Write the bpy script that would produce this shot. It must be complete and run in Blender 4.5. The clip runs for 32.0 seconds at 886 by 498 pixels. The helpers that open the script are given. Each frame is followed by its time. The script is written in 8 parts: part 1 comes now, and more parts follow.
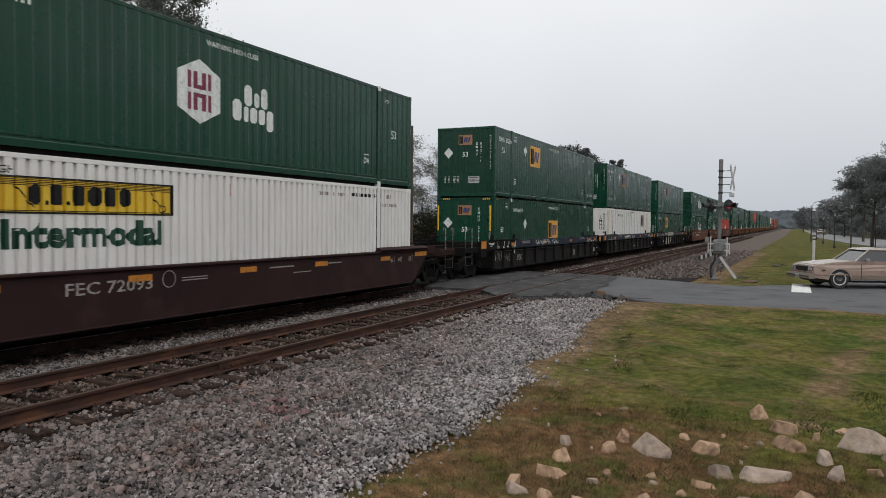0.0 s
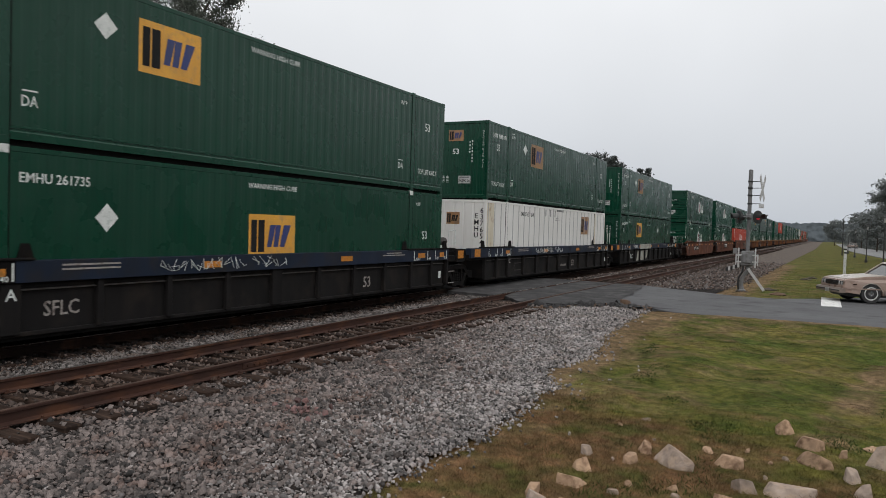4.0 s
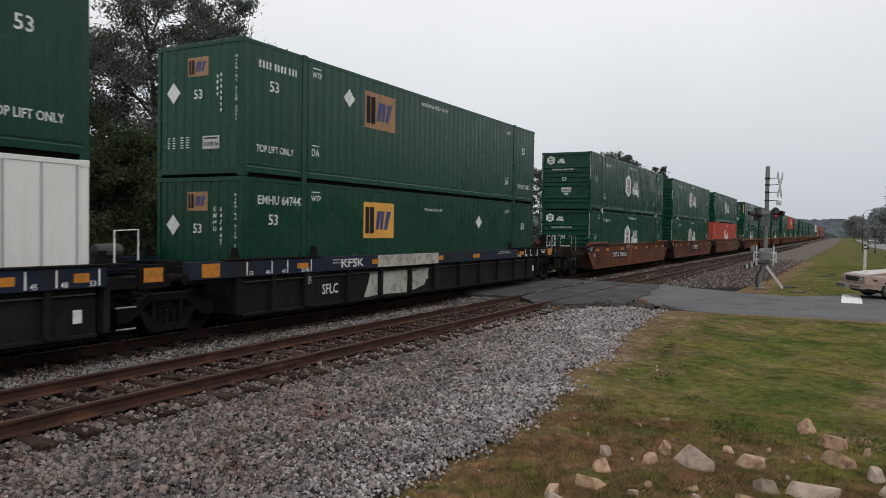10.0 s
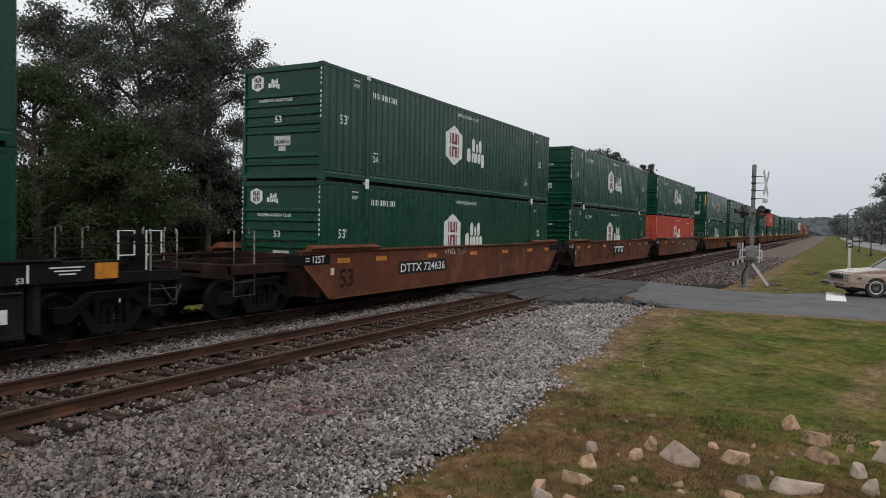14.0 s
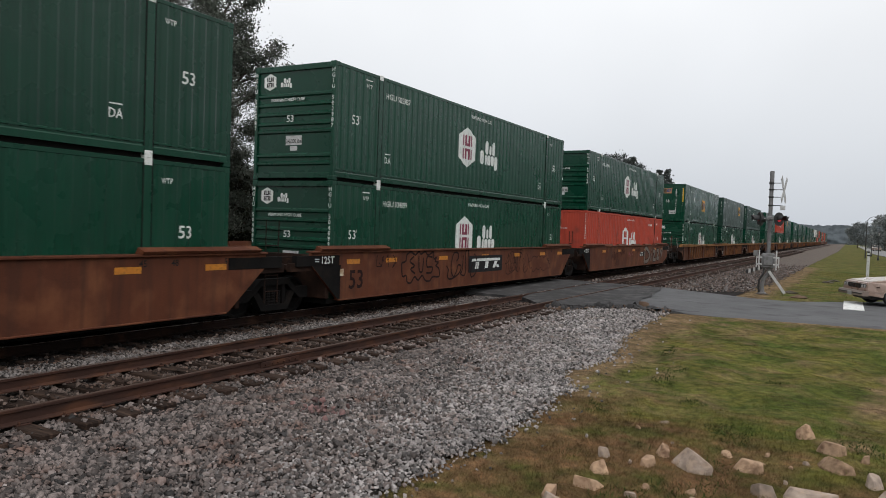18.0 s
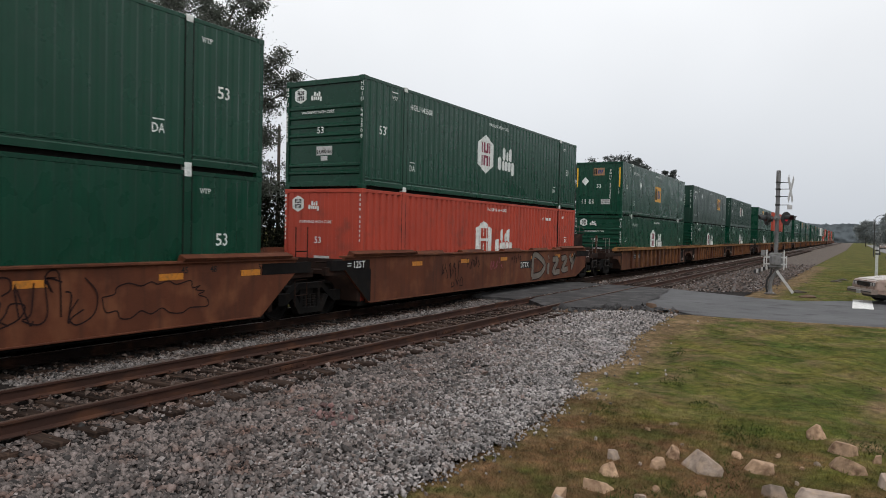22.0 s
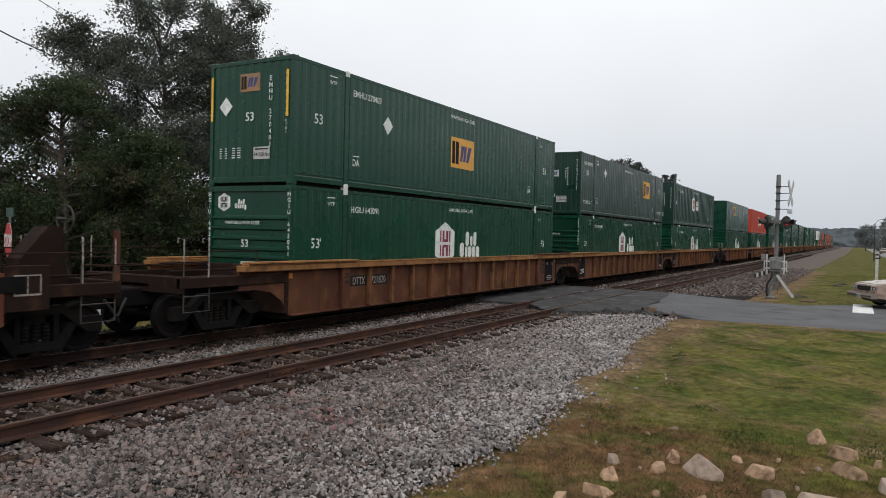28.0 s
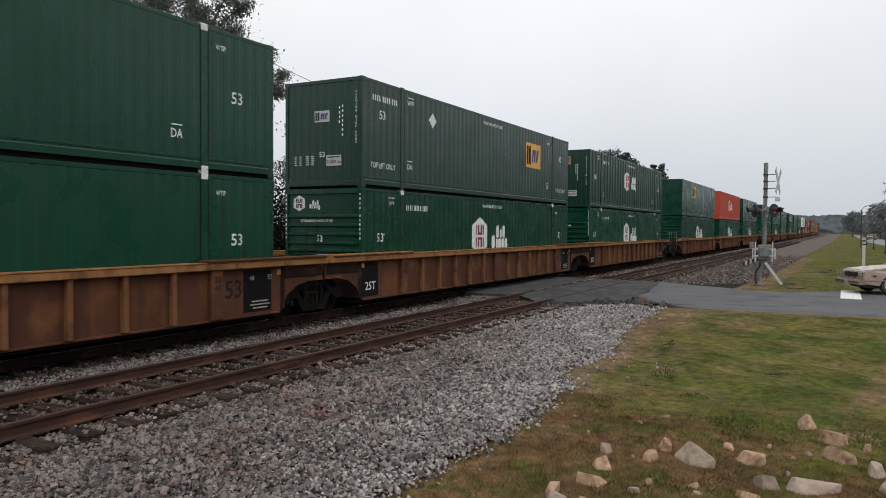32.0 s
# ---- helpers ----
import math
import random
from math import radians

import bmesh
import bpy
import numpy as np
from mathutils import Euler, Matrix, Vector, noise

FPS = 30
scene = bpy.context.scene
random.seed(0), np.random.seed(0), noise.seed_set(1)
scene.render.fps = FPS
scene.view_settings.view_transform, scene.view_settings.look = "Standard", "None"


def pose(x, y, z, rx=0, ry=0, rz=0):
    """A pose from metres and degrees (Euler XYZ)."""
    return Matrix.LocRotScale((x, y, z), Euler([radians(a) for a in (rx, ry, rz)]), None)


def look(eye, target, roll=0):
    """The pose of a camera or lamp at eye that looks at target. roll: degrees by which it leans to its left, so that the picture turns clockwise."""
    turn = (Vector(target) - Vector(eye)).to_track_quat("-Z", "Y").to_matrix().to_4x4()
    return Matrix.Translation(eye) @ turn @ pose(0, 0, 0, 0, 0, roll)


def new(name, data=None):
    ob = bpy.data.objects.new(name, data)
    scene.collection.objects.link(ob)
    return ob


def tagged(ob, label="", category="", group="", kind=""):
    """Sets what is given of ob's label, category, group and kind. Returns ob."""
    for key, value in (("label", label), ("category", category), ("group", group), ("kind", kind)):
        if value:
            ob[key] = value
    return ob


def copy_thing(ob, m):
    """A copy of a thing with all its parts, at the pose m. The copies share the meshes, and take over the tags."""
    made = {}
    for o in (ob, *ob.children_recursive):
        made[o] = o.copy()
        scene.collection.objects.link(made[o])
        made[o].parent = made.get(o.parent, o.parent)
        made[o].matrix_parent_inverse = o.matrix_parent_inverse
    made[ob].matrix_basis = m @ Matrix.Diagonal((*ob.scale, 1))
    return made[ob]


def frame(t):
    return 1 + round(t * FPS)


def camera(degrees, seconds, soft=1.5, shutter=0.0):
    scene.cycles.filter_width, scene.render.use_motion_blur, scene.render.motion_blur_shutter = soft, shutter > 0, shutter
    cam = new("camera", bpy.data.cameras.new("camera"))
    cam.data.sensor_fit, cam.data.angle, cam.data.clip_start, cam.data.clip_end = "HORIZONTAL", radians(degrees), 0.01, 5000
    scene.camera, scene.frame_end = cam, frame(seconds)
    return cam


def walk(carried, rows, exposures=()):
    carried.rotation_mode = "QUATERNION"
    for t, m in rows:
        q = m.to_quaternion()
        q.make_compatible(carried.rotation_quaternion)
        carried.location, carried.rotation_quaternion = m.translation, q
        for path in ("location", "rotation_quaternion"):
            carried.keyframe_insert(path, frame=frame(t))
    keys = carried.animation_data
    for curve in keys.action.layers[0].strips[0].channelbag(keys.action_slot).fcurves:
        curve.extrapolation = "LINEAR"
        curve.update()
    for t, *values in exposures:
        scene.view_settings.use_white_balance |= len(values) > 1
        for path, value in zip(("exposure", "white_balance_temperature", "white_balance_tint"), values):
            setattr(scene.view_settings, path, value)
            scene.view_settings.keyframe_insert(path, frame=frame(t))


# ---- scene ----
SECONDS = 32.0
EYE = (0.0, 0.0, 2.139)
# seconds, yaw, pitch, roll of the hand-held camera; the tracks run along y
CAM = [
    (0, 25.79, -2.09, -0.56), (0.5, 25.98, -2.12, -0.85), (1, 26.46, -1.82, -1.34), (1.5, 27.20, -1.81, -1.30),
    (2, 27.29, -1.74, -1.61), (2.5, 27.31, -1.79, -1.45), (3, 27.15, -1.84, -1.67), (3.5, 27.44, -1.82, -1.74),
    (5.5, 28.48, -1.41, -1.76), (6, 28.70, -1.32, -1.68), (6.5, 28.63, -1.44, -1.54), (7, 28.38, -1.49, -1.46),
    (7.5, 28.44, -1.61, -1.55), (8, 28.25, -1.67, -1.11), (8.5, 28.55, -1.46, -1.13), (9, 29.15, -1.55, -1.21),
    (9.5, 29.54, -1.69, -1.03), (10, 28.92, -1.60, -0.88), (10.5, 28.54, -1.59, -1.01), (11, 28.22, -1.84, -1.07),
    (11.5, 28.16, -1.55, -1.10), (12, 28.06, -1.63, -0.89), (12.5, 27.63, -1.47, -0.80), (13, 27.55, -1.38, -1.23),
    (13.5, 27.63, -1.46, -1.38), (14, 28.00, -1.89, -1.20), (14.5, 27.86, -1.68, -1.46), (16.5, 28.34, -1.65, -1.85),
    (17, 28.48, -1.81, -2.00), (17.5, 28.76, -1.82, -2.14), (18, 29.14, -1.74, -2.04), (18.5, 29.37, -1.72, -2.02),
    (19, 29.41, -1.64, -1.70), (19.5, 29.43, -1.76, -1.44), (20, 29.55, -1.65, -1.42), (20.5, 29.51, -1.67, -1.82),
    (21, 29.88, -1.63, -1.72), (21.5, 29.90, -1.33, -1.57), (22, 29.61, -1.44, -1.27), (22.5, 28.85, -1.24, -1.36),
    (23, 29.02, -1.03, -1.48), (23.5, 28.55, -0.98, -1.59), (24, 27.96, -1.23, -1.73), (24.5, 27.76, -1.15, -1.15),
    (25, 27.77, -0.82, -0.85), (25.5, 28.42, -0.90, -1.10), (27.5, 29.51, -1.47, -1.30), (28, 29.62, -1.15, -1.36),
    (28.5, 29.75, -1.31, -1.32), (29, 30.14, -1.28, -1.22), (29.5, 30.18, -1.26, -0.68), (30, 30.06, -1.53, -0.86),
    (30.5, 29.64, -1.46, -0.69), (31, 29.41, -1.53, -0.94), (31.5, 29.08, -1.63, -0.79), (32, 28.83, -1.67, -0.41),
]

cam = camera(62.7, SECONDS, soft=0.65, shutter=0.2)
walk(cam, [(t, pose(*EYE, 90 + p, r, y)) for t, y, p, r in CAM], exposures=((0.0, 0.0), (11.0, 0.02), (18.0, 0.13), (32.0, 0.13)))

# ---- world and light: a closed, even cloud cover ----
world = bpy.data.worlds.new("overcast")
scene.world = world
world.use_nodes = True
wn, wl = world.node_tree.nodes, world.node_tree.links
wn.clear()
sky = wn.new("ShaderNodeTexSky")
sky.sky_type, sky.sun_disc = "NISHITA", False
sky.sun_elevation, sky.sun_rotation = radians(50), radians(150)
sky.air_density, sky.dust_density, sky.ozone_density = 1.0, 6.0, 1.0
grey = wn.new("ShaderNodeHueSaturation")
grey.inputs["Saturation"].default_value = 0.12
wl.new(sky.outputs[0], grey.inputs["Color"])
level = wn.new("ShaderNodeMixRGB")
level.blend_type = "MULTIPLY"
level.inputs[0].default_value = 1.0
wl.new(grey.outputs[0], level.inputs[1])
level.inputs[2].default_value = (0.02, 0.02, 0.02, 1)
geo_in = wn.new("ShaderNodeTexCoord")
sep = wn.new("ShaderNodeSeparateXYZ")
wl.new(geo_in.outputs["Generated"], sep.inputs[0])
ramp = wn.new("ShaderNodeValToRGB")
ramp.color_ramp.elements[0].position, ramp.color_ramp.elements[0].color = 0.0, (0.53, 0.565, 0.615, 1)
ramp.color_ramp.elements[1].position, ramp.color_ramp.elements[1].color = 0.42, (0.90, 0.91, 0.925, 1)
wl.new(sep.outputs[2], ramp.inputs[0])
cloud = wn.new("ShaderNodeTexNoise")
cloud.inputs["Scale"].default_value, cloud.inputs["Detail"].default_value = 2.2, 4
wl.new(geo_in.outputs["Generated"], cloud.inputs["Vector"])
puff = wn.new("ShaderNodeMapRange")
puff.inputs[1].default_value, puff.inputs[2].default_value = 0.3, 0.7
puff.inputs[3].default_value, puff.inputs[4].default_value = 0.94, 1.05
wl.new(cloud.outputs[0], puff.inputs[0])
deck = wn.new("ShaderNodeMixRGB")
deck.blend_type = "MULTIPLY"
deck.inputs[0].default_value = 1.0
wl.new(ramp.outputs[0], deck.inputs[1])
wl.new(puff.outputs[0], deck.inputs[2])
total = wn.new("ShaderNodeMixRGB")
total.blend_type = "ADD"
total.inputs[0].default_value = 1.0
wl.new(deck.outputs[0], total.inputs[1])
wl.new(level.outputs[0], total.inputs[2])
bg = wn.new("ShaderNodeBackground")
bg.inputs["Strength"].default_value = 1.0
wl.new(total.outputs[0], bg.inputs["Color"])
wo = wn.new("ShaderNodeOutputWorld")
wl.new(bg.outputs[0], wo.inputs[0])
sun = new("sun", bpy.data.lights.new("sun", "SUN"))
sun.data.energy, sun.data.angle, sun.data.color = 0.6, radians(40), (1.0, 0.97, 0.93)
sun.matrix_world = look((20, -20, 40), (0, 10, 0))


# ---- materials ----
def surface(name, c1, c2=None, scale=3.0, rough=0.6, metal=0.0, bump=0.0, bscale=60.0, streak=None, stain=None,
            stain_amount=0.4, island=0.0, stretch=(1, 1, 1), per_object=0.0, spec=0.5, fine=0.12):
    """Two scales of colour change, optional stain with its own shape, fine relief."""
    m = bpy.data.materials.new(name)
    m.use_nodes = True
    n, l = m.node_tree.nodes, m.node_tree.links
    b = n["Principled BSDF"]
    b.inputs["Metallic"].default_value = metal
    b.inputs["Specular IOR Level"].default_value = spec
    tc = n.new("ShaderNodeTexCoord")
    mp = n.new("ShaderNodeMapping")
    mp.inputs["Scale"].default_value = stretch
    l.new(tc.outputs["Object"], mp.inputs["Vector"])
    inf = n.new("ShaderNodeObjectInfo")
    off = n.new("ShaderNodeVectorMath")
    off.operation = "SCALE"
    off.inputs[0].default_value = (17.0, 31.0, 11.0)
    l.new(inf.outputs["Random"], off.inputs["Scale"])
    l.new(off.outputs[0], mp.inputs["Location"])

    def noise_node(s, detail=5.0):
        t = n.new("ShaderNodeTexNoise")
        t.inputs["Scale"].default_value, t.inputs["Detail"].default_value = s, detail
        l.new(mp.outputs[0], t.inputs["Vector"])
        return t.outputs[0]

    def mix(fac, a, bb, kind="MIX"):
        x = n.new("ShaderNodeMixRGB")
        x.blend_type = kind
        for sock, v in ((x.inputs[0], fac), (x.inputs[1], a), (x.inputs[2], bb)):
            if isinstance(v, (int, float)):
                sock.default_value = v
            elif isinstance(v, tuple):
                sock.default_value = (*v[:3], 1)
            else:
                l.new(v, sock)
        return x.outputs[0]

    def spread(v, lo, hi, a=0.0, bb=1.0):
        r = n.new("ShaderNodeMapRange")
        l.new(v, r.inputs[0])
        for i, q in enumerate((lo, hi, a, bb)):
            r.inputs[i + 1].default_value = q
        return r.outputs[0]

    col = mix(spread(noise_node(scale), 0.3, 0.7), c1, c2 or tuple(v * 0.8 for v in c1))
    if fine:
        col = mix(1.0, col, spread(noise_node(bscale, 3.0), 0.25, 0.75, 1 - fine, 1 + fine), "MULTIPLY")
    if stain:
        col = mix(spread(noise_node(scale * 2.3, 8.0), 0.62 - stain_amount * 0.4, 0.78 - stain_amount * 0.3), col, stain)
    if streak:
        mp2 = n.new("ShaderNodeMapping")
        mp2.inputs["Scale"].default_value = (3.0, 3.0, 0.25)
        l.new(tc.outputs["Object"], mp2.inputs["Vector"])
        l.new(off.outputs[0], mp2.inputs["Location"])
        t = n.new("ShaderNodeTexNoise")
        t.inputs["Scale"].default_value, t.inputs["Detail"].default_value = 2.0, 6
        l.new(mp2.outputs[0], t.inputs["Vector"])
        col = mix(spread(t.outputs[0], 0.5, 0.75, 0.0, 0.55), col, streak)
    if island:
        g = n.new("ShaderNodeNewGeometry")
        col = mix(1.0, col, spread(g.outputs["Random Per Island"], 0, 1, 1 - island, 1 + island), "MULTIPLY")
    if per_object:
        col = mix(1.0, col, spread(inf.outputs["Random"], 0, 1, 1 - per_object, 1 + per_object), "MULTIPLY")
    l.new(col, b.inputs["Base Color"])
    l.new(spread(noise_node(scale * 1.7), 0.3, 0.7, rough - 0.08, min(1.0, rough + 0.1)), b.inputs["Roughness"])
    if bump:
        bp = n.new("ShaderNodeBump")
        bp.inputs["Strength"].default_value, bp.inputs["Distance"].default_value = 1.0, bump
        l.new(noise_node(bscale * 0.6, 6.0), bp.inputs["Height"])
        l.new(bp.outputs[0], b.inputs["Normal"])
    return m


def glow(name, colour, strength):
    m = bpy.data.materials.new(name)
    m.use_nodes = True
    b = m.node_tree.nodes["Principled BSDF"]
    b.inputs["Base Color"].default_value = (*colour, 1)
    b.inputs["Emission Color"].default_value = (*colour, 1)
    b.inputs["Emission Strength"].default_value = strength
    return m


GREEN = surface("green container paint", (0.0036, 0.0450, 0.0250), (0.0029, 0.0372, 0.0205), 0.7, 0.28, bump=0.0006, bscale=30, streak=(0.005, 0.031, 0.0195), stain=(0.008, 0.045, 0.0275), stain_amount=0.15, per_object=0.14, fine=0.05, spec=0.30)
GREEN2 = surface("weathered green container paint", (0.0085, 0.038, 0.026), (0.007, 0.032, 0.022), 0.7, 0.34, bump=0.0006, bscale=30, streak=(0.015, 0.030, 0.024), stain=(0.017, 0.037, 0.029), stain_amount=0.25, fine=0.05, spec=0.36)
# Battens of the white panels are grey for the shade lines beside them.
PANELGREY = surface("joint shade grey", (0.42, 0.42, 0.41), (0.34, 0.34, 0.33), 2, 0.5)
WHITE = surface("white container paint", (0.745, 0.730, 0.705), (0.68, 0.665, 0.64), 0.8, 0.45, streak=(0.60, 0.575, 0.54), fine=0.03, spec=0.3)
CREAM = surface("yellowed white panel", (0.66, 0.60, 0.48), (0.56, 0.50, 0.38), 1.2, 0.5, streak=(0.42, 0.32, 0.2), stain=(0.3, 0.16, 0.07), stain_amount=0.15)
RED = surface("faded red container paint", (0.42, 0.060, 0.034), (0.35, 0.052, 0.032), 0.9, 0.6, streak=(0.27, 0.055, 0.04), stain=(0.24, 0.05, 0.034), stain_amount=0.2, fine=0.06, spec=0.25)
DARKGAP = surface("near-black underframe and gap shade", (0.008, 0.008, 0.008), (0.012, 0.011, 0.010), 3, 0.9, spec=0.1)
STEELBLACK = surface("sooty black steel", (0.0055, 0.0052, 0.0052), (0.0092, 0.0082, 0.0080), 1.5, 0.9, bump=0.001, streak=(0.011, 0.0095, 0.0085), stain=(0.015, 0.011, 0.009), stain_amount=0.25, spec=0.12)
NAVY = surface("navy blue sill paint", (0.0100, 0.0185, 0.040), (0.0085, 0.0135, 0.026), 0.8, 0.6, streak=(0.013, 0.015, 0.020), stain=(0.016, 0.016, 0.019), stain_amount=0.35, spec=0.2)
GREYSIDE = surface("dark grey well car side", (0.0125, 0.0112, 0.0112), (0.0085, 0.0078, 0.0078), 0.7, 0.8, bump=0.001, streak=(0.017, 0.0145, 0.013), stain=(0.021, 0.017, 0.0145), stain_amount=0.25, spec=0.15)
BROWN = surface("rust brown well car paint", (0.118, 0.038, 0.0185), (0.076, 0.027, 0.0155), 0.7, 0.7, bump=0.001, streak=(0.043, 0.021, 0.0155), stain=(0.155, 0.058, 0.028), stain_amount=0.32, spec=0.15)
ENDBROWN = surface("grimy dark brown steel", (0.025, 0.0125, 0.0088), (0.0135, 0.0082, 0.0068), 1.1, 0.85, bump=0.001, streak=(0.011, 0.0075, 0.006), stain=(0.05, 0.024, 0.015), stain_amount=0.2, spec=0.12)
RAILGREY = surface("dull grey steel rod", (0.075, 0.07, 0.066), (0.045, 0.04, 0.037), 4, 0.7, metal=0.3, stain=(0.05, 0.03, 0.02), stain_amount=0.3)
# Worn paint, made paler than the sheet for the light on proud ribs.
RIBFACE = surface("worn lighter rib paint", (0.205, 0.090, 0.039), (0.140, 0.062, 0.029), 1.2, 0.75, bump=0.001, streak=(0.07, 0.035, 0.021), stain=(0.08, 0.037, 0.02), stain_amount=0.3, spec=0.15)
TAN = surface("faded tan chord paint", (0.31, 0.150, 0.054), (0.215, 0.100, 0.040), 1.4, 0.75, bump=0.001, streak=(0.12, 0.06, 0.03), stain=(0.11, 0.052, 0.025), stain_amount=0.28, spec=0.15)
RIBBED = surface("weathered orange brown well car paint", (0.100, 0.036, 0.0175), (0.062, 0.024, 0.0145), 0.6, 0.7, bump=0.001, streak=(0.040, 0.020, 0.014), stain=(0.15, 0.062, 0.025), stain_amount=0.3, spec=0.2)
DARKBROWN = surface("dark maroon brown well car paint", (0.031, 0.0135, 0.0125), (0.022, 0.0108, 0.0105), 0.6, 0.75, bump=0.001, streak=(0.019, 0.0115, 0.0105), stain=(0.040, 0.02, 0.017), stain_amount=0.2, spec=0.15)
REFLECT = surface("amber reflective tape", (0.55, 0.20, 0.012), (0.45, 0.16, 0.012), 6, 0.5, stain=(0.25, 0.11, 0.02), stain_amount=0.3)
MARK = surface("white lettering", (0.72, 0.74, 0.72), (0.6, 0.62, 0.6), 5, 0.5, stain=(0.4, 0.44, 0.41), stain_amount=0.2)
OLDMARK = surface("worn pale lettering", (0.36, 0.33, 0.31), (0.25, 0.22, 0.2), 7, 0.7, stain=(0.12, 0.09, 0.08), stain_amount=0.3)
BLACKMARK = surface("black lettering", (0.014, 0.014, 0.015), (0.02, 0.02, 0.02), 5, 0.75, spec=0.12)
DEEPGREEN = surface("deep green lettering", (0.008, 0.055, 0.032), (0.01, 0.045, 0.028), 5, 0.5)
GOLD = surface("gold logo panel", (0.72, 0.36, 0.045), (0.62, 0.30, 0.04), 2.5, 0.5, stain=(0.5, 0.27, 0.08), stain_amount=0.25)
PALEGOLD = surface("sun-bleached gold logo panel", (0.36, 0.19, 0.075), (0.30, 0.165, 0.08), 3, 0.55, stain=(0.22, 0.13, 0.08), stain_amount=0.4)
LOGOBLUE = surface("logo blue", (0.022, 0.035, 0.16), (0.03, 0.04, 0.12), 4, 0.5)
MAROON = surface("logo maroon", (0.20, 0.018, 0.05), (0.17, 0.02, 0.05), 4, 0.5)
YELLOW = surface("yellow banner", (0.70, 0.46, 0.03), (0.62, 0.40, 0.03), 2, 0.5)
GRAFFITI = surface("dark spray paint", (0.018, 0.010, 0.010), (0.026, 0.014, 0.013), 6, 0.85, spec=0.1)
PALESPRAY = surface("pale spray paint", (0.165, 0.145, 0.122), (0.115, 0.098, 0.082), 3, 0.8, stain=(0.085, 0.055, 0.04), stain_amount=0.28)
PLATEGREY = surface("dull grey repair plate", (0.20, 0.20, 0.20), (0.14, 0.14, 0.14), 4, 0.6, stain=(0.1, 0.09, 0.08), stain_amount=0.3)
PATCHPAINT = surface("off-white overpainting", (0.44, 0.43, 0.38), (0.33, 0.32, 0.28), 2.2, 0.75, stain=(0.16, 0.145, 0.12), stain_amount=0.3, streak=(0.24, 0.22, 0.18), fine=0.15)
RUSTRAIL = surface("rusty rail steel", (0.050, 0.0210, 0.0140), (0.033, 0.0165, 0.0122), 2.5, 0.8, bump=0.001, stain=(0.085, 0.036, 0.019), stain_amount=0.3, stretch=(1, 0.3, 1), spec=0.25)
SHINE = surface("worn bright railhead", (0.52, 0.50, 0.49), (0.36, 0.30, 0.26), 2.0, 0.27, metal=0.9, stretch=(1, 0.2, 1))
RUSTHEAD = surface("rusted railhead", (0.075, 0.04, 0.028), (0.05, 0.029, 0.022), 2.0, 0.6, metal=0.2, stretch=(1, 0.2, 1))
TIE = surface("weathered oak tie", (0.036, 0.0225, 0.0170), (0.020, 0.0135, 0.0110), 4, 0.95, bump=0.004, bscale=30, stretch=(0.25, 2, 1), stain=(0.065, 0.042, 0.031), stain_amount=0.3, per_object=0.35, spec=0.12)
BALLAST = surface("granite ballast", (0.264, 0.241, 0.233), (0.144, 0.129, 0.124), 1.2, 0.62, bump=0.004, bscale=80, stain=(0.165, 0.130, 0.114), stain_amount=0.22, island=0.88, fine=0.3, spec=0.5)
OLDBALLAST = surface("rust-dusted dark ballast", (0.158, 0.129, 0.119), (0.070, 0.057, 0.052), 1.2, 0.62, bump=0.004, bscale=80, stain=(0.100, 0.060, 0.047), stain_amount=0.28, island=0.93, fine=0.35, spec=0.45)
GREYBALLAST = surface("dull grey ballast", (0.184, 0.167, 0.160), (0.094, 0.084, 0.080), 1.2, 0.95, bump=0.004, bscale=80, stain=(0.11, 0.085, 0.072), stain_amount=0.28, island=0.85, fine=0.35, spec=0.15)
TRACKBALLAST = surface("brown-dusted ballast between rails", (0.125, 0.096, 0.084), (0.066, 0.050, 0.043), 1.2, 0.9, bump=0.004, bscale=80, stain=(0.075, 0.046, 0.034), stain_amount=0.3, island=0.85, fine=0.35, spec=0.15)
# Near-black stone colour that holds the train's shade on the ballast.
SHADEBALLAST = surface("train-shade ballast", (0.022, 0.019, 0.018), (0.014, 0.0125, 0.012), 1.2, 0.95, bump=0.004, bscale=80, island=0.6, fine=0.25, spec=0.1)
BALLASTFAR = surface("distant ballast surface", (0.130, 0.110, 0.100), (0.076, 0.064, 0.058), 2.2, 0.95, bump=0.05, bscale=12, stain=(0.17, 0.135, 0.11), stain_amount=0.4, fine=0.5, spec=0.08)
# The bed is near-black so that it draws the shade between the stones.
BALLASTBED = surface("ballast fines with gap shade", (0.022, 0.019, 0.018), (0.012, 0.0105, 0.010), 9, 0.98, bump=0.03, bscale=45, stain=(0.034, 0.025, 0.020), stain_amount=0.3, fine=0.3, spec=0.1)
ASPHALT = surface("worn grey asphalt", (0.112, 0.112, 0.116), (0.088, 0.088, 0.092), 0.5, 0.9, bump=0.003, bscale=120, stain=(0.06, 0.06, 0.062), stain_amount=0.2, fine=0.18, spec=0.2)
OLDASPHALT = surface("dark patched crossing asphalt", (0.056, 0.054, 0.055), (0.034, 0.033, 0.034), 0.8, 0.9, bump=0.006, bscale=90, stain=(0.088, 0.086, 0.085), stain_amount=0.3, fine=0.2, spec=0.2)
CONCRETE = surface("pale concrete pavement", (0.25, 0.25, 0.25), (0.20, 0.20, 0.20), 0.4, 0.9, bump=0.003, stain=(0.16, 0.16, 0.16), stain_amount=0.25, spec=0.2)


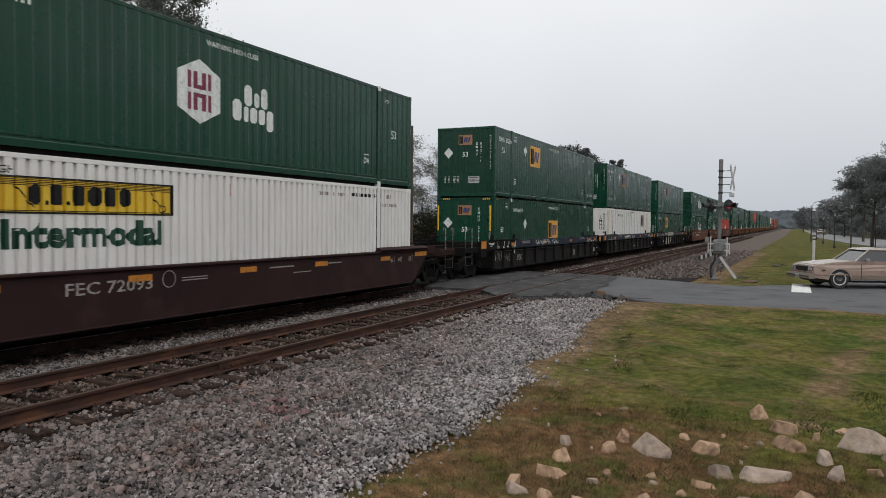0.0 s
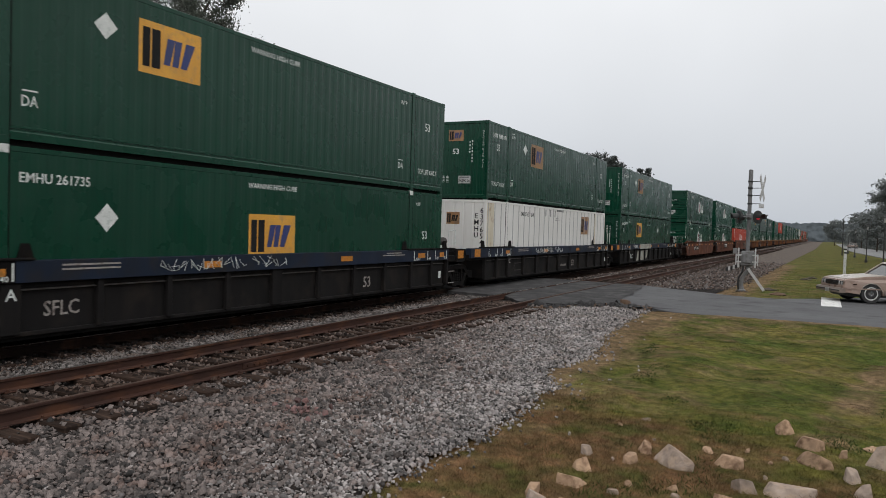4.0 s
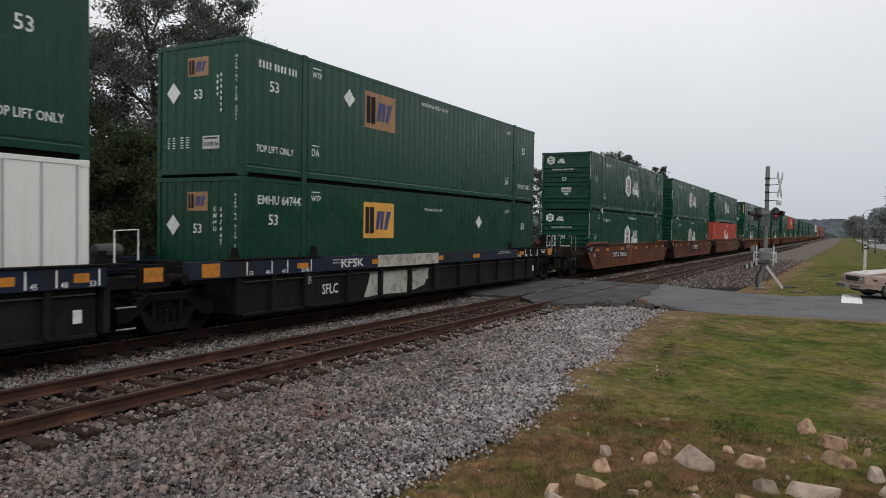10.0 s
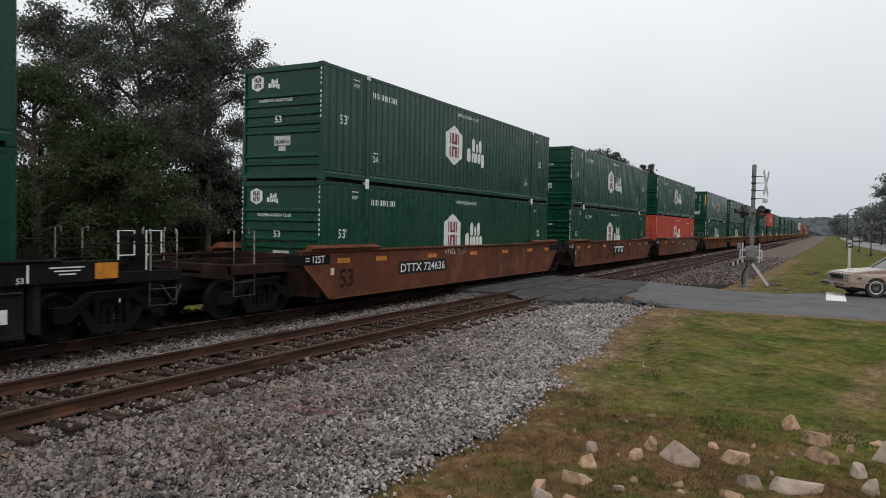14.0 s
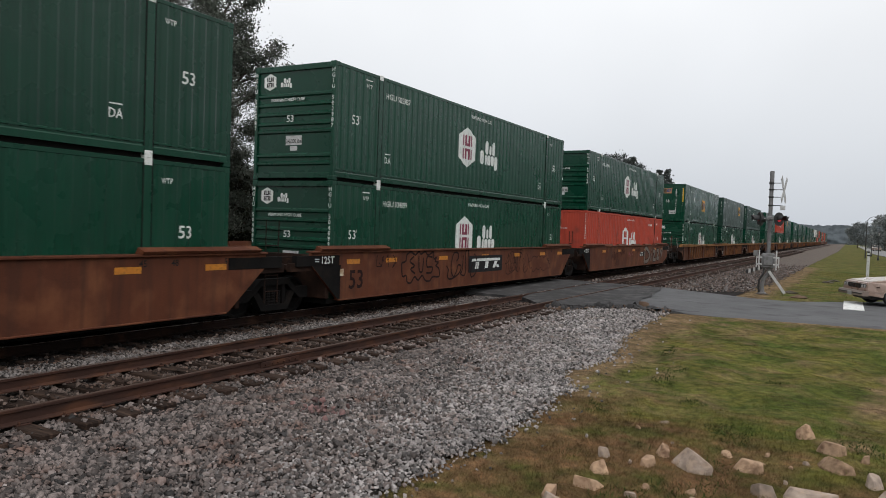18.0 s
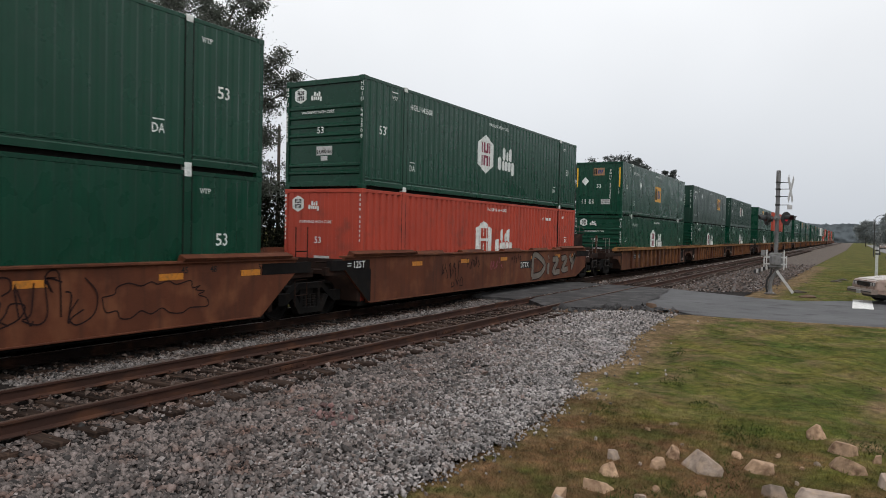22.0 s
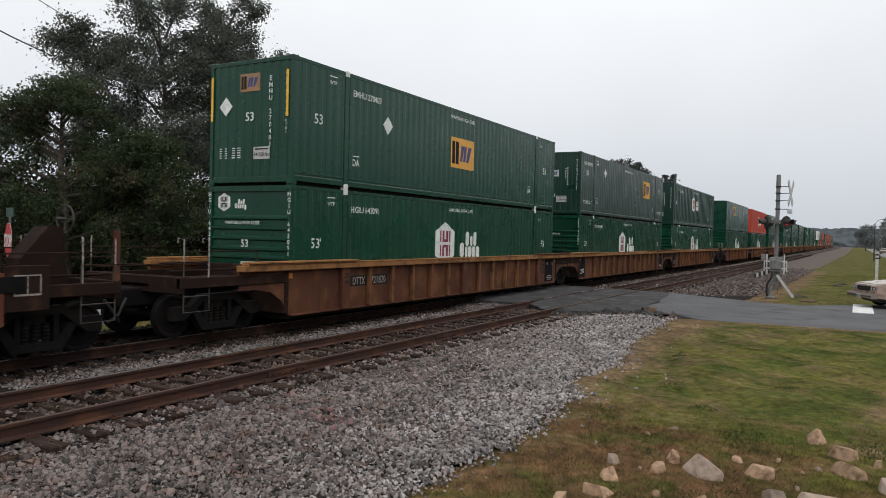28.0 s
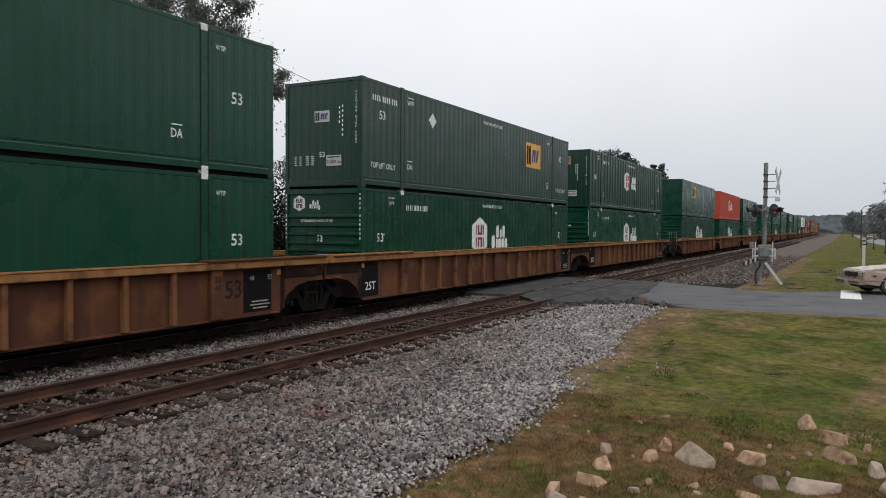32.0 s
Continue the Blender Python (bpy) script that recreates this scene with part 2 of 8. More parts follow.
def turf_material(name, blades):
    """Grass that goes from mown green to straw and to brown unmown turf by the surface's own dryness."""
    m = bpy.data.materials.new(name)
    m.use_nodes = True
    n, l = m.node_tree.nodes, m.node_tree.links
    b = n["Principled BSDF"]
    b.inputs["Roughness"].default_value, b.inputs["Specular IOR Level"].default_value = 0.95, 0.06
    tc = n.new("ShaderNodeTexCoord")

    def tex(scale, detail=5.0, at=(0, 0, 0), stretch=(1, 1, 1)):
        mp = n.new("ShaderNodeMapping")
        mp.inputs["Location"].default_value, mp.inputs["Scale"].default_value = at, stretch
        mp.inputs["Rotation"].default_value = (0, 0, 0.6)
        l.new(tc.outputs["Object"], mp.inputs["Vector"])
        t = n.new("ShaderNodeTexNoise")
        t.inputs["Scale"].default_value, t.inputs["Detail"].default_value = scale, detail
        l.new(mp.outputs[0], t.inputs["Vector"])
        return t.outputs[0]

    def spread(v, lo, hi, a=0.0, c=1.0):
        r = n.new("ShaderNodeMapRange")
        l.new(v, r.inputs[0])
        for i, q in enumerate((lo, hi, a, c)):
            r.inputs[i + 1].default_value = q
        return r.outputs[0]

    def mix(fac, a, c, kind="MIX"):
        x = n.new("ShaderNodeMixRGB")
        x.blend_type = kind
        for sock, v in ((x.inputs[0], fac), (x.inputs[1], a), (x.inputs[2], c)):
            if isinstance(v, (int, float)):
                sock.default_value = v
            elif isinstance(v, tuple):
                sock.default_value = (*v, 1)
            else:
                l.new(v, sock)
        return x.outputs[0]

    def zone(word, amount, scale, at):
        a = n.new("ShaderNodeAttribute")
        a.attribute_name = word
        s = n.new("ShaderNodeMath")
        s.operation = "ADD"
        l.new(a.outputs["Fac"], s.inputs[0])
        l.new(spread(tex(scale, 6.0, at), 0.3, 0.7, -amount, amount), s.inputs[1])
        return spread(s.outputs[0], 0.22, 0.85)

    k = 1.0 if not blades else 1.18
    c = lambda r_, g_, b_: (r_ * k, g_ * k, b_ * k)
    green = mix(spread(tex(0.55, 5, (4, 0, 0)), 0.36, 0.64), c(0.056, 0.076, 0.0155), c(0.124, 0.108, 0.028))
    green = mix(spread(tex(1.7, 6, (9, 2, 0)), 0.50, 0.72, 0.0, 0.62), green, c(0.150, 0.118, 0.050))
    green = mix(spread(tex(3.6, 5, (1, 7, 0)), 0.48, 0.64, 0.0, 0.75), green, c(0.045, 0.058, 0.013))
    straw = mix(spread(tex(3.0, 6), 0.35, 0.65), c(0.200, 0.134, 0.078), c(0.118, 0.086, 0.044))
    brown = mix(spread(tex(4.0, 6, (3, 3, 0)), 0.35, 0.65), c(0.165, 0.094, 0.050), c(0.100, 0.070, 0.032))
    brown = mix(spread(tex(1.9, 5, (6, 1, 0)), 0.50, 0.66, 0.0, 0.8), brown, c(0.062, 0.072, 0.019))
    col = mix(zone("straw", 0.42, 1.7, (2, 5, 0)), green, straw)
    col = mix(zone("brown", 0.42, 1.5, (8, 5, 0)), col, brown)
    col = mix(1.0, col, spread(tex(55.0, 3), 0.25, 0.75, 0.6, 1.4), "MULTIPLY")
    col = mix(1.0, col, spread(tex(8.0, 5, (2, 2, 0)), 0.34, 0.66, 0.70, 1.30), "MULTIPLY")
    col = mix(1.0, col, spread(tex(1.1, 6, (5, 9, 0)), 0.32, 0.68, 0.76, 1.22), "MULTIPLY")
    if blades:
        g = n.new("ShaderNodeNewGeometry")
        col = mix(1.0, col, spread(g.outputs["Random Per Island"], 0, 1, 0.72, 1.28), "MULTIPLY")
    else:
        bp = n.new("ShaderNodeBump")
        bp.inputs["Strength"].default_value, bp.inputs["Distance"].default_value = 1.0, 0.03
        l.new(tex(26.0, 6), bp.inputs["Height"])
        l.new(bp.outputs[0], b.inputs["Normal"])
    l.new(col, b.inputs["Base Color"])
    return m


WEED = surface("dark green weeds", (0.038, 0.062, 0.014), (0.026, 0.044, 0.011), 3, 0.9, island=0.4, spec=0.1)
LAWN = turf_material("mown lawn soil and thatch", False)
BLADE = turf_material("grass blades", True)
ROCK = surface("pale tan field stone", (0.468, 0.318, 0.210), (0.312, 0.206, 0.138), 4, 0.95, bump=0.03, bscale=14, stain=(0.17, 0.105, 0.068), stain_amount=0.35, per_object=0.3, fine=0.25, spec=0.15)
GREYROCK = surface("grey quarry stone", (0.342, 0.274, 0.226), (0.222, 0.174, 0.144), 4, 0.95, bump=0.03, bscale=14, stain=(0.35, 0.265, 0.20), stain_amount=0.35, per_object=0.25, fine=0.25, spec=0.15)
def leaves_of(name, c1, c2, pale=None):
    """Thin leaves: half of the light that they don't keep goes through them."""
    m = surface(name, c1, c2, 0.5, 0.9, stain=pale, stain_amount=0.22, island=0.5, spec=0.05)
    n, l = m.node_tree.nodes, m.node_tree.links
    b = n["Principled BSDF"]
    thin = n.new("ShaderNodeBsdfTranslucent")
    l.new(b.inputs["Base Color"].links[0].from_socket, thin.inputs["Color"])
    both = n.new("ShaderNodeMixShader")
    both.inputs[0].default_value = 0.42
    l.new(b.outputs[0], both.inputs[1])
    l.new(thin.outputs[0], both.inputs[2])
    l.new(both.outputs[0], n["Material Output"].inputs["Surface"])
    return m


LEAF = leaves_of("dark oak leaves", (0.118, 0.130, 0.110), (0.080, 0.092, 0.076), (0.17, 0.172, 0.156))
LEAF2 = leaves_of("dull green leaves", (0.064, 0.085, 0.040), (0.042, 0.056, 0.030), (0.10, 0.075, 0.05))
# Understory leaves with the shade behind the train put into their colour.
SHADELEAF = surface("undergrowth leaves darkened for shade", (0.020, 0.022, 0.015), (0.013, 0.014, 0.010), 0.6, 0.95, stain=(0.035, 0.024, 0.016), stain_amount=0.2, island=0.5, spec=0.04)
# Distance haze is mixed into these three colours: paler and greyer than leaves.
PINE = leaves_of("haze-tinted pine needles", (0.105, 0.116, 0.112), (0.08, 0.09, 0.087))
FARLEAF = surface("haze-tinted far woods foliage", (0.100, 0.115, 0.125), (0.082, 0.095, 0.104), 0.06, 0.98, fine=0.12, bscale=.4, spec=0.02)
PARKLEAF = leaves_of("haze-tinted park foliage", (0.195, 0.210, 0.205), (0.155, 0.170, 0.166))
BARK = surface("grey brown bark", (0.075, 0.058, 0.045), (0.05, 0.04, 0.032), 5, 0.9, bump=0.01, bscale=30)
ALU = surface("dull galvanised steel", (0.20, 0.20, 0.20), (0.15, 0.15, 0.152), 3, 0.6, metal=0.2, stain=(0.11, 0.105, 0.10), stain_amount=0.25)
SIGNALBLACK = surface("matt black signal paint", (0.015, 0.015, 0.016), (0.022, 0.022, 0.022), 5, 0.6)
SIGNWHITE = surface("white sign sheeting", (0.5, 0.5, 0.5), (0.42, 0.42, 0.42), 4, 0.5, stain=(0.3, 0.29, 0.27), stain_amount=0.25)
SIGNRED = surface("red sign sheeting", (0.5, 0.02, 0.025), (0.42, 0.02, 0.02), 4, 0.45)
ROADPAINT = surface("white road paint", (0.72, 0.72, 0.7), (0.62, 0.62, 0.6), 3, 0.7, stain=(0.35, 0.35, 0.34), stain_amount=0.2)
YELLOWGUARD = surface("yellow plastic guard", (0.75, 0.42, 0.02), (0.65, 0.36, 0.02), 3, 0.5)
BEIGE = surface("two-tone beige car paint", (0.285, 0.207, 0.170), (0.262, 0.190, 0.156), 1.0, 0.3, spec=0.5, fine=0.03)
LIGHTBEIGE = surface("pale cream car paint", (0.36, 0.31, 0.265), (0.335, 0.29, 0.25), 1.0, 0.28, spec=0.5, fine=0.03)
CHROME = surface("aged chrome", (0.6, 0.6, 0.6), (0.5, 0.5, 0.5), 6, 0.18, metal=1.0, fine=0.03)
RUBBER = surface("tyre rubber", (0.02, 0.02, 0.02), (0.03, 0.03, 0.03), 8, 0.85)
DARKGLASS = surface("dark car glass", (0.018, 0.02, 0.022), (0.012, 0.014, 0.015), 1, 0.06, spec=0.8, fine=0.0)
WHEELSTEEL = surface("bright wheel steel", (0.55, 0.55, 0.54), (0.42, 0.42, 0.41), 6, 0.35, metal=0.35, stain=(0.2, 0.19, 0.18), stain_amount=0.2)
LOWBEIGE = surface("grey beige lower body paint", (0.19, 0.150, 0.125), (0.165, 0.13, 0.108), 1.0, 0.4, spec=0.4, fine=0.05)
BLACKIRON = surface("black lamp post paint", (0.02, 0.02, 0.02), (0.03, 0.03, 0.03), 5, 0.5)
FROST = surface("frosted lamp glass", (0.34, 0.34, 0.33), (0.28, 0.28, 0.27), 4, 0.4)
CLAY = surface("reddish bare clay", (0.125, 0.076, 0.05), (0.10, 0.064, 0.042), 3, 0.95, bump=0.01)
REDLIGHT = glow("lit red signal lens", (0.7, 0.03, 0.05), 0.22)
DIMRED = surface("dark red signal lens", (0.16, 0.01, 0.015), (0.14, 0.01, 0.012), 3, 0.25)
PINKSPRAY = surface("pink marking paint on stones", (0.19, 0.105, 0.098), (0.14, 0.088, 0.083), 8, 0.9, island=0.5)


# ---- mesh helpers ----
class Geo:
    """Collects vertices and faces of one part."""

    def __init__(self):
        self.v, self.f = [], []

    def add(self, verts, faces):
        o = len(self.v)
        self.v.extend([tuple(p) for p in verts])
        self.f.extend([tuple(i + o for i in q) for q in faces])
        return self

    def box(self, x0, y0, z0, x1, y1, z1, b=0.0):
        if b <= 0:
            v = [(x, y, z) for x in (x0, x1) for y in (y0, y1) for z in (z0, z1)]
            return self.add(v, [(0, 1, 3, 2), (4, 6, 7, 5), (0, 4, 5, 1), (2, 3, 7, 6), (0, 2, 6, 4), (1, 5, 7, 3)])
        lo, hi = (x0, y0, z0), (x1, y1, z1)
        b = min(b, min(h - l for l, h in zip(lo, hi)) * 0.45)
        v, idx = [], {}
        for sx in (0, 1):
            for sy in (0, 1):
                for sz in (0, 1):
                    s = (sx, sy, sz)
                    for ax in range(3):
                        p = []
                        for k in range(3):
                            e = hi[k] if s[k] else lo[k]
                            if k != ax:
                                e += -b if s[k] else b
                            p.append(e)
                        idx[s + (ax,)] = len(v)
                        v.append(tuple(p))
        f = []
        for ax in range(3):
            u, w = (ax + 1) % 3, (ax + 2) % 3
            for side in (0, 1):
                q = []
                for a, c in ((0, 0), (1, 0), (1, 1), (0, 1)):
                    s = [0, 0, 0]
                    s[ax], s[u], s[w] = side, a, c
                    q.append(idx[tuple(s) + (ax,)])
                f.append(tuple(q) if side else tuple(reversed(q)))
            for a in (0, 1):
                for c in (0, 1):
                    s0, s1 = [0, 0, 0], [0, 0, 0]
                    s0[u], s0[w], s1[u], s1[w], s1[ax] = a, c, a, c, 1
                    s0, s1 = tuple(s0), tuple(s1)
                    f.append((idx[s0 + (u,)], idx[s1 + (u,)], idx[s1 + (w,)], idx[s0 + (w,)]))
        for s in [(a, c, d) for a in (0, 1) for c in (0, 1) for d in (0, 1)]:
            f.append((idx[s + (0,)], idx[s + (1,)], idx[s + (2,)]))
        return self.add(v, f)

    def tube(self, p0, p1, r, r1=None, n=8):
        p0, p1 = Vector(p0), Vector(p1)
        d = (p1 - p0).normalized()
        a = d.orthogonal().normalized()
        c = d.cross(a)
        r1 = r if r1 is None else r1
        v = [p + (a * math.cos(k * 6.28318 / n) + c * math.sin(k * 6.28318 / n)) * rr for p, rr in ((p0, r), (p1, r1)) for k in range(n)]
        f = [(k, (k + 1) % n, n + (k + 1) % n, n + k) for k in range(n)]
        f += [tuple(reversed(range(n))), tuple(range(n, 2 * n))]
        return self.add(v, f)

    def path(self, pts, r, n=6):
        """One continuous tube through the points."""
        p = [Vector(q) for q in pts]
        v, a = [], None
        for k, q in enumerate(p):
            d = p[min(k + 1, len(p) - 1)] - p[max(k - 1, 0)]
            if d.length < 1e-6:
                d = p[k] - p[k - 1]
            d.normalize()
            a = d.orthogonal() if a is None else a - d * a.dot(d)
            if a.length < 1e-6:
                a = d.orthogonal()
            a.normalize()
            c = d.cross(a)
            v += [q + (a * math.cos(i * 6.28318 / n) + c * math.sin(i * 6.28318 / n)) * r for i in range(n)]
        f = [(k * n + i, k * n + (i + 1) % n, (k + 1) * n + (i + 1) % n, (k + 1) * n + i) for k in range(len(p) - 1) for i in range(n)]
        f += [tuple(reversed(range(n))), tuple(range((len(p) - 1) * n, len(p) * n))]
        return self.add(v, f)

    def prism(self, poly, axis, a, b):
        """poly: 2D points in the two other axes, in order x, y, z without the axis."""
        n = len(poly)

        def put(p, h):
            q = list(p)
            q.insert(axis, h)
            return tuple(q)
        v = [put(p, a) for p in poly] + [put(p, b) for p in poly]
        f = [(k, (k + 1) % n, n + (k + 1) % n, n + k) for k in range(n)]
        f += [tuple(reversed(range(n))), tuple(range(n, 2 * n))]
        return self.add(v, f)

    def lathe(self, prof, centre, axis=2, n=16):
        """prof: (radius, height) rows turned about an axis through centre."""
        rows = []
        for r, h in prof:
            row = []
            for k in range(n):
                q = [r * math.cos(k * 6.28318 / n), r * math.sin(k * 6.28318 / n)]
                q.insert(axis, h)
                row.append(tuple(c + d for c, d in zip(centre, q)))
            rows.append(row)
        v = [p for row in rows for p in row]
        f = [(i * n + k, i * n + (k + 1) % n, (i + 1) * n + (k + 1) % n, (i + 1) * n + k) for i in range(len(rows) - 1) for k in range(n)]
        f += [tuple(reversed(range(n))), tuple(range((len(rows) - 1) * n, len(rows) * n))]
        return self.add(v, f)

    def mesh(self, name, smooth=False):
        m = bpy.data.meshes.new(name)
        m.from_pydata(self.v, [], self.f)
        m.validate()
        bm = bmesh.new()
        bm.from_mesh(m)
        bmesh.ops.recalc_face_normals(bm, faces=bm.faces)
        bm.to_mesh(m)
        bm.free()
        if smooth:
            m.polygons.foreach_set("use_smooth", [True] * len(m.polygons))
        return m


MESHES = {}


def cached(key, build, name, material, smooth=False):
    if key not in MESHES:
        m = build().mesh(name, smooth)
        m.materials.append(material)
        MESHES[key] = m
    return MESHES[key]


def part(name, data, material=None, parent=None, label="", at=(0, 0, 0), smooth=False):
    """One mesh object under a thing or under a part; data is a Geo or a mesh that is shared."""
    if isinstance(data, Geo):
        data = data.mesh(name, smooth)
        data.materials.append(material)
    ob = new(name, data)
    ob.parent, ob.location = parent, at
    if name in ("id_number", "emblem_figure", "length_figures", "notes", "wordmark", "wording", "car_number", "logo_block", "logo_figure", "length_ticks", "data_block", "banner_lines", "banner_blocks", "stencil_ring", "warning", "scrawl", "truck_mark", "length_mark", "lift_code", "handling_note", "notice_text", "car_mark", "repair_plate", "notice"):
        tagged(ob, kind="stuff")
    return tagged(ob, label)


def thing(name, label, category, at=(0, 0, 0), turn=0.0, group="", kind=""):
    ob = new(name)
    ob.empty_display_size = 0.2
    ob.location, ob.rotation_euler = at, (0, 0, radians(turn))
    return tagged(ob, label, category, group, kind)


def solid(name, geo, material, label="", category="", kind="", group="", smooth=False):
    m = geo.mesh(name, smooth) if isinstance(geo, Geo) else geo
    if material:
        m.materials.append(material)
    return tagged(new(name, m), label, category, group, kind)


def soup(name, verts, faces, material):
    """A large joined mesh from arrays."""
    m = bpy.data.meshes.new(name)
    v, f = np.asarray(verts, np.float32), np.asarray(faces, np.int32)
    m.vertices.add(len(v))
    m.vertices.foreach_set("co", v.ravel())
    m.loops.add(f.size)
    m.loops.foreach_set("vertex_index", f.ravel())
    m.polygons.add(len(f))
    m.polygons.foreach_set("loop_start", np.arange(0, f.size, f.shape[1], dtype=np.int32))
    m.update(calc_edges=True)
    m.materials.append(material)
    return m


rng = np.random.default_rng(7)

# ---- ground, road and tracks ----
NEAR_RAILS = (-7.835, -9.340)
FAR_C = -12.303
FAR_RAILS = (FAR_C + 0.7525, FAR_C - 0.7525)
ROAD_Y0, ROAD_Y1 = 21.5, 31.6


def far_edge(x):
    pts = [(-60, 31.5), (-10, 31.5), (-7.3, 31.2), (-6.0, 30.6), (-4.8, 29.9), (-3.5, 29.4), (-2.3, 29.0), (-1.2, 29.3), (0.2, 30.9), (2.0, 33.5), (5.0, 34.5), (80, 34.5)]
    return float(np.interp(x, [p[0] for p in pts], [p[1] for p in pts]))


def near_edge(x):
    pts = [(-60, 22.6), (-9.4, 22.2), (-8.0, 20.6), (-6.0, 21.3), (-4.0, 21.5), (80, 21.5)]
    return float(np.interp(x, [p[0] for p in pts], [p[1] for p in pts]))


def step(a, b, v):
    t = min(1.0, max(0.0, (v - a) / (b - a)))
    return t * t * (3 - 2 * t)


def ground_z(x, y):
    z = -0.24 + 0.05 * noise.noise((x * 0.25, y * 0.25, 0.0)) + 0.018 * noise.noise((x * 0.9, y * 0.9, 5.0))
    z += 0.06 * noise.noise((x * 0.55 + y * 0.2, y * 0.5, 7.0)) * step(4, 7, y) * (1 - step(18, 21, y))
    lawn = step(8, 11, y) * (1 - step(18.5, 21, y)) * step(-4.2, -3.2, x)
    z += lawn * (0.085 * noise.noise((x * 0.75 + y * 0.35, y * 0.8 - x * .3, 17.0)) + 0.045 * noise.noise((x * 1.7 + y * .5, y * 1.6, 23.0)) + 0.02 * noise.noise((x * 3.1, y * 2.6, 29.0)))
    z += 0.14 * step(15, 21, y) * (1 - step(33, 42, y))
    a, b = near_edge(x), far_edge(x)
    inside = step(a + 0.1, a + 0.5, y) * (1 - step(b - 0.5, b - 0.1, y)) * step(-26, -25, x)
    z = z * (1 - inside) - 0.24 * inside
    e = edge_x(y) if x > -8 else -4.0
    bed = step(-17.5, -15.5, x) * (1 - step(e - 0.5, e - 0.08, x))
    return z * (1 - bed) - 0.50 * bed


def edge_x(y):
    """Where the ballast shoulder ends in the grass."""
    if y > 26:
        return -3.45 + .012 * min(y - 36, 150) + 0.25 * noise.noise((0, y * 0.5, 3.0)) + 0.10 * noise.noise((0, y * 3.0, 8.0))
    line = np.interp(y, (5.4, 6.8, 7.8, 9.1, 9.9, 10.5, 11.4, 12.3, 13.4, 14.6, 16.6, 18.4, 22.7), (-3.42, -3.36, -3.28, -3.40, -3.62, -3.48, -4.05, -3.95, -3.72, -4.02, -4.34, -4.42, -4.45))
    return float(line) + 0.10 * noise.noise((0, y * 1.7, 3.0)) + 0.09 * noise.noise((0, y * 4.0, 8.0))


def straw(x, y):
    """Thin straw-coloured turf along the ballast and the road."""
    d = x - edge_x(y)
    w = 0.75 + 0.35 * noise.noise((x * .3, y * .7, 21.0)) + 1.2 * step(15.5, 20.5, y) * (y < 23) + .8 * (y > 29)
    k = step(w, w * .35, d)
    if y < 23:
        k = max(k, .75 * step(20.4, 21.4, y), .42 * step(16.5, 20.0, y) * step(1.5, -2.0, x))
        k = max(k, step(.55, .2, math.hypot(x - .05, (y - 9.5) * 1.3)))
    k = max(k, .34 * step(.5, -3.0, x))
    k = max(k, .75 * step(.55, .1, abs(x - .5 * (y - 12) * .35 - .45)) * step(9.5, 12, y) * step(19, 15, y))
    return max(k, .45 * step(.05, .45, noise.noise((x * .4 + y * .2, y * .3, 12.0))))


def brown(x, y):
    """Unmown brown turf round the stones."""
    return .95 * step(11.2, 6.8, y + .33 * x + 1.0 * noise.noise((x * .8, y * .8, 2.0))) if y < 14 else 0.0


def zones(m, xy):
    for word, fn in (("straw", straw), ("brown", brown)):
        a = m.attributes.new(word, "FLOAT", "POINT")
        a.data.foreach_set("value", [fn(x, y) if -8 < x < 30 and 0 < y < 70 else .15 for x, y in xy])


def build_ground():
    xs = np.unique(np.concatenate([np.linspace(-3000, -200, 12), np.linspace(-200, -20, 24), np.linspace(-20, -5, 16), np.linspace(-5, 9, 75), np.linspace(9, 40, 32), np.linspace(40, 300, 22), np.linspace(300, 3000, 10)]).round(3))
    ys = np.unique(np.concatenate([np.linspace(-400, -10, 14), np.linspace(-10, 2, 13), np.linspace(2, 24, 112), np.linspace(24, 60, 72), np.linspace(60, 200, 36), np.linspace(200, 800, 24), np.linspace(800, 4000, 10)]).round(3))
    v = [(x, y, ground_z(x, y)) for y in ys for x in xs]
    w = len(xs)
    f = [(j * w + i, j * w + i + 1, (j + 1) * w + i + 1, (j + 1) * w + i) for j in range(len(ys) - 1) for i in range(w - 1)]
    m = soup("ground", v, f, LAWN)
    zones(m, [(p[0], p[1]) for p in v])
    m.polygons.foreach_set("use_smooth", [True] * len(m.polygons))
    return tagged(new("ground", m), "flat grassy ground with mown lawn and dry patches", "ground", kind="structure")


build_ground()


def bed_z(x, y):
    return bed_base(x, y) + .06 * step(19.6, 21.0, y) * (y < 24) * step(-15, -13.5, x) * step(-4.6, -5.4, x)


def bed_base(x, y):
    if x > edge_x(y):
        return ground_z(x, y) + .012
    if x > -7.4:
        e = edge_x(y)
        k = min(1.0, max(0.0, (x + 7.4) / (e + 7.4)))
        return -0.232 - .034 * step(-6.3, -6.9, x) + 0.03 * step(-7.1, -6.4, x) * (1 - k) + (ground_z(e + 0.3, y) + 0.012 + 0.232) * k ** 1.3 + 0.02 * noise.noise((x * 1.5, y * 1.5, 0))
    if x < -14.2:
        return -0.232 - 0.25 * step(-14.2, -16.2, x)
    hump = 0.015 * noise.noise((x * 1.5, y * 1.5, 0))
    return -0.232 + hump - 0.03 * (1 - abs(abs(x + 10.4) - 2.0) / 2.0 if abs(x + 10.4) < 2 else 0)


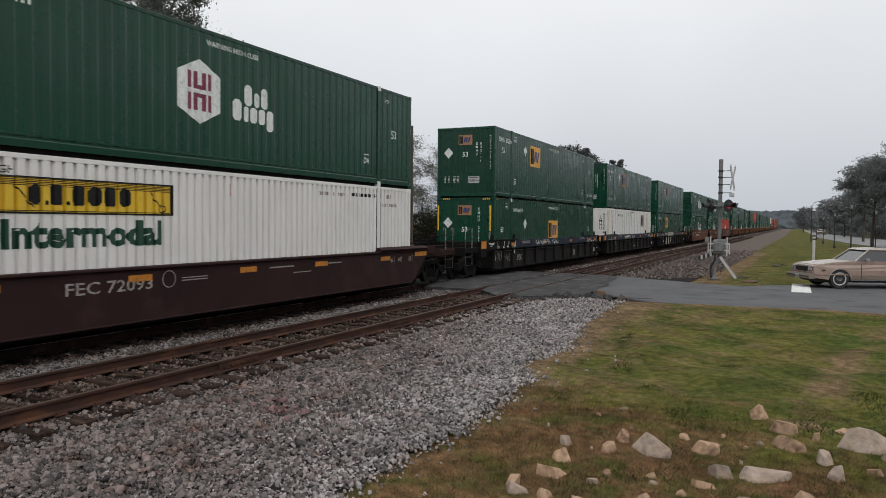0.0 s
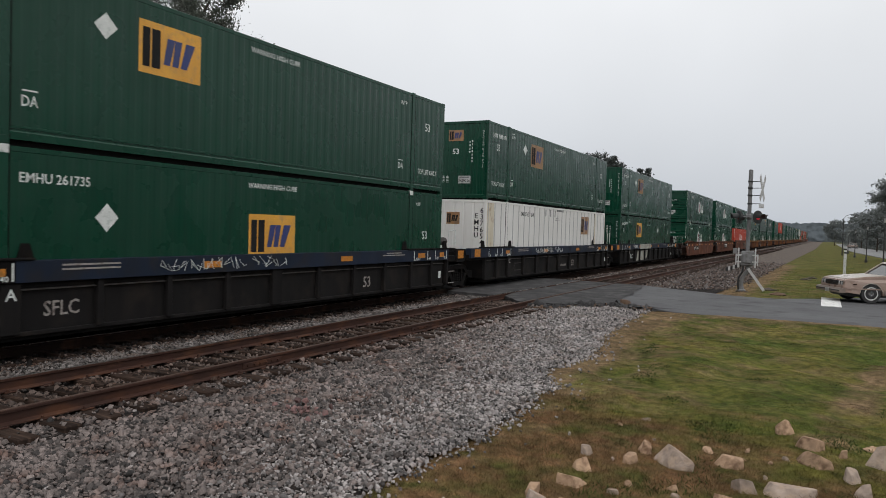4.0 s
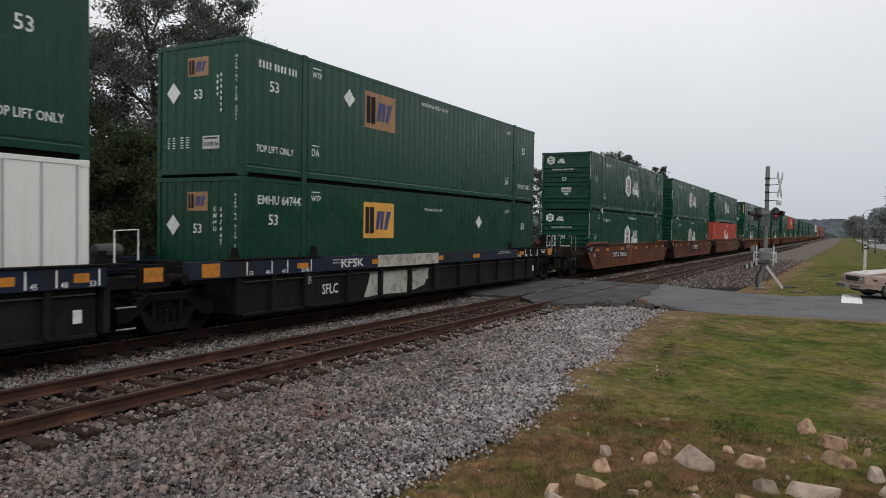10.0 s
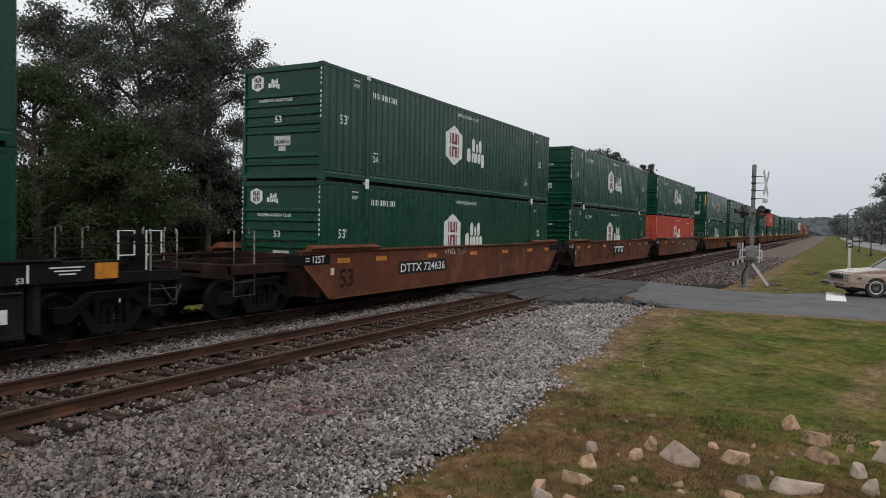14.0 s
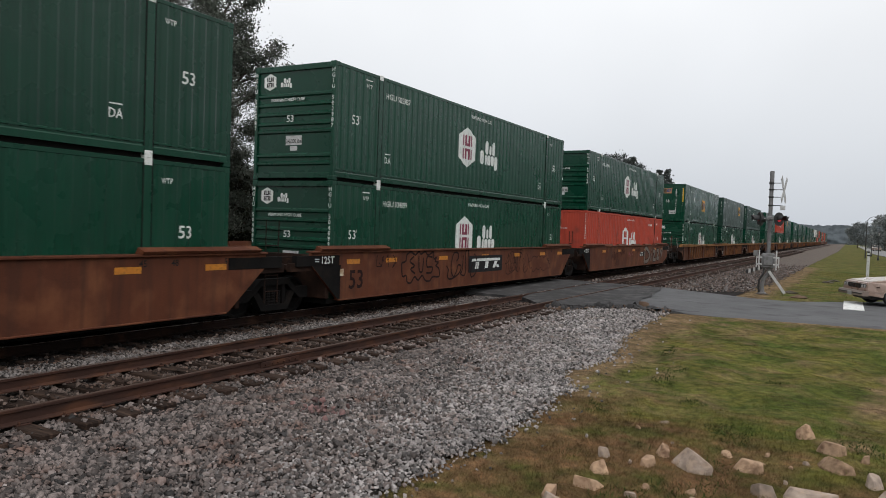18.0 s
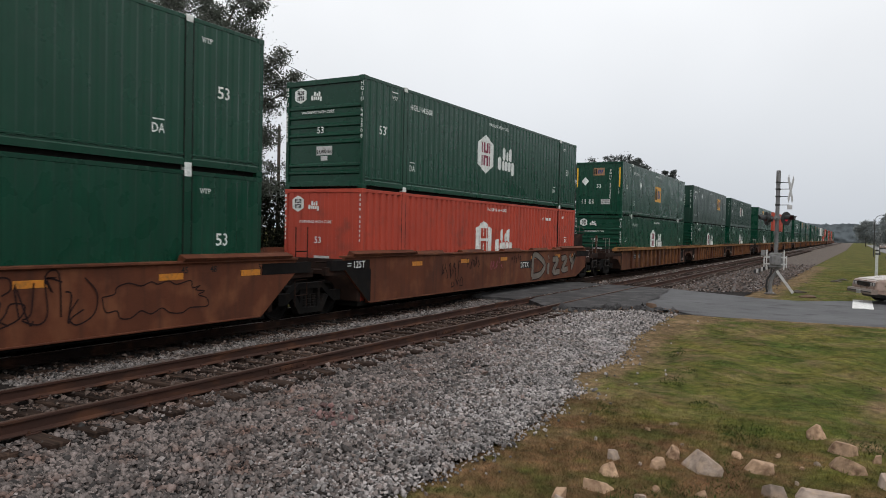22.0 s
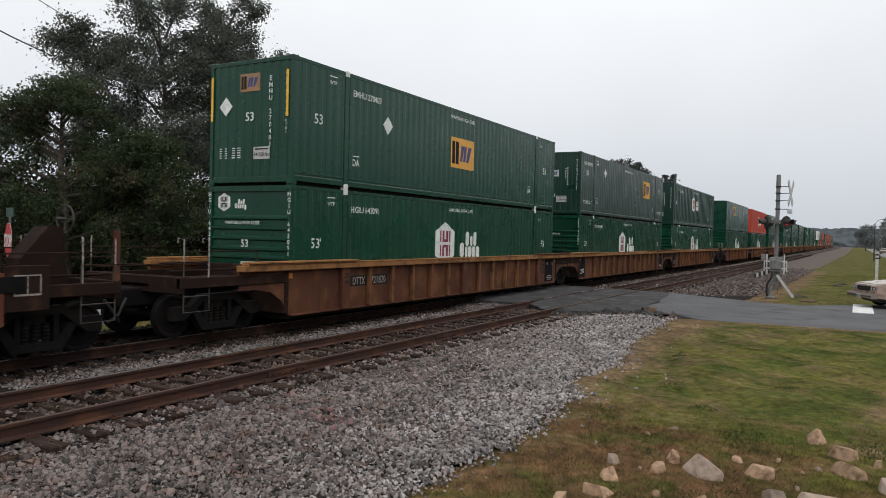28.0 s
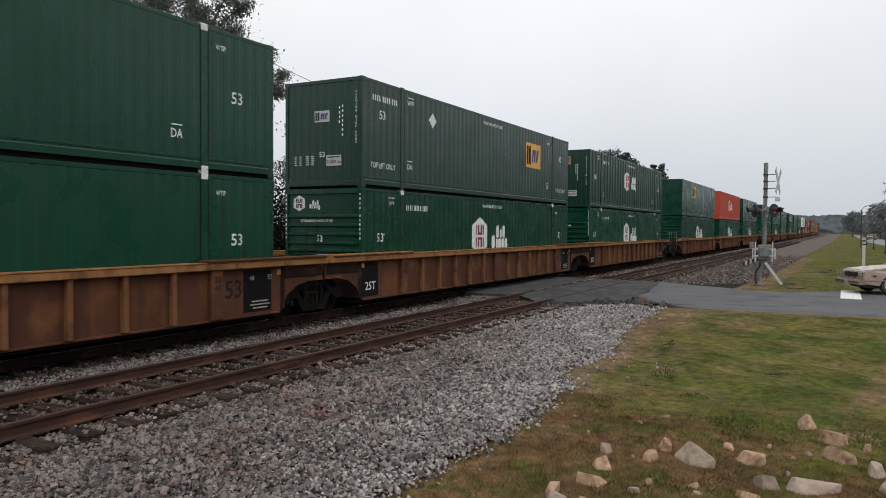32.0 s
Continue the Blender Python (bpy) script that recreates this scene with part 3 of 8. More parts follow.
def build_bed(y0, y1, material):
    ks = np.linspace(0, 1, 30)
    ys = np.concatenate([np.arange(-20, 2, 2.0), np.arange(2, 40, 0.4), np.arange(40, 120, 4.0), np.arange(120, 700, 30.0)])
    ys = ys[(ys >= y0) & (ys <= y1)]
    v = []
    for y in ys:
        e = edge_x(y) - 0.10
        for k in ks:
            x = -16.4 + (e + 16.4) * k
            v.append((x, y, bed_z(x, y)))
    w = len(ks)
    f = [(j * w + i, j * w + i + 1, (j + 1) * w + i + 1, (j + 1) * w + i) for j in range(len(ys) - 1) for i in range(w - 1)]
    m = soup("ballast_bed", v, f, material)
    m.polygons.foreach_set("use_smooth", [True] * len(m.polygons))
    return tagged(new("ballast_bed", m), "grey crushed stone bed under both railway tracks", "ballast", kind="structure")


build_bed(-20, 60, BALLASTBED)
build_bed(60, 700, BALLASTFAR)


def stones(name, xy, size, material, sink=0.3, label="", flat=0.8):
    """Many crushed stones joined in one mesh: tilted, broken slabs with five faces above ground."""
    n = len(xy)
    base = np.array([(-1, -.8, 0), (.9, -1, 0), (1, .85, 0), (-.85, 1, 0), (-.72, -.62, 1), (.7, -.7, 1), (.72, .6, 1), (-.6, .72, 1)])
    tri = np.array([(4, 5, 6), (4, 6, 7), (0, 1, 5), (0, 5, 4), (1, 2, 6), (1, 6, 5), (2, 3, 7), (2, 7, 6), (3, 0, 4), (3, 4, 7)])
    k = len(base)
    p = base[None] * (1 + rng.uniform(-0.34, 0.34, (n, k, 3))) + rng.uniform(-.14, .14, (n, k, 3))
    s = size * rng.lognormal(0, 0.26, n)[:, None, None] * rng.uniform(0.6, 1.4, (n, 1, 3))
    s[:, :, 2] *= flat * 1.5
    p[..., 2] -= .5
    p = p * s
    tilt = rng.normal(0, 0.52, (n, 2))
    yaw = rng.uniform(0, 6.283, n)
    cx, sx, cy, sy, cz, sz = np.cos(tilt[:, 0]), np.sin(tilt[:, 0]), np.cos(tilt[:, 1]), np.sin(tilt[:, 1]), np.cos(yaw), np.sin(yaw)
    x, y, z = p[..., 0], p[..., 1], p[..., 2]
    y, z = y * cx[:, None] - z * sx[:, None], y * sx[:, None] + z * cx[:, None]
    x, z = x * cy[:, None] + z * sy[:, None], -x * sy[:, None] + z * cy[:, None]
    x, y = x * cz[:, None] - y * sz[:, None], x * sz[:, None] + y * cz[:, None]
    floor_z = np.array([bed_z(a, b) for a, b in xy])
    floor_z = np.where(on_tie(xy, NEAR_C) | on_tie(xy, FAR_C), np.maximum(floor_z, -.186), floor_z)[:, None]
    zz = floor_z + s[:, :1, 2] * (1 - 2 * sink) * rng.uniform(-0.4, 2.3, (n, 1))
    v = np.stack([x + xy[:, :1], y + xy[:, 1:], z + zz], -1).reshape(-1, 3)
    f = (tri[None] + (np.arange(n) * k)[:, None, None]).reshape(-1, 3)
    return tagged(new(name, soup(name, v, f, material)), label, "ballast", kind="stuff")


def clear_of_rails(xy):
    keep = np.ones(len(xy), bool)
    for r in (*NEAR_RAILS, *FAR_RAILS):
        keep &= np.abs(xy[:, 0] - r) > 0.10
    keep &= ~((xy[:, 1] > np.array([near_edge(q) for q in xy[:, 0]]) + 0.05) & (xy[:, 1] < ROAD_Y1 + 0.0))
    return xy[keep]


TIE_PITCH = 0.52


def on_tie(xy, centre):
    ph = np.abs((xy[:, 1] / TIE_PITCH) % 1.0 - 0.5) * TIE_PITCH
    return (np.abs(xy[:, 0] - centre) < 1.28) & (ph > TIE_PITCH / 2 - 0.125)


NEAR_C = sum(NEAR_RAILS) / 2


def scatter(n, x0, x1, y0, y1):
    xy = np.stack([rng.uniform(x0, x1, n), rng.uniform(y0, y1, n)], 1)
    e = np.array([edge_x(b) for b in xy[:, 1]])
    patchy = np.array([.5 + .5 * noise.noise((a * 1.1, b * 1.1, 9.0)) for a, b in xy])
    xy = xy[xy[:, 0] < e - .06 + np.where(rng.random(len(xy)) < .10 * patchy, .22 * rng.exponential(1, len(xy)), .10 * rng.normal(0, 1, len(xy)))]
    xy = clear_of_rails(xy)
    drop = (on_tie(xy, NEAR_C) | on_tie(xy, FAR_C)) & (rng.uniform(0, 1, len(xy)) > np.where(xy[:, 0] > -8.0, .05, .14))
    return xy[~drop]


def shade_split(xy):
    """Fresh grey stone lies on the shoulder, rust-dusted stone near the rails; the two mingle."""
    k = (xy[:, 0] + 6.3) / 1.9 + .12 * (xy[:, 1] - 9) + rng.normal(0, .45, len(xy))
    return xy[k > .5], xy[k <= .5]


BESIDE = "loose grey granite ballast stones beside the track"
for xy, size in ((scatter(50000, -8.0, -2.2, 3.2, 9.6), .0162), (scatter(33000, -7.7, -2.4, 9.6, 15.0), .0178), (scatter(26000, -7.7, -3.0, 15.0, 21.6), .0210)):
    a, b = shade_split(xy)
    stones("ballast_stones", a, size * .86, BALLAST, label=BESIDE)
    stones("ballast_stones", b, size * 1.08, OLDBALLAST, label="dark rust-dusted ballast stones near the rails")
stones("ballast_stones", scatter(34000, -10.0, -7.5, 5.0, 21.6), 0.017, TRACKBALLAST, sink=.25, label="dusty ballast stones between the ties")
xy = scatter(40000, -11.75, -9.4, 6.0, 23.0)
# Stone colours step from grey to near-black to draw the train's shade.
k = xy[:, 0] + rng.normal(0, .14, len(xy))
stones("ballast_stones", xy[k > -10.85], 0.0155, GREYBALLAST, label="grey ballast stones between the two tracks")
stones("ballast_stones", xy[(k <= -10.85) & (k > -11.15)], 0.0155, TRACKBALLAST, label="dusty, darker ballast stones towards the shade colour under the train")
stones("ballast_stones", xy[k <= -11.15], 0.022, SHADEBALLAST, label="ballast stones coloured dark for the shade beside the train")
stones("ballast_stones", scatter(5000, -14.5, -11.7, 6.0, 21.6), 0.045, SHADEBALLAST, label="ballast stones coloured dark for the shade under the train")
stones("ballast_stones", scatter(9000, -8.0, -3.0, -6.0, 3.2), 0.045, OLDBALLAST, label="dark ballast stones back along the track")
a, b = shade_split(scatter(40000, -11.0, -2.0, 31.4, 75.0))
far_stones = np.concatenate([a, b])
far_stones = far_stones[rng.random(len(far_stones)) > np.clip((far_stones[:, 1] - 40) / 36, 0, .95)]
pick = rng.random(len(far_stones)) < .45
stones("ballast_stones", far_stones[pick], 0.027, GREYBALLAST, label="grey ballast stones past the crossing")
stones("ballast_stones", far_stones[~pick], 0.027, TRACKBALLAST, label="dusty brown ballast stones past the crossing")
xy = np.stack([rng.normal(-5.55, 0.17, 45), rng.normal(7.0, 0.12, 45)], 1)
stones("painted_stones", xy, 0.021, PINKSPRAY, sink=-0.2, label="ballast stones with a spot of pink marking paint")


def rail_profile(x):
    return [(x - 0.075, -0.172), (x + 0.075, -0.172), (x + 0.075, -0.160), (x + 0.012, -0.138), (x + 0.010, -0.045), (x + 0.036, -0.035), (x + 0.036, -0.008), (x + 0.028, -0.003), (x - 0.028, -0.003), (x - 0.036, -0.008), (x - 0.036, -0.035), (x - 0.010, -0.045), (x - 0.012, -0.138), (x - 0.075, -0.160)]


def plate_geo():
    return Geo().box(-0.10, -0.085, -0.19, 0.10, 0.085, -0.169, 0.006)


def tie_geo(seed):
    r = random.Random(seed)
    g = Geo().box(-1.28 + r.uniform(-.04, .04), -0.115, -0.36, 1.28 + r.uniform(-.05, .05), 0.115, -0.188, 0.014)
    g.v = [(x, y + r.uniform(-.008, .008), z + r.uniform(-.006, .004)) for x, y, z in g.v]
    return g


def spike_geo():
    return Geo().box(-0.012, -0.012, -0.19, 0.012, 0.012, -0.135, 0.003)


def build_track(name, centre, rails, head, label):
    track = thing(name, label, "railway track", kind="structure")
    for x in rails:
        # Far rails get the darker steel: the train's shade is in their colour.
        rail = part("rail", Geo().prism(rail_profile(x), 1, -20, 620), RUSTRAIL if centre > -11 else ENDBROWN, track)
        part("railhead", Geo().box(x - 0.028, -20, -0.003, x + 0.028, 620, 0.0012), SHINE if x == rails[1] else head, rail, "worn running surface of the rail")
    tm = [cached(("tie", k), lambda k=k: tie_geo(k), "tie", TIE) for k in range(5)]
    pm = cached("plate", plate_geo, "tie_plate", RUSTRAIL)
    sm = cached("spike", spike_geo, "spike", RUSTRAIL)
    rnd = random.Random(3)
    k = 3
    far = Geo()
    while k * TIE_PITCH < 160:
        y = k * TIE_PITCH
        k += 1
        if ROAD_Y0 - 0.1 < y < ROAD_Y1 + 0.2:
            continue
        if y > 60:
            far.box(centre - 1.28, y - 0.11, -0.35, centre + 1.28, y + 0.11, -0.188)
            continue
        t = part("tie", tm[rnd.randrange(5)], None, track, at=(centre + rnd.uniform(-.03, .03), y, rnd.uniform(-.006, .006)))
        t.rotation_euler = (0, 0, rnd.uniform(-.012, .012))
        if y < 21 and centre > -10:
            for x in rails:
                part("tie_plate", pm, None, track, at=(x, y, 0))
                for sx in (-.085, .085):
                    part("spike", sm, None, track, at=(x + sx, y + rnd.choice((-.05, .05)), 0))
    tagged(part("far_ties", far, TIE, track), kind="stuff")
    return track


near_track = build_track("near_track", NEAR_C, NEAR_RAILS, RUSTHEAD, "empty near railway track with rusty rails on wooden ties")
far_track = build_track("far_track", FAR_C, FAR_RAILS, SHINE, "far railway track that carries the freight train")
# bolted joint bars on the rails
for x, y in ((NEAR_RAILS[0], 8.85), (NEAR_RAILS[0], 14.0)):
    for s in (-1, 1):
        bar = Geo().box(x + s * 0.012, y - 0.45, -0.14, x + s * 0.034, y + 0.45, -0.05, 0.008)
        for q in (-.35, -.2, -.07, .07, .2, .35):
            bar.tube((x + s * 0.03, y + q, -0.095), (x + s * 0.06, y + q, -0.095), 0.018, n=6)
        part("joint_bar", bar, RUSTRAIL, near_track)


def road_piece(name, x0, x1, z, material, label, rough=0.07):
    """A slab of the road between two lines across it, with ragged verges."""
    xs = np.unique(np.concatenate([np.arange(x0, x1, 0.2 if x1 - x0 < 15 else 0.5), [x1]]))
    ks = np.linspace(0, 1, 16)
    top, w = [], len(ks)
    for x in xs:
        a = near_edge(x) + rough * 2 * noise.noise((x * 0.8, 0, 2)) + rough * noise.noise((x * 4, 0, 9))
        b = far_edge(x) + rough * 2 * noise.noise((x * 0.8, 9, 2)) + rough * noise.noise((x * 4, 7, 9))
        for k in ks:
            y = a + (b - a) * k
            top.append((x, y, z(x) + 0.012 * noise.noise((x * 0.7, y * 0.7, 4)) - (0.05 if k in (0.0, 1.0) else 0)))
    n = len(top)
    v = top + [(p[0], p[1], -0.45) for p in top]
    f = [(j * w + i, (j + 1) * w + i, (j + 1) * w + i + 1, j * w + i + 1) for j in range(len(xs) - 1) for i in range(w - 1)]
    rim = [j * w for j in range(len(xs))] + [(len(xs) - 1) * w + i for i in range(1, w)] + [j * w + w - 1 for j in range(len(xs) - 2, -1, -1)] + [i for i in range(w - 2, 0, -1)]
    f += [(rim[i], rim[i + 1 - len(rim)], rim[i + 1 - len(rim)] + n, rim[i] + n) for i in range(len(rim))]
    g = Geo()
    g.v, g.f = v, f
    ob = solid(name, g, material, label, "road", "structure")
    return ob


def road_level(x):
    return -0.012 - 0.05 * step(-6.5, -2.0, x)


slot = 0.085
road_piece("road", -6.4, 70, road_level, ASPHALT, "worn grey two-lane asphalt road up to the tracks")
cuts = [(NEAR_RAILS[0] + slot, -6.4), (NEAR_RAILS[1] + slot, NEAR_RAILS[0] - slot), (FAR_RAILS[0] + slot, NEAR_RAILS[1] - slot), (FAR_RAILS[1] + slot, FAR_RAILS[0] - slot), (-25, FAR_RAILS[1] - slot)]
for i, (a, b) in enumerate(cuts):
    road_piece("crossing_pavement", a, b, lambda x: -0.012 + 0.0, OLDASPHALT, "dark patched asphalt between the rails of the level crossing", 0.12)
# stop bar, in two worn strokes
g = Geo()
for y0, y1 in ((26.75, 28.4), (28.4, 30.5)):
    g.box(-0.04, y0, -0.062, 0.56, y1, road_level(0.3) + 0.016)
solid("stop_line", g, ROADPAINT, "white painted stop line on the road", "road marking", "structure")


# ---- train ----
def travelled(t):
    """Metres that the slowing train has gone since the start."""
    return 5.83693536 * t - 0.0279692696 * t * t - 2.57604241e-05 * t ** 3


RIDERS = []
WHEELS = []
L2, W2, HT = 8.075, 1.295, 2.896


def wave_fn(kind):
    """Cut lines along the side and the depth of the side sheet at y, outermost 0."""
    if kind == "flat":
        return [], (lambda y: -0.012)
    a, s, b, d = {"sharp": (0.13, 0.03, 0.11, 0.05), "fine": (0.11, 0.045, 0.10, 0.0055), "wide": (0.121, 0.014, 0.062, 0.062), "hub": (0.12, 0.045, 0.09, 0.015), "broad": (0.20, 0.06, 0.20, 0.036)}[kind]
    p = a + 2 * s + b
    n = int(2 * L2 / p) + 2
    cuts = sorted(-L2 + k * p + q for k in range(n) for q in (0, a, a + s, a + s + b))

    def depth(y):
        q = (y + L2) % p
        if q < a:
            return 0.0
        if q < a + s:
            return -d * (q - a) / s
        if q < a + s + b:
            return -d
        return -d * (1 - (q - a - s - b) / s)
    return cuts, depth


def clip(poly, lo, hi):
    for lim, keep in ((lo, 1), (hi, -1)):
        out = []
        for i, p in enumerate(poly):
            q = poly[i - 1]
            dp, dq = (p[0] - lim) * keep, (q[0] - lim) * keep
            if (dp >= 0) != (dq >= 0):
                k = dq / (dq - dp)
                out.append((lim, q[1] + (p[1] - q[1]) * k))
            if dp >= 0:
                out.append(p)
        poly = out
        if len(poly) < 3:
            return []
    return poly


TEXT = {}


def text_polys(s, size, align="CENTER"):
    """Triangles of a word in Blender's own font, at the given cap height, centred on the origin."""
    key = (s, align)
    if key not in TEXT:
        c = bpy.data.curves.new("word", "FONT")
        c.body, c.size, c.align_x = s, 1.0, "CENTER"
        c.resolution_u = 2
        c.offset = .045 if s in ("Intermodal", "STOP") else .012
        c.space_line = 0.95
        ob = bpy.data.objects.new("word", c)
        scene.collection.objects.link(ob)
        m = bpy.data.meshes.new_from_object(ob.evaluated_get(bpy.context.evaluated_depsgraph_get()))
        m.calc_loop_triangles()
        pts = [(v.co.x, v.co.y) for v in m.vertices]
        tris = [[pts[i] for i in t.vertices] for t in m.loop_triangles]
        ys = [p[1] for p in pts]
        xs = [p[0] for p in pts]
        cx, cy = (min(xs) + max(xs)) / 2, (min(ys) + max(ys)) / 2
        TEXT[key] = ([[(x - cx, y - cy) for x, y in t] for t in tris], max(xs) - min(xs), max(ys) - min(ys))
        bpy.data.objects.remove(ob)
        bpy.data.curves.remove(c)
    tris, w, h = TEXT[key]
    lines = s.count("\n") + 1
    k = size / 0.7
    return [[(x * k, y * k) for x, y in t] for t in tris], w * k


def rect(w, h, x=0.0, y=0.0):
    return [[(x - w / 2, y - h / 2), (x + w / 2, y - h / 2), (x + w / 2, y + h / 2), (x - w / 2, y + h / 2)]]


def blob(w, h, x, y):
    """A plain bar with cut corners."""
    a, b, c = w / 2, h / 2, min(w, h) * .25
    return [[(x - a + c, y - b), (x + a - c, y - b), (x + a, y - b + c), (x + a, y + b - c), (x + a - c, y + b), (x - a + c, y + b), (x - a, y + b - c), (x - a, y - b + c)]]


def moved(polys, x, y, kx=1.0):
    return [[(a * kx + x, b + y) for a, b in p] for p in polys]


def drape(polys, cuts, depth, lift):
    """Lays flat shapes on a ribbed side sheet; shapes are in (y, z) of the thing, the side looks along +x."""
    g = Geo()
    for p in polys:
        lo, hi = min(q[0] for q in p), max(q[0] for q in p)
        lines = [lo] + [c for c in cuts if lo < c < hi] + [hi]
        for a, b in zip(lines, lines[1:]):
            if b - a < 1e-5:
                continue
            q = clip(p, a, b)
            if len(q) >= 3:
                g.add([(W2 + depth(min(max(y, a + 1e-5), b - 1e-5)) + lift, y, z) for y, z in q], [tuple(range(len(q)))])
    return g


def on_end(polys, lift):
    """Shapes in (x, z) on the end that looks along -y."""
    g = Geo()
    for p in polys:
        g.add([(x, -L2 - lift, z) for x, z in p], [tuple(range(len(p)))])
    return g


def side_sheet(kind, sign):
    cuts, depth = wave_fn(kind)
    if kind == "flat":
        g = Geo().box(W2 - 0.05, -L2 + .1, 0.16, W2 - 0.012, L2 - .1, 2.82)
    else:
        ys = [-L2 + .08] + [c for c in cuts if -L2 + .09 < c < L2 - .09] + [L2 - .08]
        z0, z1 = 0.25, 2.80
        v, f = [], []
        for y in ys:
            x = W2 + depth(y)
            v += [(x, y, z0), (x, y, z1)]
        n = len(ys)
        f = [(2 * i, 2 * i + 2, 2 * i + 3, 2 * i + 1) for i in range(n - 1)]
        base = len(v)
        v += [(W2 - 0.06, ys[0], z0), (W2 - 0.06, ys[0], z1), (W2 - 0.06, ys[-1], z0), (W2 - 0.06, ys[-1], z1)]
        f += [(base, base + 1, base + 3, base + 2)]
        f += [tuple([base] + [2 * i for i in range(n)] + [base + 2]), tuple([base + 1] + [2 * i + 1 for i in range(n)] + [base + 3])]
        g = Geo().add(v, f)
    if sign < 0:
        g.v = [(-x, y, z) for x, y, z in g.v]
    return g


def hub_logo(s, z, size=1.0):
    """White six-sided emblem and blocks for the two words beside it; s is the middle of the emblem."""
    w, h = 0.60 * size, 0.66 * size
    hexa = [(s - w, z - h * .55), (s, z - h), (s + w, z - h * .55), (s + w, z + h * .55), (s, z + h), (s - w, z + h * .55)]
    bars = []
    for sx in (-1, 1):
        for dx in (0.12, 0.28):
            bars += rect(.105 * size, .34 * size, s + sx * dx * size, z + .22 * size) + rect(.105 * size, .34 * size, s + sx * dx * size, z - .22 * size)
    bars += rect(.345 * size, .085 * size, s, z + 0.085 * size) + rect(.345 * size, .085 * size, s, z - .085 * size)
    words = []
    x = s + 1.34 * size
    for wd, lo, hi in ((.26, 0, .46), (.19, 0, .32), (.22, 0, .46)):
        words += blob(wd * size, (hi - lo) * size, x + wd * size / 2, z + (-.08 + (lo + hi) / 2) * size)
        x += (wd + .06) * size
    x = s + 0.98 * size
    for wd, lo, hi in ((.28, -.02, .44), (.14, -.02, .32), (.22, -.02, .32), (.20, -.02, .32), (.22, -.15, .32)):
        words += blob(wd * size, (hi - lo) * size, x + wd * size / 2, z + (-.42 + (lo + hi) / 2) * size)
        x += (wd + .07) * size
    return [hexa], bars, words


def emp_logo(s, z, w=1.45, h=1.0):
    """Gold panel with one dark and two blue blocks."""
    dark = rect(.11 * w, .74 * h, s - .39 * w, z) + rect(.13 * w, .74 * h, s - .24 * w, z)
    blue = [[(s - .12 * w, z - .26 * h), (s - .02 * w, z - .26 * h), (s + .06 * w, z + .26 * h), (s - .06 * w, z + .26 * h)],
            [(s + .02 * w, z - .26 * h), (s + .12 * w, z - .26 * h), (s + .18 * w, z + .26 * h), (s + .06 * w, z + .26 * h)]]
    blue += [[(s + .16 * w, z - .26 * h), (s + .26 * w, z - .26 * h), (s + .40 * w, z + .26 * h), (s + .24 * w, z + .26 * h)]]
    return rect(w, h, s, z), dark, blue


def id_bars(n, w, h, s, z, gap=3):
    """Plain bars for an identity number."""
    out = []
    x = s
    for i in range(n):
        out += rect(w * .5, h * .92, x + w / 2, z)
        x += w * (1.5 if (i + 1) % gap == 0 else 1.0)
    return out


def column_bars(n, w, h, x, z):
    return [p for i in range(n) for p in rect(w * .6, h * .55, x, z - i * h)]


def column_text(word, size, x, z, pitch):
    """Characters of a number one under the other."""
    return [q for k, c in enumerate(word) if c != " " for q in moved(text_polys(c, size)[0], x, z - k * pitch)]


STYLES = {
    # paint, side ribs, end, lift post paint, markings
    "emp": dict(paint=GREEN, rib="fine", end="plain", logo="emp", word="green corrugated container with a gold square logo"),
    "emp_new": dict(paint=GREEN, rib="fine", end="plain", logo="emp_mid", word="green container with a central gold square logo"),
    "emp_old": dict(paint=GREEN2, rib="fine", end="plain", logo="emp_far", word="weathered green container with a gold end logo"),
    "hub": dict(paint=GREEN, rib="hub", end="ribbed", logo="hub", word="green corrugated container with a white hexagon emblem"),
    "hub_inc": dict(paint=GREEN2, rib="broad", end="plain", logo="hub_red", word="dull green broad-ribbed container with a pale emblem"),
    "red": dict(paint=RED, rib="sharp", end="plain", logo="hub", word="faded red corrugated container with a white emblem"),
    "white": dict(paint=WHITE, rib="flat", end="white", logo="emp_right", word="white smooth-panelled container with a yellowed end bay"),
    "banner": dict(paint=WHITE, rib="wide", end="plain", logo="banner", word="white ribbed container with yellow banner, green wording"),
    "plain_white": dict(paint=WHITE, rib="flat", end="plain", logo="", word="plain white shipping container"),
}


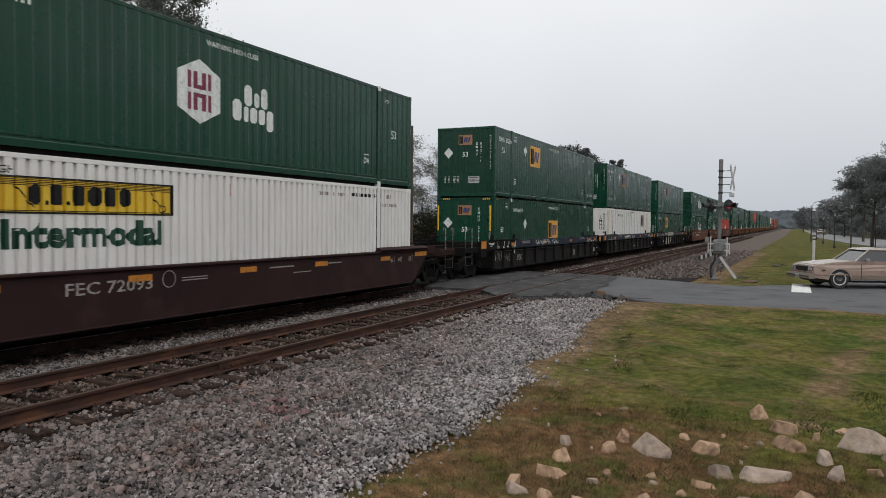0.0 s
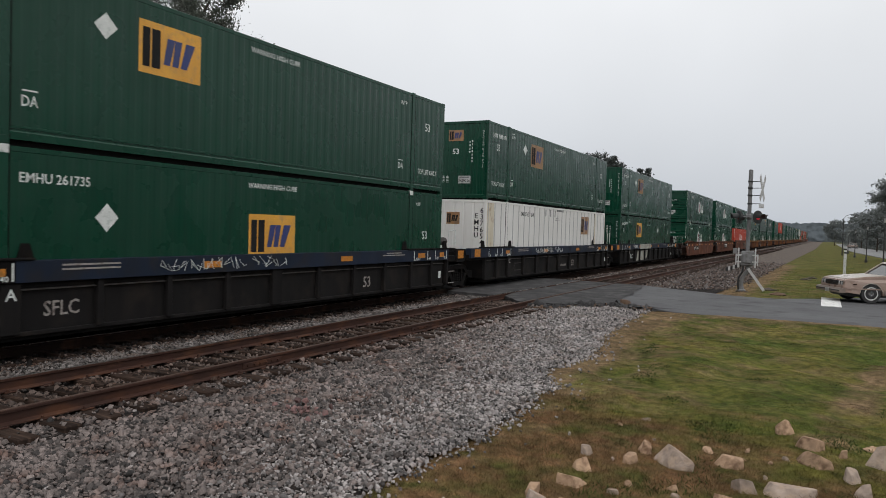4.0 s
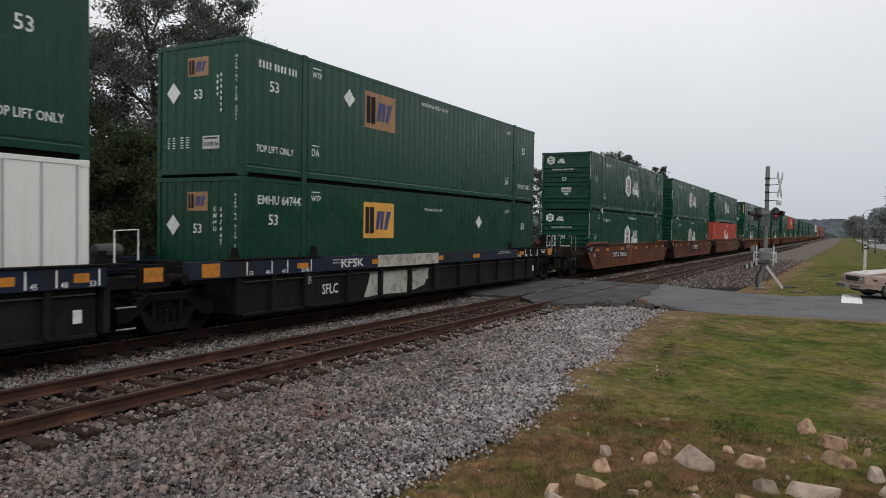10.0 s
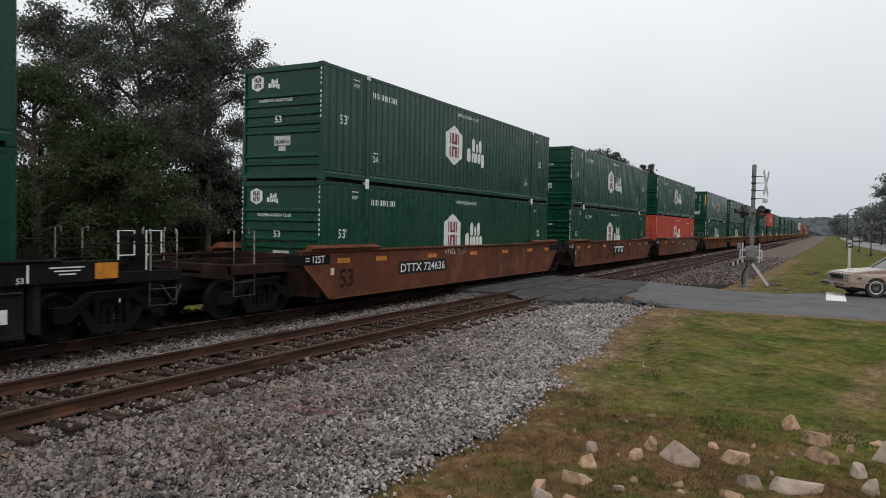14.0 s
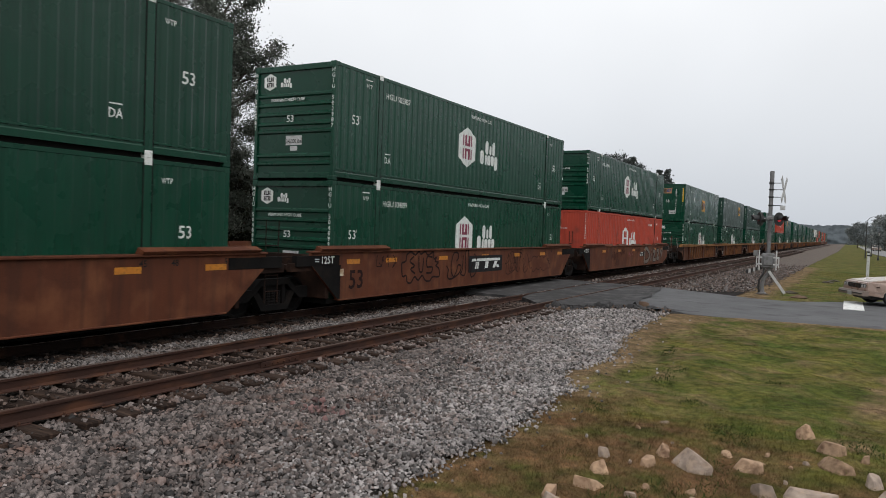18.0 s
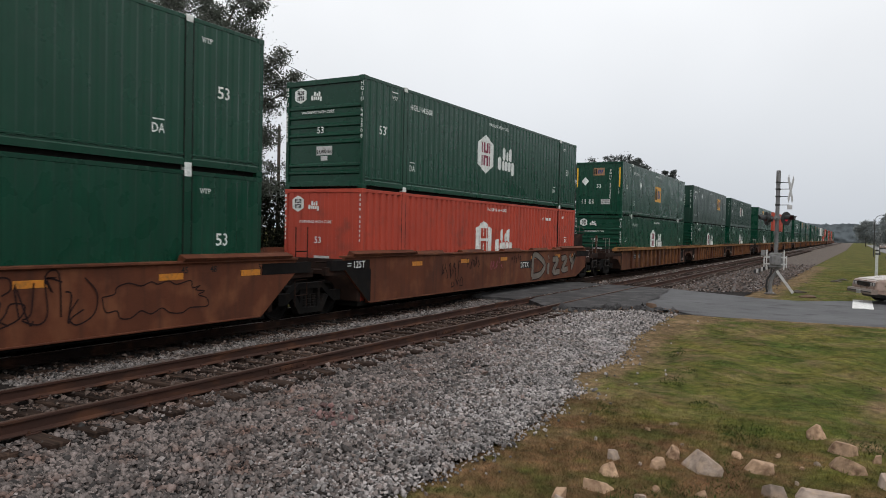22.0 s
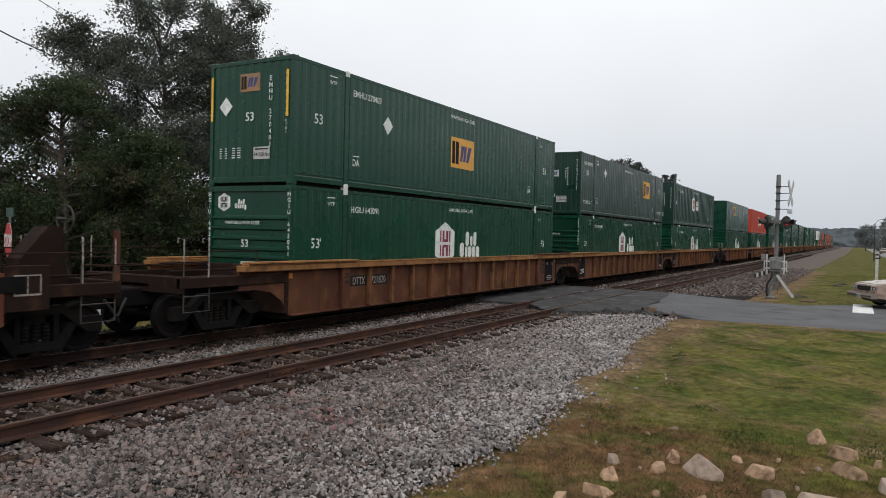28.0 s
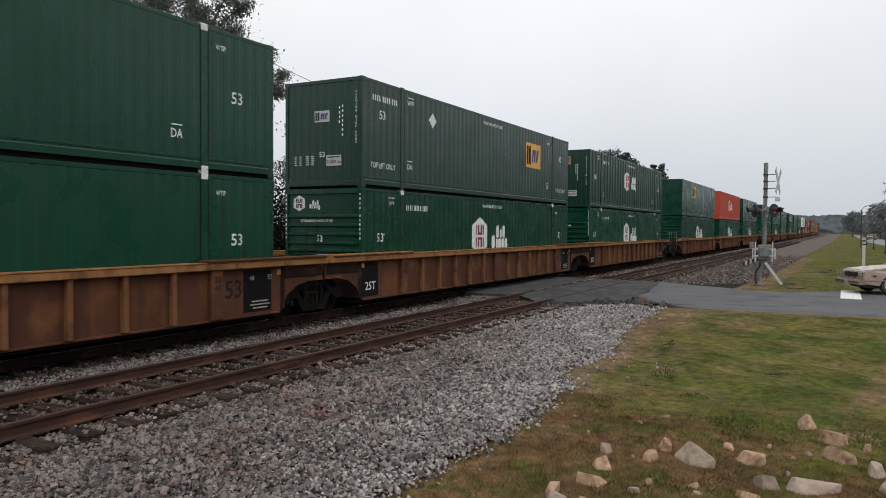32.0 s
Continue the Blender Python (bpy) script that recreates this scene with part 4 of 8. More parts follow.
def container(style, near=True, low=False, pale=False, number="", note=True):
    """One 53 foot container; the parts share their meshes with others of the same style."""
    st = STYLES[style]
    paint, rib = st["paint"], st["rib"]
    kind = style + ("_low" if low else "")
    label = st["word"] + (", in a railcar well" if low else ", on another container")
    c = thing("shipping_container", label, "container", group="containers on the train")
    cuts, depth = wave_fn(rib)

    def shared(name, key, build, m=None, lab="", at=(0, 0, 0)):
        return part(name, cached((kind, name, key), build, name, m or paint), None, c, lab, at)

    for s in (1, -1):
        shared("side_panel", s, lambda: side_sheet(rib, s))
        shared("top_rail", s, lambda: Geo().box(s * (W2 - .075) if s > 0 else -W2, -L2 + .1, 2.80, W2 if s > 0 else -W2 + .075, L2 - .1, 2.885, .008))
        shared("bottom_rail", s, lambda: Geo().prism([(s * (W2 - .09), .085), (s * (W2 + .002), .085), (s * (W2 + .004), .20), (s * (W2 - .012), .225), (s * (W2 - .012), .255), (s * (W2 + .003), .265), (s * (W2 + .003), .295), (s * (W2 - .03), .32), (s * (W2 - .09), .32)], 1, -L2 + .1, L2 - .1))
        for e in (-1, 1):
            shared("corner_post", (s, e), lambda: Geo().box(W2 - .10 if s > 0 else -W2, L2 - .12 if e > 0 else -L2, 0.05, W2 if s > 0 else -W2 + .10, L2 if e > 0 else -L2 + .12, 2.85, .012))
            y = e * 6.1
            shared("lift_post", (s, e), lambda: Geo().box(W2 - .06 if s > 0 else -W2 - .01, y - .09, 0.04, W2 + .01 if s > 0 else -W2 + .06, y + .09, 2.87, .012))
            if near and s > 0:
                for d in (-1, 1):
                    # Proud dark strip drawn for the shade of the recess at the post.
                    shared("post_seam", (e, d), lambda: Geo().box(W2 - .03, y + d * .098 - .009, .1, W2 + .0035, y + d * .098 + .009, 2.86), DARKGAP, "dark strip for the shade beside the lifting post")
            if near:
                for z in (0.0, HT - .12):
                    shared("corner_casting", (s, e, z), lambda: Geo().box(W2 - .16 if s > 0 else -W2 - .006, L2 - .172 if e > 0 else -L2 - .006, z, W2 + .006 if s > 0 else -W2 + .16, L2 + .006 if e > 0 else -L2 + .172, z + .12, .012))
                fit_m = MARK if style in ("hub", "emp_new") else paint
                if s > 0:
                    for z in (0.0, HT - .13):
                        shared("lift_casting", (e, z), lambda: Geo().box(W2 - .1, y - .085, z, W2 + .016, y + .085, z + .14, .01).box(W2 + .01, y - .03, z + .04, W2 + .018, y + .03, z + .1), fit_m, "painted lifting fitting")
    shared("roof", 0, lambda: Geo().box(-W2 + .05, -L2 + .1, 2.83, W2 - .05, L2 - .1, 2.875))
    # Near-black underframe: the shaded gap between stacked containers is in its colour.
    shared("underframe", 0, lambda: Geo().box(-W2 + .10, -L2 + .13, -0.012, W2 - .10, L2 - .13, 0.17), DARKGAP)
    if rib == "flat":
        for k in range(27):
            shared("side_batten", 0, lambda: Geo().box(W2 - 0.013, -0.022, 0.3, W2 + 0.004, 0.022, 2.80, 0.004), PANELGREY, "", (0, -L2 + 0.22 + k * (2 * L2 - 0.44) / 26, 0))
    # end walls
    if st["end"] == "ribbed":
        shared("end_wall", 0, lambda: Geo().box(-W2 + .09, -L2 + .05, 0.12, W2 - .09, -L2 + .09, 2.83))
        for z in (0.42, 0.62, 1.22, 1.42, 1.66, 1.90, 2.14):
            shared("end_rib", z, lambda: Geo().prism([(-L2 + .052, z - .06), (-L2 + .012, z - .025), (-L2 + .012, z + .025), (-L2 + .052, z + .06)], 0, -W2 + .11, W2 - .11))
        shared("end_sill", 0, lambda: Geo().box(-W2 + .1, -L2 + .004, 0.05, W2 - .1, -L2 + .1, 0.19, .01))
        shared("end_header", 0, lambda: Geo().box(-W2 + .1, -L2 + .004, 2.74, W2 - .1, -L2 + .1, 2.88, .01))
        ey = -.05
    else:
        n = 9 if st["end"] == "plain" else 6

        def wall():
            pr, p = [], (2 * W2 - .2) / n
            for k in range(n):
                x = -W2 + .1 + k * p
                w = .30 if n == 9 else .44
                pr += [(x, -L2 + .032), (x + p * (.5 - w), -L2 + .032), (x + p * (.5 - w) + .02, -L2 + .013), (x + p * (.5 + w) - .02, -L2 + .013), (x + p * (.5 + w), -L2 + .032)]
            return Geo().prism(pr + [(W2 - .1, -L2 + .032), (W2 - .1, -L2 + .08), (-W2 + .1, -L2 + .08)], 2, .14, 2.80)
        shared("end_wall", 0, wall)
        shared("end_sill", 0, lambda: Geo().box(-W2 + .1, -L2 + .004, 0.05, W2 - .1, -L2 + .1, 0.19, .01))
        shared("end_header", 0, lambda: Geo().box(-W2 + .1, -L2 + .004, 2.79, W2 - .1, -L2 + .1, 2.89, .01))
        ey = -.012
    for s in (-1, 1):
        shared("door", s, lambda: Geo().box(.01 if s > 0 else -W2 + .1, L2 - .07, 0.12, W2 - .1 if s > 0 else -.01, L2 - .02, 2.82, .01))
    if near:
        for s in (-.75, -.35, .35, .75):
            shared("lock_rod", s, lambda: Geo().tube((s, L2 - .005, 0.1), (s, L2 - .005, 2.82), .018, n=6))

    # markings
    lift = 0.004

    def sign(name, key, polys, m, lab=""):
        return shared(name, key, lambda: drape(polys() if callable(polys) else polys, cuts, depth, lift), m, lab)

    def endsign(name, key, polys, m, lab="", up=0.0):
        return shared(name, ("end",) + (key if isinstance(key, tuple) else (key,)), lambda: on_end(polys, ey + lift + up), m, lab)

    dark_text = style in ("white", "banner")
    ink = BLACKMARK if dark_text else MARK
    S0 = -L2
    zo = 0.0
    if st["logo"] in ("emp", "emp_mid", "emp_right", "emp_far"):
        s, z, w, h = {"emp": (5.1, 2.05, 1.45, .95), "emp_mid": (8.05, 1.53, 1.55, .95), "emp_right": (12.4, 2.14, 1.34, .90), "emp_far": (11.9, 1.87, 1.55, .98)}[st["logo"]]
        panel, dk, bl = emp_logo(S0 + s, z, w, h)
        if style in ("emp", "emp_new", "emp_old") and not pale:
            gold = GOLD
        else:
            gold = PALEGOLD
        p = part("logo_panel", cached((style, "logo", gold.name), lambda: drape(panel, cuts, depth, lift), "logo_panel", gold), None, c, "gold square logo panel")
        part("logo_block", cached((style, "logo dark"), lambda: drape(dk, cuts, depth, lift + .004), "logo_block", BLACKMARK), None, p, "dark logo block")
        part("logo_block", cached((style, "logo blue"), lambda: drape(bl, cuts, depth, lift + .004), "logo_block", LOGOBLUE), None, p, "blue logo blocks")
    if st["logo"] in ("hub", "hub_red"):
        hx, br, wd = hub_logo(S0 + 7.05, 1.58 if st["logo"] == "hub" else 1.7, 1.0 if st["logo"] == "hub" else .9)
        p = sign("emblem", 0, hx, MARK, "white six-sided emblem")
        part("emblem_figure", cached((style, "emblem bars"), lambda: drape(br, cuts, depth, lift + .004), "emblem_figure", MAROON if style == "hub" else RED), None, p, "bars inside the emblem")
        sign("wordmark", 0, wd, MARK, "white blocks of a company wordmark")
    if not near:
        return c
    if st["logo"] == "banner":
        z0, z1 = 1.93, 2.53
        p = sign("banner", 0, rect(4.6, z1 - z0, S0 + 4.03, (z0 + z1) / 2), YELLOW, "yellow company banner")
        zc = (z0 + z1) / 2
        lines = [q for k in range(5) for q in rect(4.5, .012, S0 + 4.03, z1 - .03 - k * .028)] + rect(4.5, .014, S0 + 4.03, z0 + .05) + rect(4.5, .014, S0 + 4.03, z0 + .025)
        blocks = []
        x = S0 + 3.36
        for wd, hh in ((.21, .33), (.06, .07), (.24, .33), (.06, .07), (.27, .33), (.27, .33), (.28, .33), (.25, .33)):
            blocks += blob(wd, hh, x + wd / 2, zc - .15 + hh / 2)
            x += wd + .045
        edge_y = S0 + 4.03
        lines += rect(4.6, .022, edge_y, z1 - .011) + rect(4.6, .022, edge_y, z0 + .011) + rect(.022, z1 - z0, edge_y + 2.289, zc) + rect(.022, z1 - z0, edge_y - 2.289, zc)
        for x0 in (edge_y - .92, edge_y + 1.72):
            lines += [[(x0, z1 - .16), (x0 + .03, z1 - .16), (x0 + .33, z0 + .10), (x0 + .30, z0 + .10)]]
        lines += [[(edge_y + 2.02 + r_ * math.cos(a0 + q), z0 + .13 + r_ * math.sin(a0 + q)) for r_, q in ((.09, 0), (.09, .5), (.075, .5), (.075, 0))] for a0 in np.arange(0, 6.28, .5)]
        part("banner_lines", drape(lines, cuts, depth, lift + .004), BLACKMARK, p, "thin black scroll lines")
        for q in blocks:
            part("name_block", drape([q], cuts, depth, lift + .006), BLACKMARK, p, "black block of the company name")
        tri, w = text_polys("Intermodal", .43)
        sign("wording", "intermodal", moved(tri, S0 + 4.47, 1.60, 3.2 / w), DEEPGREEN, "dark green word Intermodal")
        tri, w = text_polys("HIGH", .12)
        sign("wording", "high", moved(tri, S0 + 2.9, 2.62), BLACKMARK)
        sign("wording", "stack", id_bars(12, .1, .1, S0 + 12.7, 2.60, 5), BLACKMARK, "small black stacking note")
        sign("id_number", 0, id_bars(10, .11, .1, S0 + 11.2, 2.58, 4), OLDMARK, "faded identity number")
        sign("wording", "bay", id_bars(9, .09, .1, S0 + 14.35, 2.35, 4) + id_bars(3, .1, .12, S0 + 14.6, 2.6, 9), OLDMARK)
        sign("tape", 0, rect(.05, .28, S0 + 7.98, 2.52), SIGNRED, "red tape strip")
    elif style == "white":
        tri, w = text_polys("EMHU 637 654", .17)
        sign("id_number", 0, moved(tri, S0 + 4.21, 2.48, 1.47 / w), BLACKMARK, "black identity number")
        for k in (6.45, 7.08, 7.69):
            sign("repair_plate", k, rect(.11, .30, S0 + k, 2.61), PLATEGREY, "small grey repair plate")
        sign("repair_plate", 8.4, rect(.98, .09, S0 + 8.4, 2.755), PLATEGREY, "long grey repair plate")
        sign("wording", "stack", moved(text_polys("3 HIGH STACKING", .05)[0], S0 + 8.04, 2.33) + rect(.52, .012, S0 + 8.04, 2.40), BLACKMARK, "small black stacking note")
        shared("bay_panel", 0, lambda: Geo().box(W2 - .014, -L2 + .12, .22, W2 - .006, -L2 + .74, 2.79), CREAM, "yellowed end bay sheet")
        shared("bay_panel", 1, lambda: Geo().box(W2 + .008, 6.02, .1, W2 + .0125, 6.18, 2.85), CREAM, "rust-stained yellowed post face")
        pn, dk, bl = emp_logo(-.05, 2.2, .55, .45)
        p = endsign("logo_panel", "e", pn, PALEGOLD, "small brown logo panel")
        part("logo_block", on_end(dk + bl, ey + lift + .004), BLACKMARK, p)
        endsign("id_number", "v", column_text("EMHU", .19, .92, 2.3, .235) + column_text("637654", .19, 1.13, 2.5, .235), BLACKMARK, "black upright identity number")
    else:
        old = style in ("emp", "emp_old")
        s53, z53 = (0.95, 1.99) if old else (0.9, 1.58)
        ss = S0 + s53
        t53 = text_polys("53" if style != "hub" else "53'", .23)[0]
        if style != "red":
            sign("length_mark", 0, moved(t53, ss, z53), MARK, "white number 53")
        sign("length_mark", 1, moved(text_polys("53", .24)[0], S0 + 15.05, z53), MARK, "white number 53")
        wtp = text_polys("WTP", .135 if old else .1)[0]
        s_w = 2.42 if old else 1.42
        if style != "red":
            sign("lift_code", 0, moved(wtp, S0 + s_w, 2.52, .85) + rect(.3, .025, S0 + s_w, 2.67), MARK, "white letters WTP under an arrow bar")
        sign("lift_code", 1, moved(wtp, S0 + 14.6 - (1.0 if old else 0), 2.52, .85), MARK, "white letters WTP")
        da = text_polys("DA", .17)[0]
        sign("lift_code", 2, moved(da, S0 + 2.38, .70, .8) + rect(.25, .025, S0 + 2.38, .86), MARK, "white letters DA under an arrow bar")
        sign("lift_code", 3, moved(da, S0 + 13.5, .70, .8) + rect(.25, .025, S0 + 13.5, .86), MARK, "white letters DA under an arrow bar")
        if number:
            tri, w = text_polys(number, .19 if old else .155)
            sign("id_number", number, moved(tri, S0 + (1.22 if old else 2.84), 2.42, (1.5 if old else 1.22) / w), MARK, "white identity number")
        else:
            sign("id_number", 0, id_bars(11, .105 if style != "red" else .085, .17 if style != "red" else .12, S0 + (.45 if old else 2.17 if style != "red" else 12.2), 2.42, 4), MARK, "white bars of an identity number")
        small = style == "emp" and low
        warn = text_polys("WARNING HIGH CUBE", .075 if small else .11)[0]
        sign("warning", 0, moved(warn, S0 + 8.05, 2.42 if small else 2.62), MARK, "white words WARNING HIGH CUBE")
        if style == "emp_new":
            sign("placard", 0, [[(S0 + 3.55, 1.83), (S0 + 3.78, 1.58), (S0 + 4.01, 1.83), (S0 + 3.78, 2.08)]], MARK, "blank white diamond placard")
            if low:
                sign("hazard_stripe", 0, [[(S0 + .16 + k * .1, 2.81), (S0 + .21 + k * .1, 2.81), (S0 + .24 + k * .1, 2.875), (S0 + .19 + k * .1, 2.875)] for k in range(4)], YELLOWGUARD, "yellow hazard stripe")
            for x in (-1.02, .78) if low else ():
                endsign("hazard_stripe", x, [[(x + k * .085, 2.80), (x + .045 + k * .085, 2.80), (x + .07 + k * .085, 2.88), (x + .025 + k * .085, 2.88)] for k in range(4)], YELLOWGUARD, "yellow hazard stripe", .01)
            for k, x in enumerate((-W2 + .07, W2 - .16)):
                endsign("guard_strip", k, rect(.07, 1.05, x, 2.05), YELLOWGUARD, "yellow reflective strip", .016)
        if old:
            if note:
                sign("handling_note", 0, moved(text_polys("TOP LIFT ONLY", .15)[0], S0 + 1.0, .62, .8), MARK, "white words TOP LIFT ONLY")
            sign("handling_note", 1, moved(text_polys("TOP LIFT ONLY", .15)[0], S0 + 15.1, .62, .8), MARK, "white words TOP LIFT ONLY")
            sd, zd = (3.7, 2.2) if not low else (11.2, 2.1)
            sign("placard", 0, [[(S0 + sd - .23, zd), (S0 + sd, zd - .23), (S0 + sd + .23, zd), (S0 + sd, zd + .23)]], MARK, "blank white diamond placard")
        # end that faces the camera
        if st["end"] == "plain" and style != "red":
            pn, dk, bl = emp_logo(-.02, 2.37 if style != "emp_old" else 1.92, .62 if style != "emp_old" else .5, .41 if style != "emp_old" else .3)
            p = endsign("logo_panel", "e", pn, PALEGOLD if style != "emp_old" else SIGNWHITE, "small faded gold logo panel" if style != "emp_old" else "small white logo panel")
            part("logo_block", cached((style, "end blocks"), lambda: on_end(dk, ey + lift + .004), "logo_block", BLACKMARK), None, p)
            part("logo_block", cached((style, "end blocks b"), lambda: on_end(bl, ey + lift + .004), "logo_block", LOGOBLUE), None, p)
            if style != "emp_old":
                endsign("placard", "d", [[(-.99, 1.85), (-.78, 1.62), (-.57, 1.85), (-.78, 2.08)]], MARK, "blank white diamond placard")
            endsign("length_mark", "53", moved(text_polys("53", .2 if style != "emp_old" else .14)[0], -.02, (1.58 if style == "emp_new" else 1.78) if style != "emp_old" else .9), MARK, "white number 53")
            endsign("id_number", ("v", number), (column_text(number[:4], .10, .50, 2.20, .14) + column_text(number[5:], .10, .68, 2.20, .14) if old else column_text(number, .11, .62, 2.42, .15)) if number else column_bars(4, .07, .125, .56, 2.12) + column_bars(7, .07, .125, .66, 2.15), MARK, "white upright identity number")
            endsign("warning", "v", column_text("WARNING HIGH CUBE", .06, 1.1, 2.5, .082), MARK, "white upright words WARNING HIGH CUBE")
            endsign("notice", "n", rect(.5, .28, .37, .73), SIGNWHITE, "white weight notice")
            endsign("notice_text", "n", moved(text_polys("24,000 lbs", .09)[0], .37, .69, .9) + rect(.4, .03, .37, .82), BLACKMARK, "black words 24,000 lbs", .004)
            endsign("data_block", "n", [q for a in range(4) for b in range(5) for q in rect(.1 if a > 1 else .07, .022, -.93 + a * .17 + (.08 if a > 1 else 0), .86 - b * .055)], MARK, "rows of small white figures")
        else:
            hx, br, wd = hub_logo(-.83, 2.50, .33)
            wd = hub_logo(-.74, 2.47, .27)[2]
            p = endsign("emblem", "h", hx, MARK, "small white emblem")
            part("emblem_figure", cached((style, "end bars"), lambda: on_end(br, ey + lift + .004), "emblem_figure", BLACKMARK), None, p)
            endsign("wordmark", "h", wd, MARK, "small white wordmark blocks")
            endsign("warning", "h", moved(text_polys("WARNING HIGH CUBE", .075)[0], -.2, 2.02), MARK, "white words WARNING HIGH CUBE", .045)
            endsign("length_mark", "h", moved(text_polys("53", .17)[0], -.1, 1.54), MARK, "white number 53", .045)
            endsign("notice", "n", rect(.52, .24, 0.0, 1.0) + rect(.22, .12, 0.0, .80), SIGNWHITE, "white weight notice")
            endsign("notice_text", "n", moved(text_polys("24,000 lbs", .10)[0], 0, .97, .85), BLACKMARK, "black words 24,000 lbs", .004)
            for k, x in enumerate((-W2 + .05, W2 - .05)):
                endsign("id_number", ("v", k, number), column_text(number, .10, x, 2.68, .135) if number else column_bars(4, .06, .12, x, 2.72) + column_bars(6, .06, .12, x, 2.16), MARK, "white upright identity number", .058 if st["end"] == "ribbed" else .02)
    return c


# ---- well cars ----
def sidebox(g, s, x0, y0, z0, x1, y1, z1, b=0.0):
    return g.box(*((x0, y0, z0, x1, y1, z1) if s > 0 else (-x1, y0, z0, -x0, y1, z1)), b)


def truck_frame():
    """Cast side frame with its two bearings and a window for the springs."""
    g = Geo()
    for poly in ([(-1.12, .36), (-1.12, .62), (-.72, .62), (-.42, .84), (.42, .84), (.72, .62), (1.12, .62), (1.12, .36), (.86, .36), (.66, .50), (.40, .70), (-.40, .70), (-.66, .50), (-.86, .36)],
                 [(-.66, .50), (-.52, .56), (-.30, .26), (.30, .26), (.52, .56), (.66, .50), (.42, .13), (-.42, .13)]):
        g.prism(poly, 0, -.09, .09)
    g.box(-.07, -.36, .24, .07, -.27, .72).box(-.07, .27, .24, .07, .36, .72)
    return g


def springs():
    return Geo().lathe([(.06 if k % 2 else .075, .26 + k * .03) for k in range(11)], (0, 0, 0), 2, 8)


def wheelset():
    g = Geo()
    for s in (-1, 1):
        prof = [(.20, -.03), (.34, -.02), (.36, -.06), (.445, -.062), (.445, -.035), (.42, -.03), (.418, .06), (.37, .065), (.34, .02), (.18, .035), (.10, .06)]
        g.lathe([(r, s * (.755 + h)) for r, h in prof], (0, 0, 0), 0, 24)
        g.box(s * .845 if s > 0 else -.885, -.03, .10, .885 if s > 0 else -.845, .03, .16)
        g.tube((s * .8, 0, 0), (s * 1.02, 0, 0), .09, n=10)
    g.tube((-.75, 0, 0), (.75, 0, 0), .08, n=10)
    return g


def add_truck(car, y, turning):
    fm = cached("truck_frame", truck_frame, "truck_side_frame", STEELBLACK)
    sm = cached("springs", springs, "spring", STEELBLACK)
    bm = cached("bolster", lambda: Geo().box(-1.0, -.2, .45, 1.0, .2, .72, .03).box(-.3, -.3, .7, .3, .3, .8, .03), "truck_bolster", STEELBLACK)
    wm = cached("wheelset", wheelset, "wheelset", STEELBLACK)
    for s in (-1, 1):
        part("truck_side_frame", fm, None, car, at=(s * 1.0, y, 0))
        for d in (-.17, 0, .17):
            part("spring", sm, None, car, at=(s * 1.0, y + d, 0))
    part("truck_bolster", bm, None, car, at=(0, y, 0))
    for d in (-.89, .89):
        w = part("wheelset", wm, None, car, "steel wheels on one axle", at=(0, y + d, .42))
        if turning:
            WHEELS.append((w, y + d))


def handrail(pts, r=.016):
    return Geo().path(pts, r, 6)


def side_marks(car, polys, x, m, name, lab=""):
    g = Geo()
    for p in polys:
        g.add([(x, y, z) for y, z in p], [tuple(range(len(p)))])
    return part(name, g, m, car, lab)


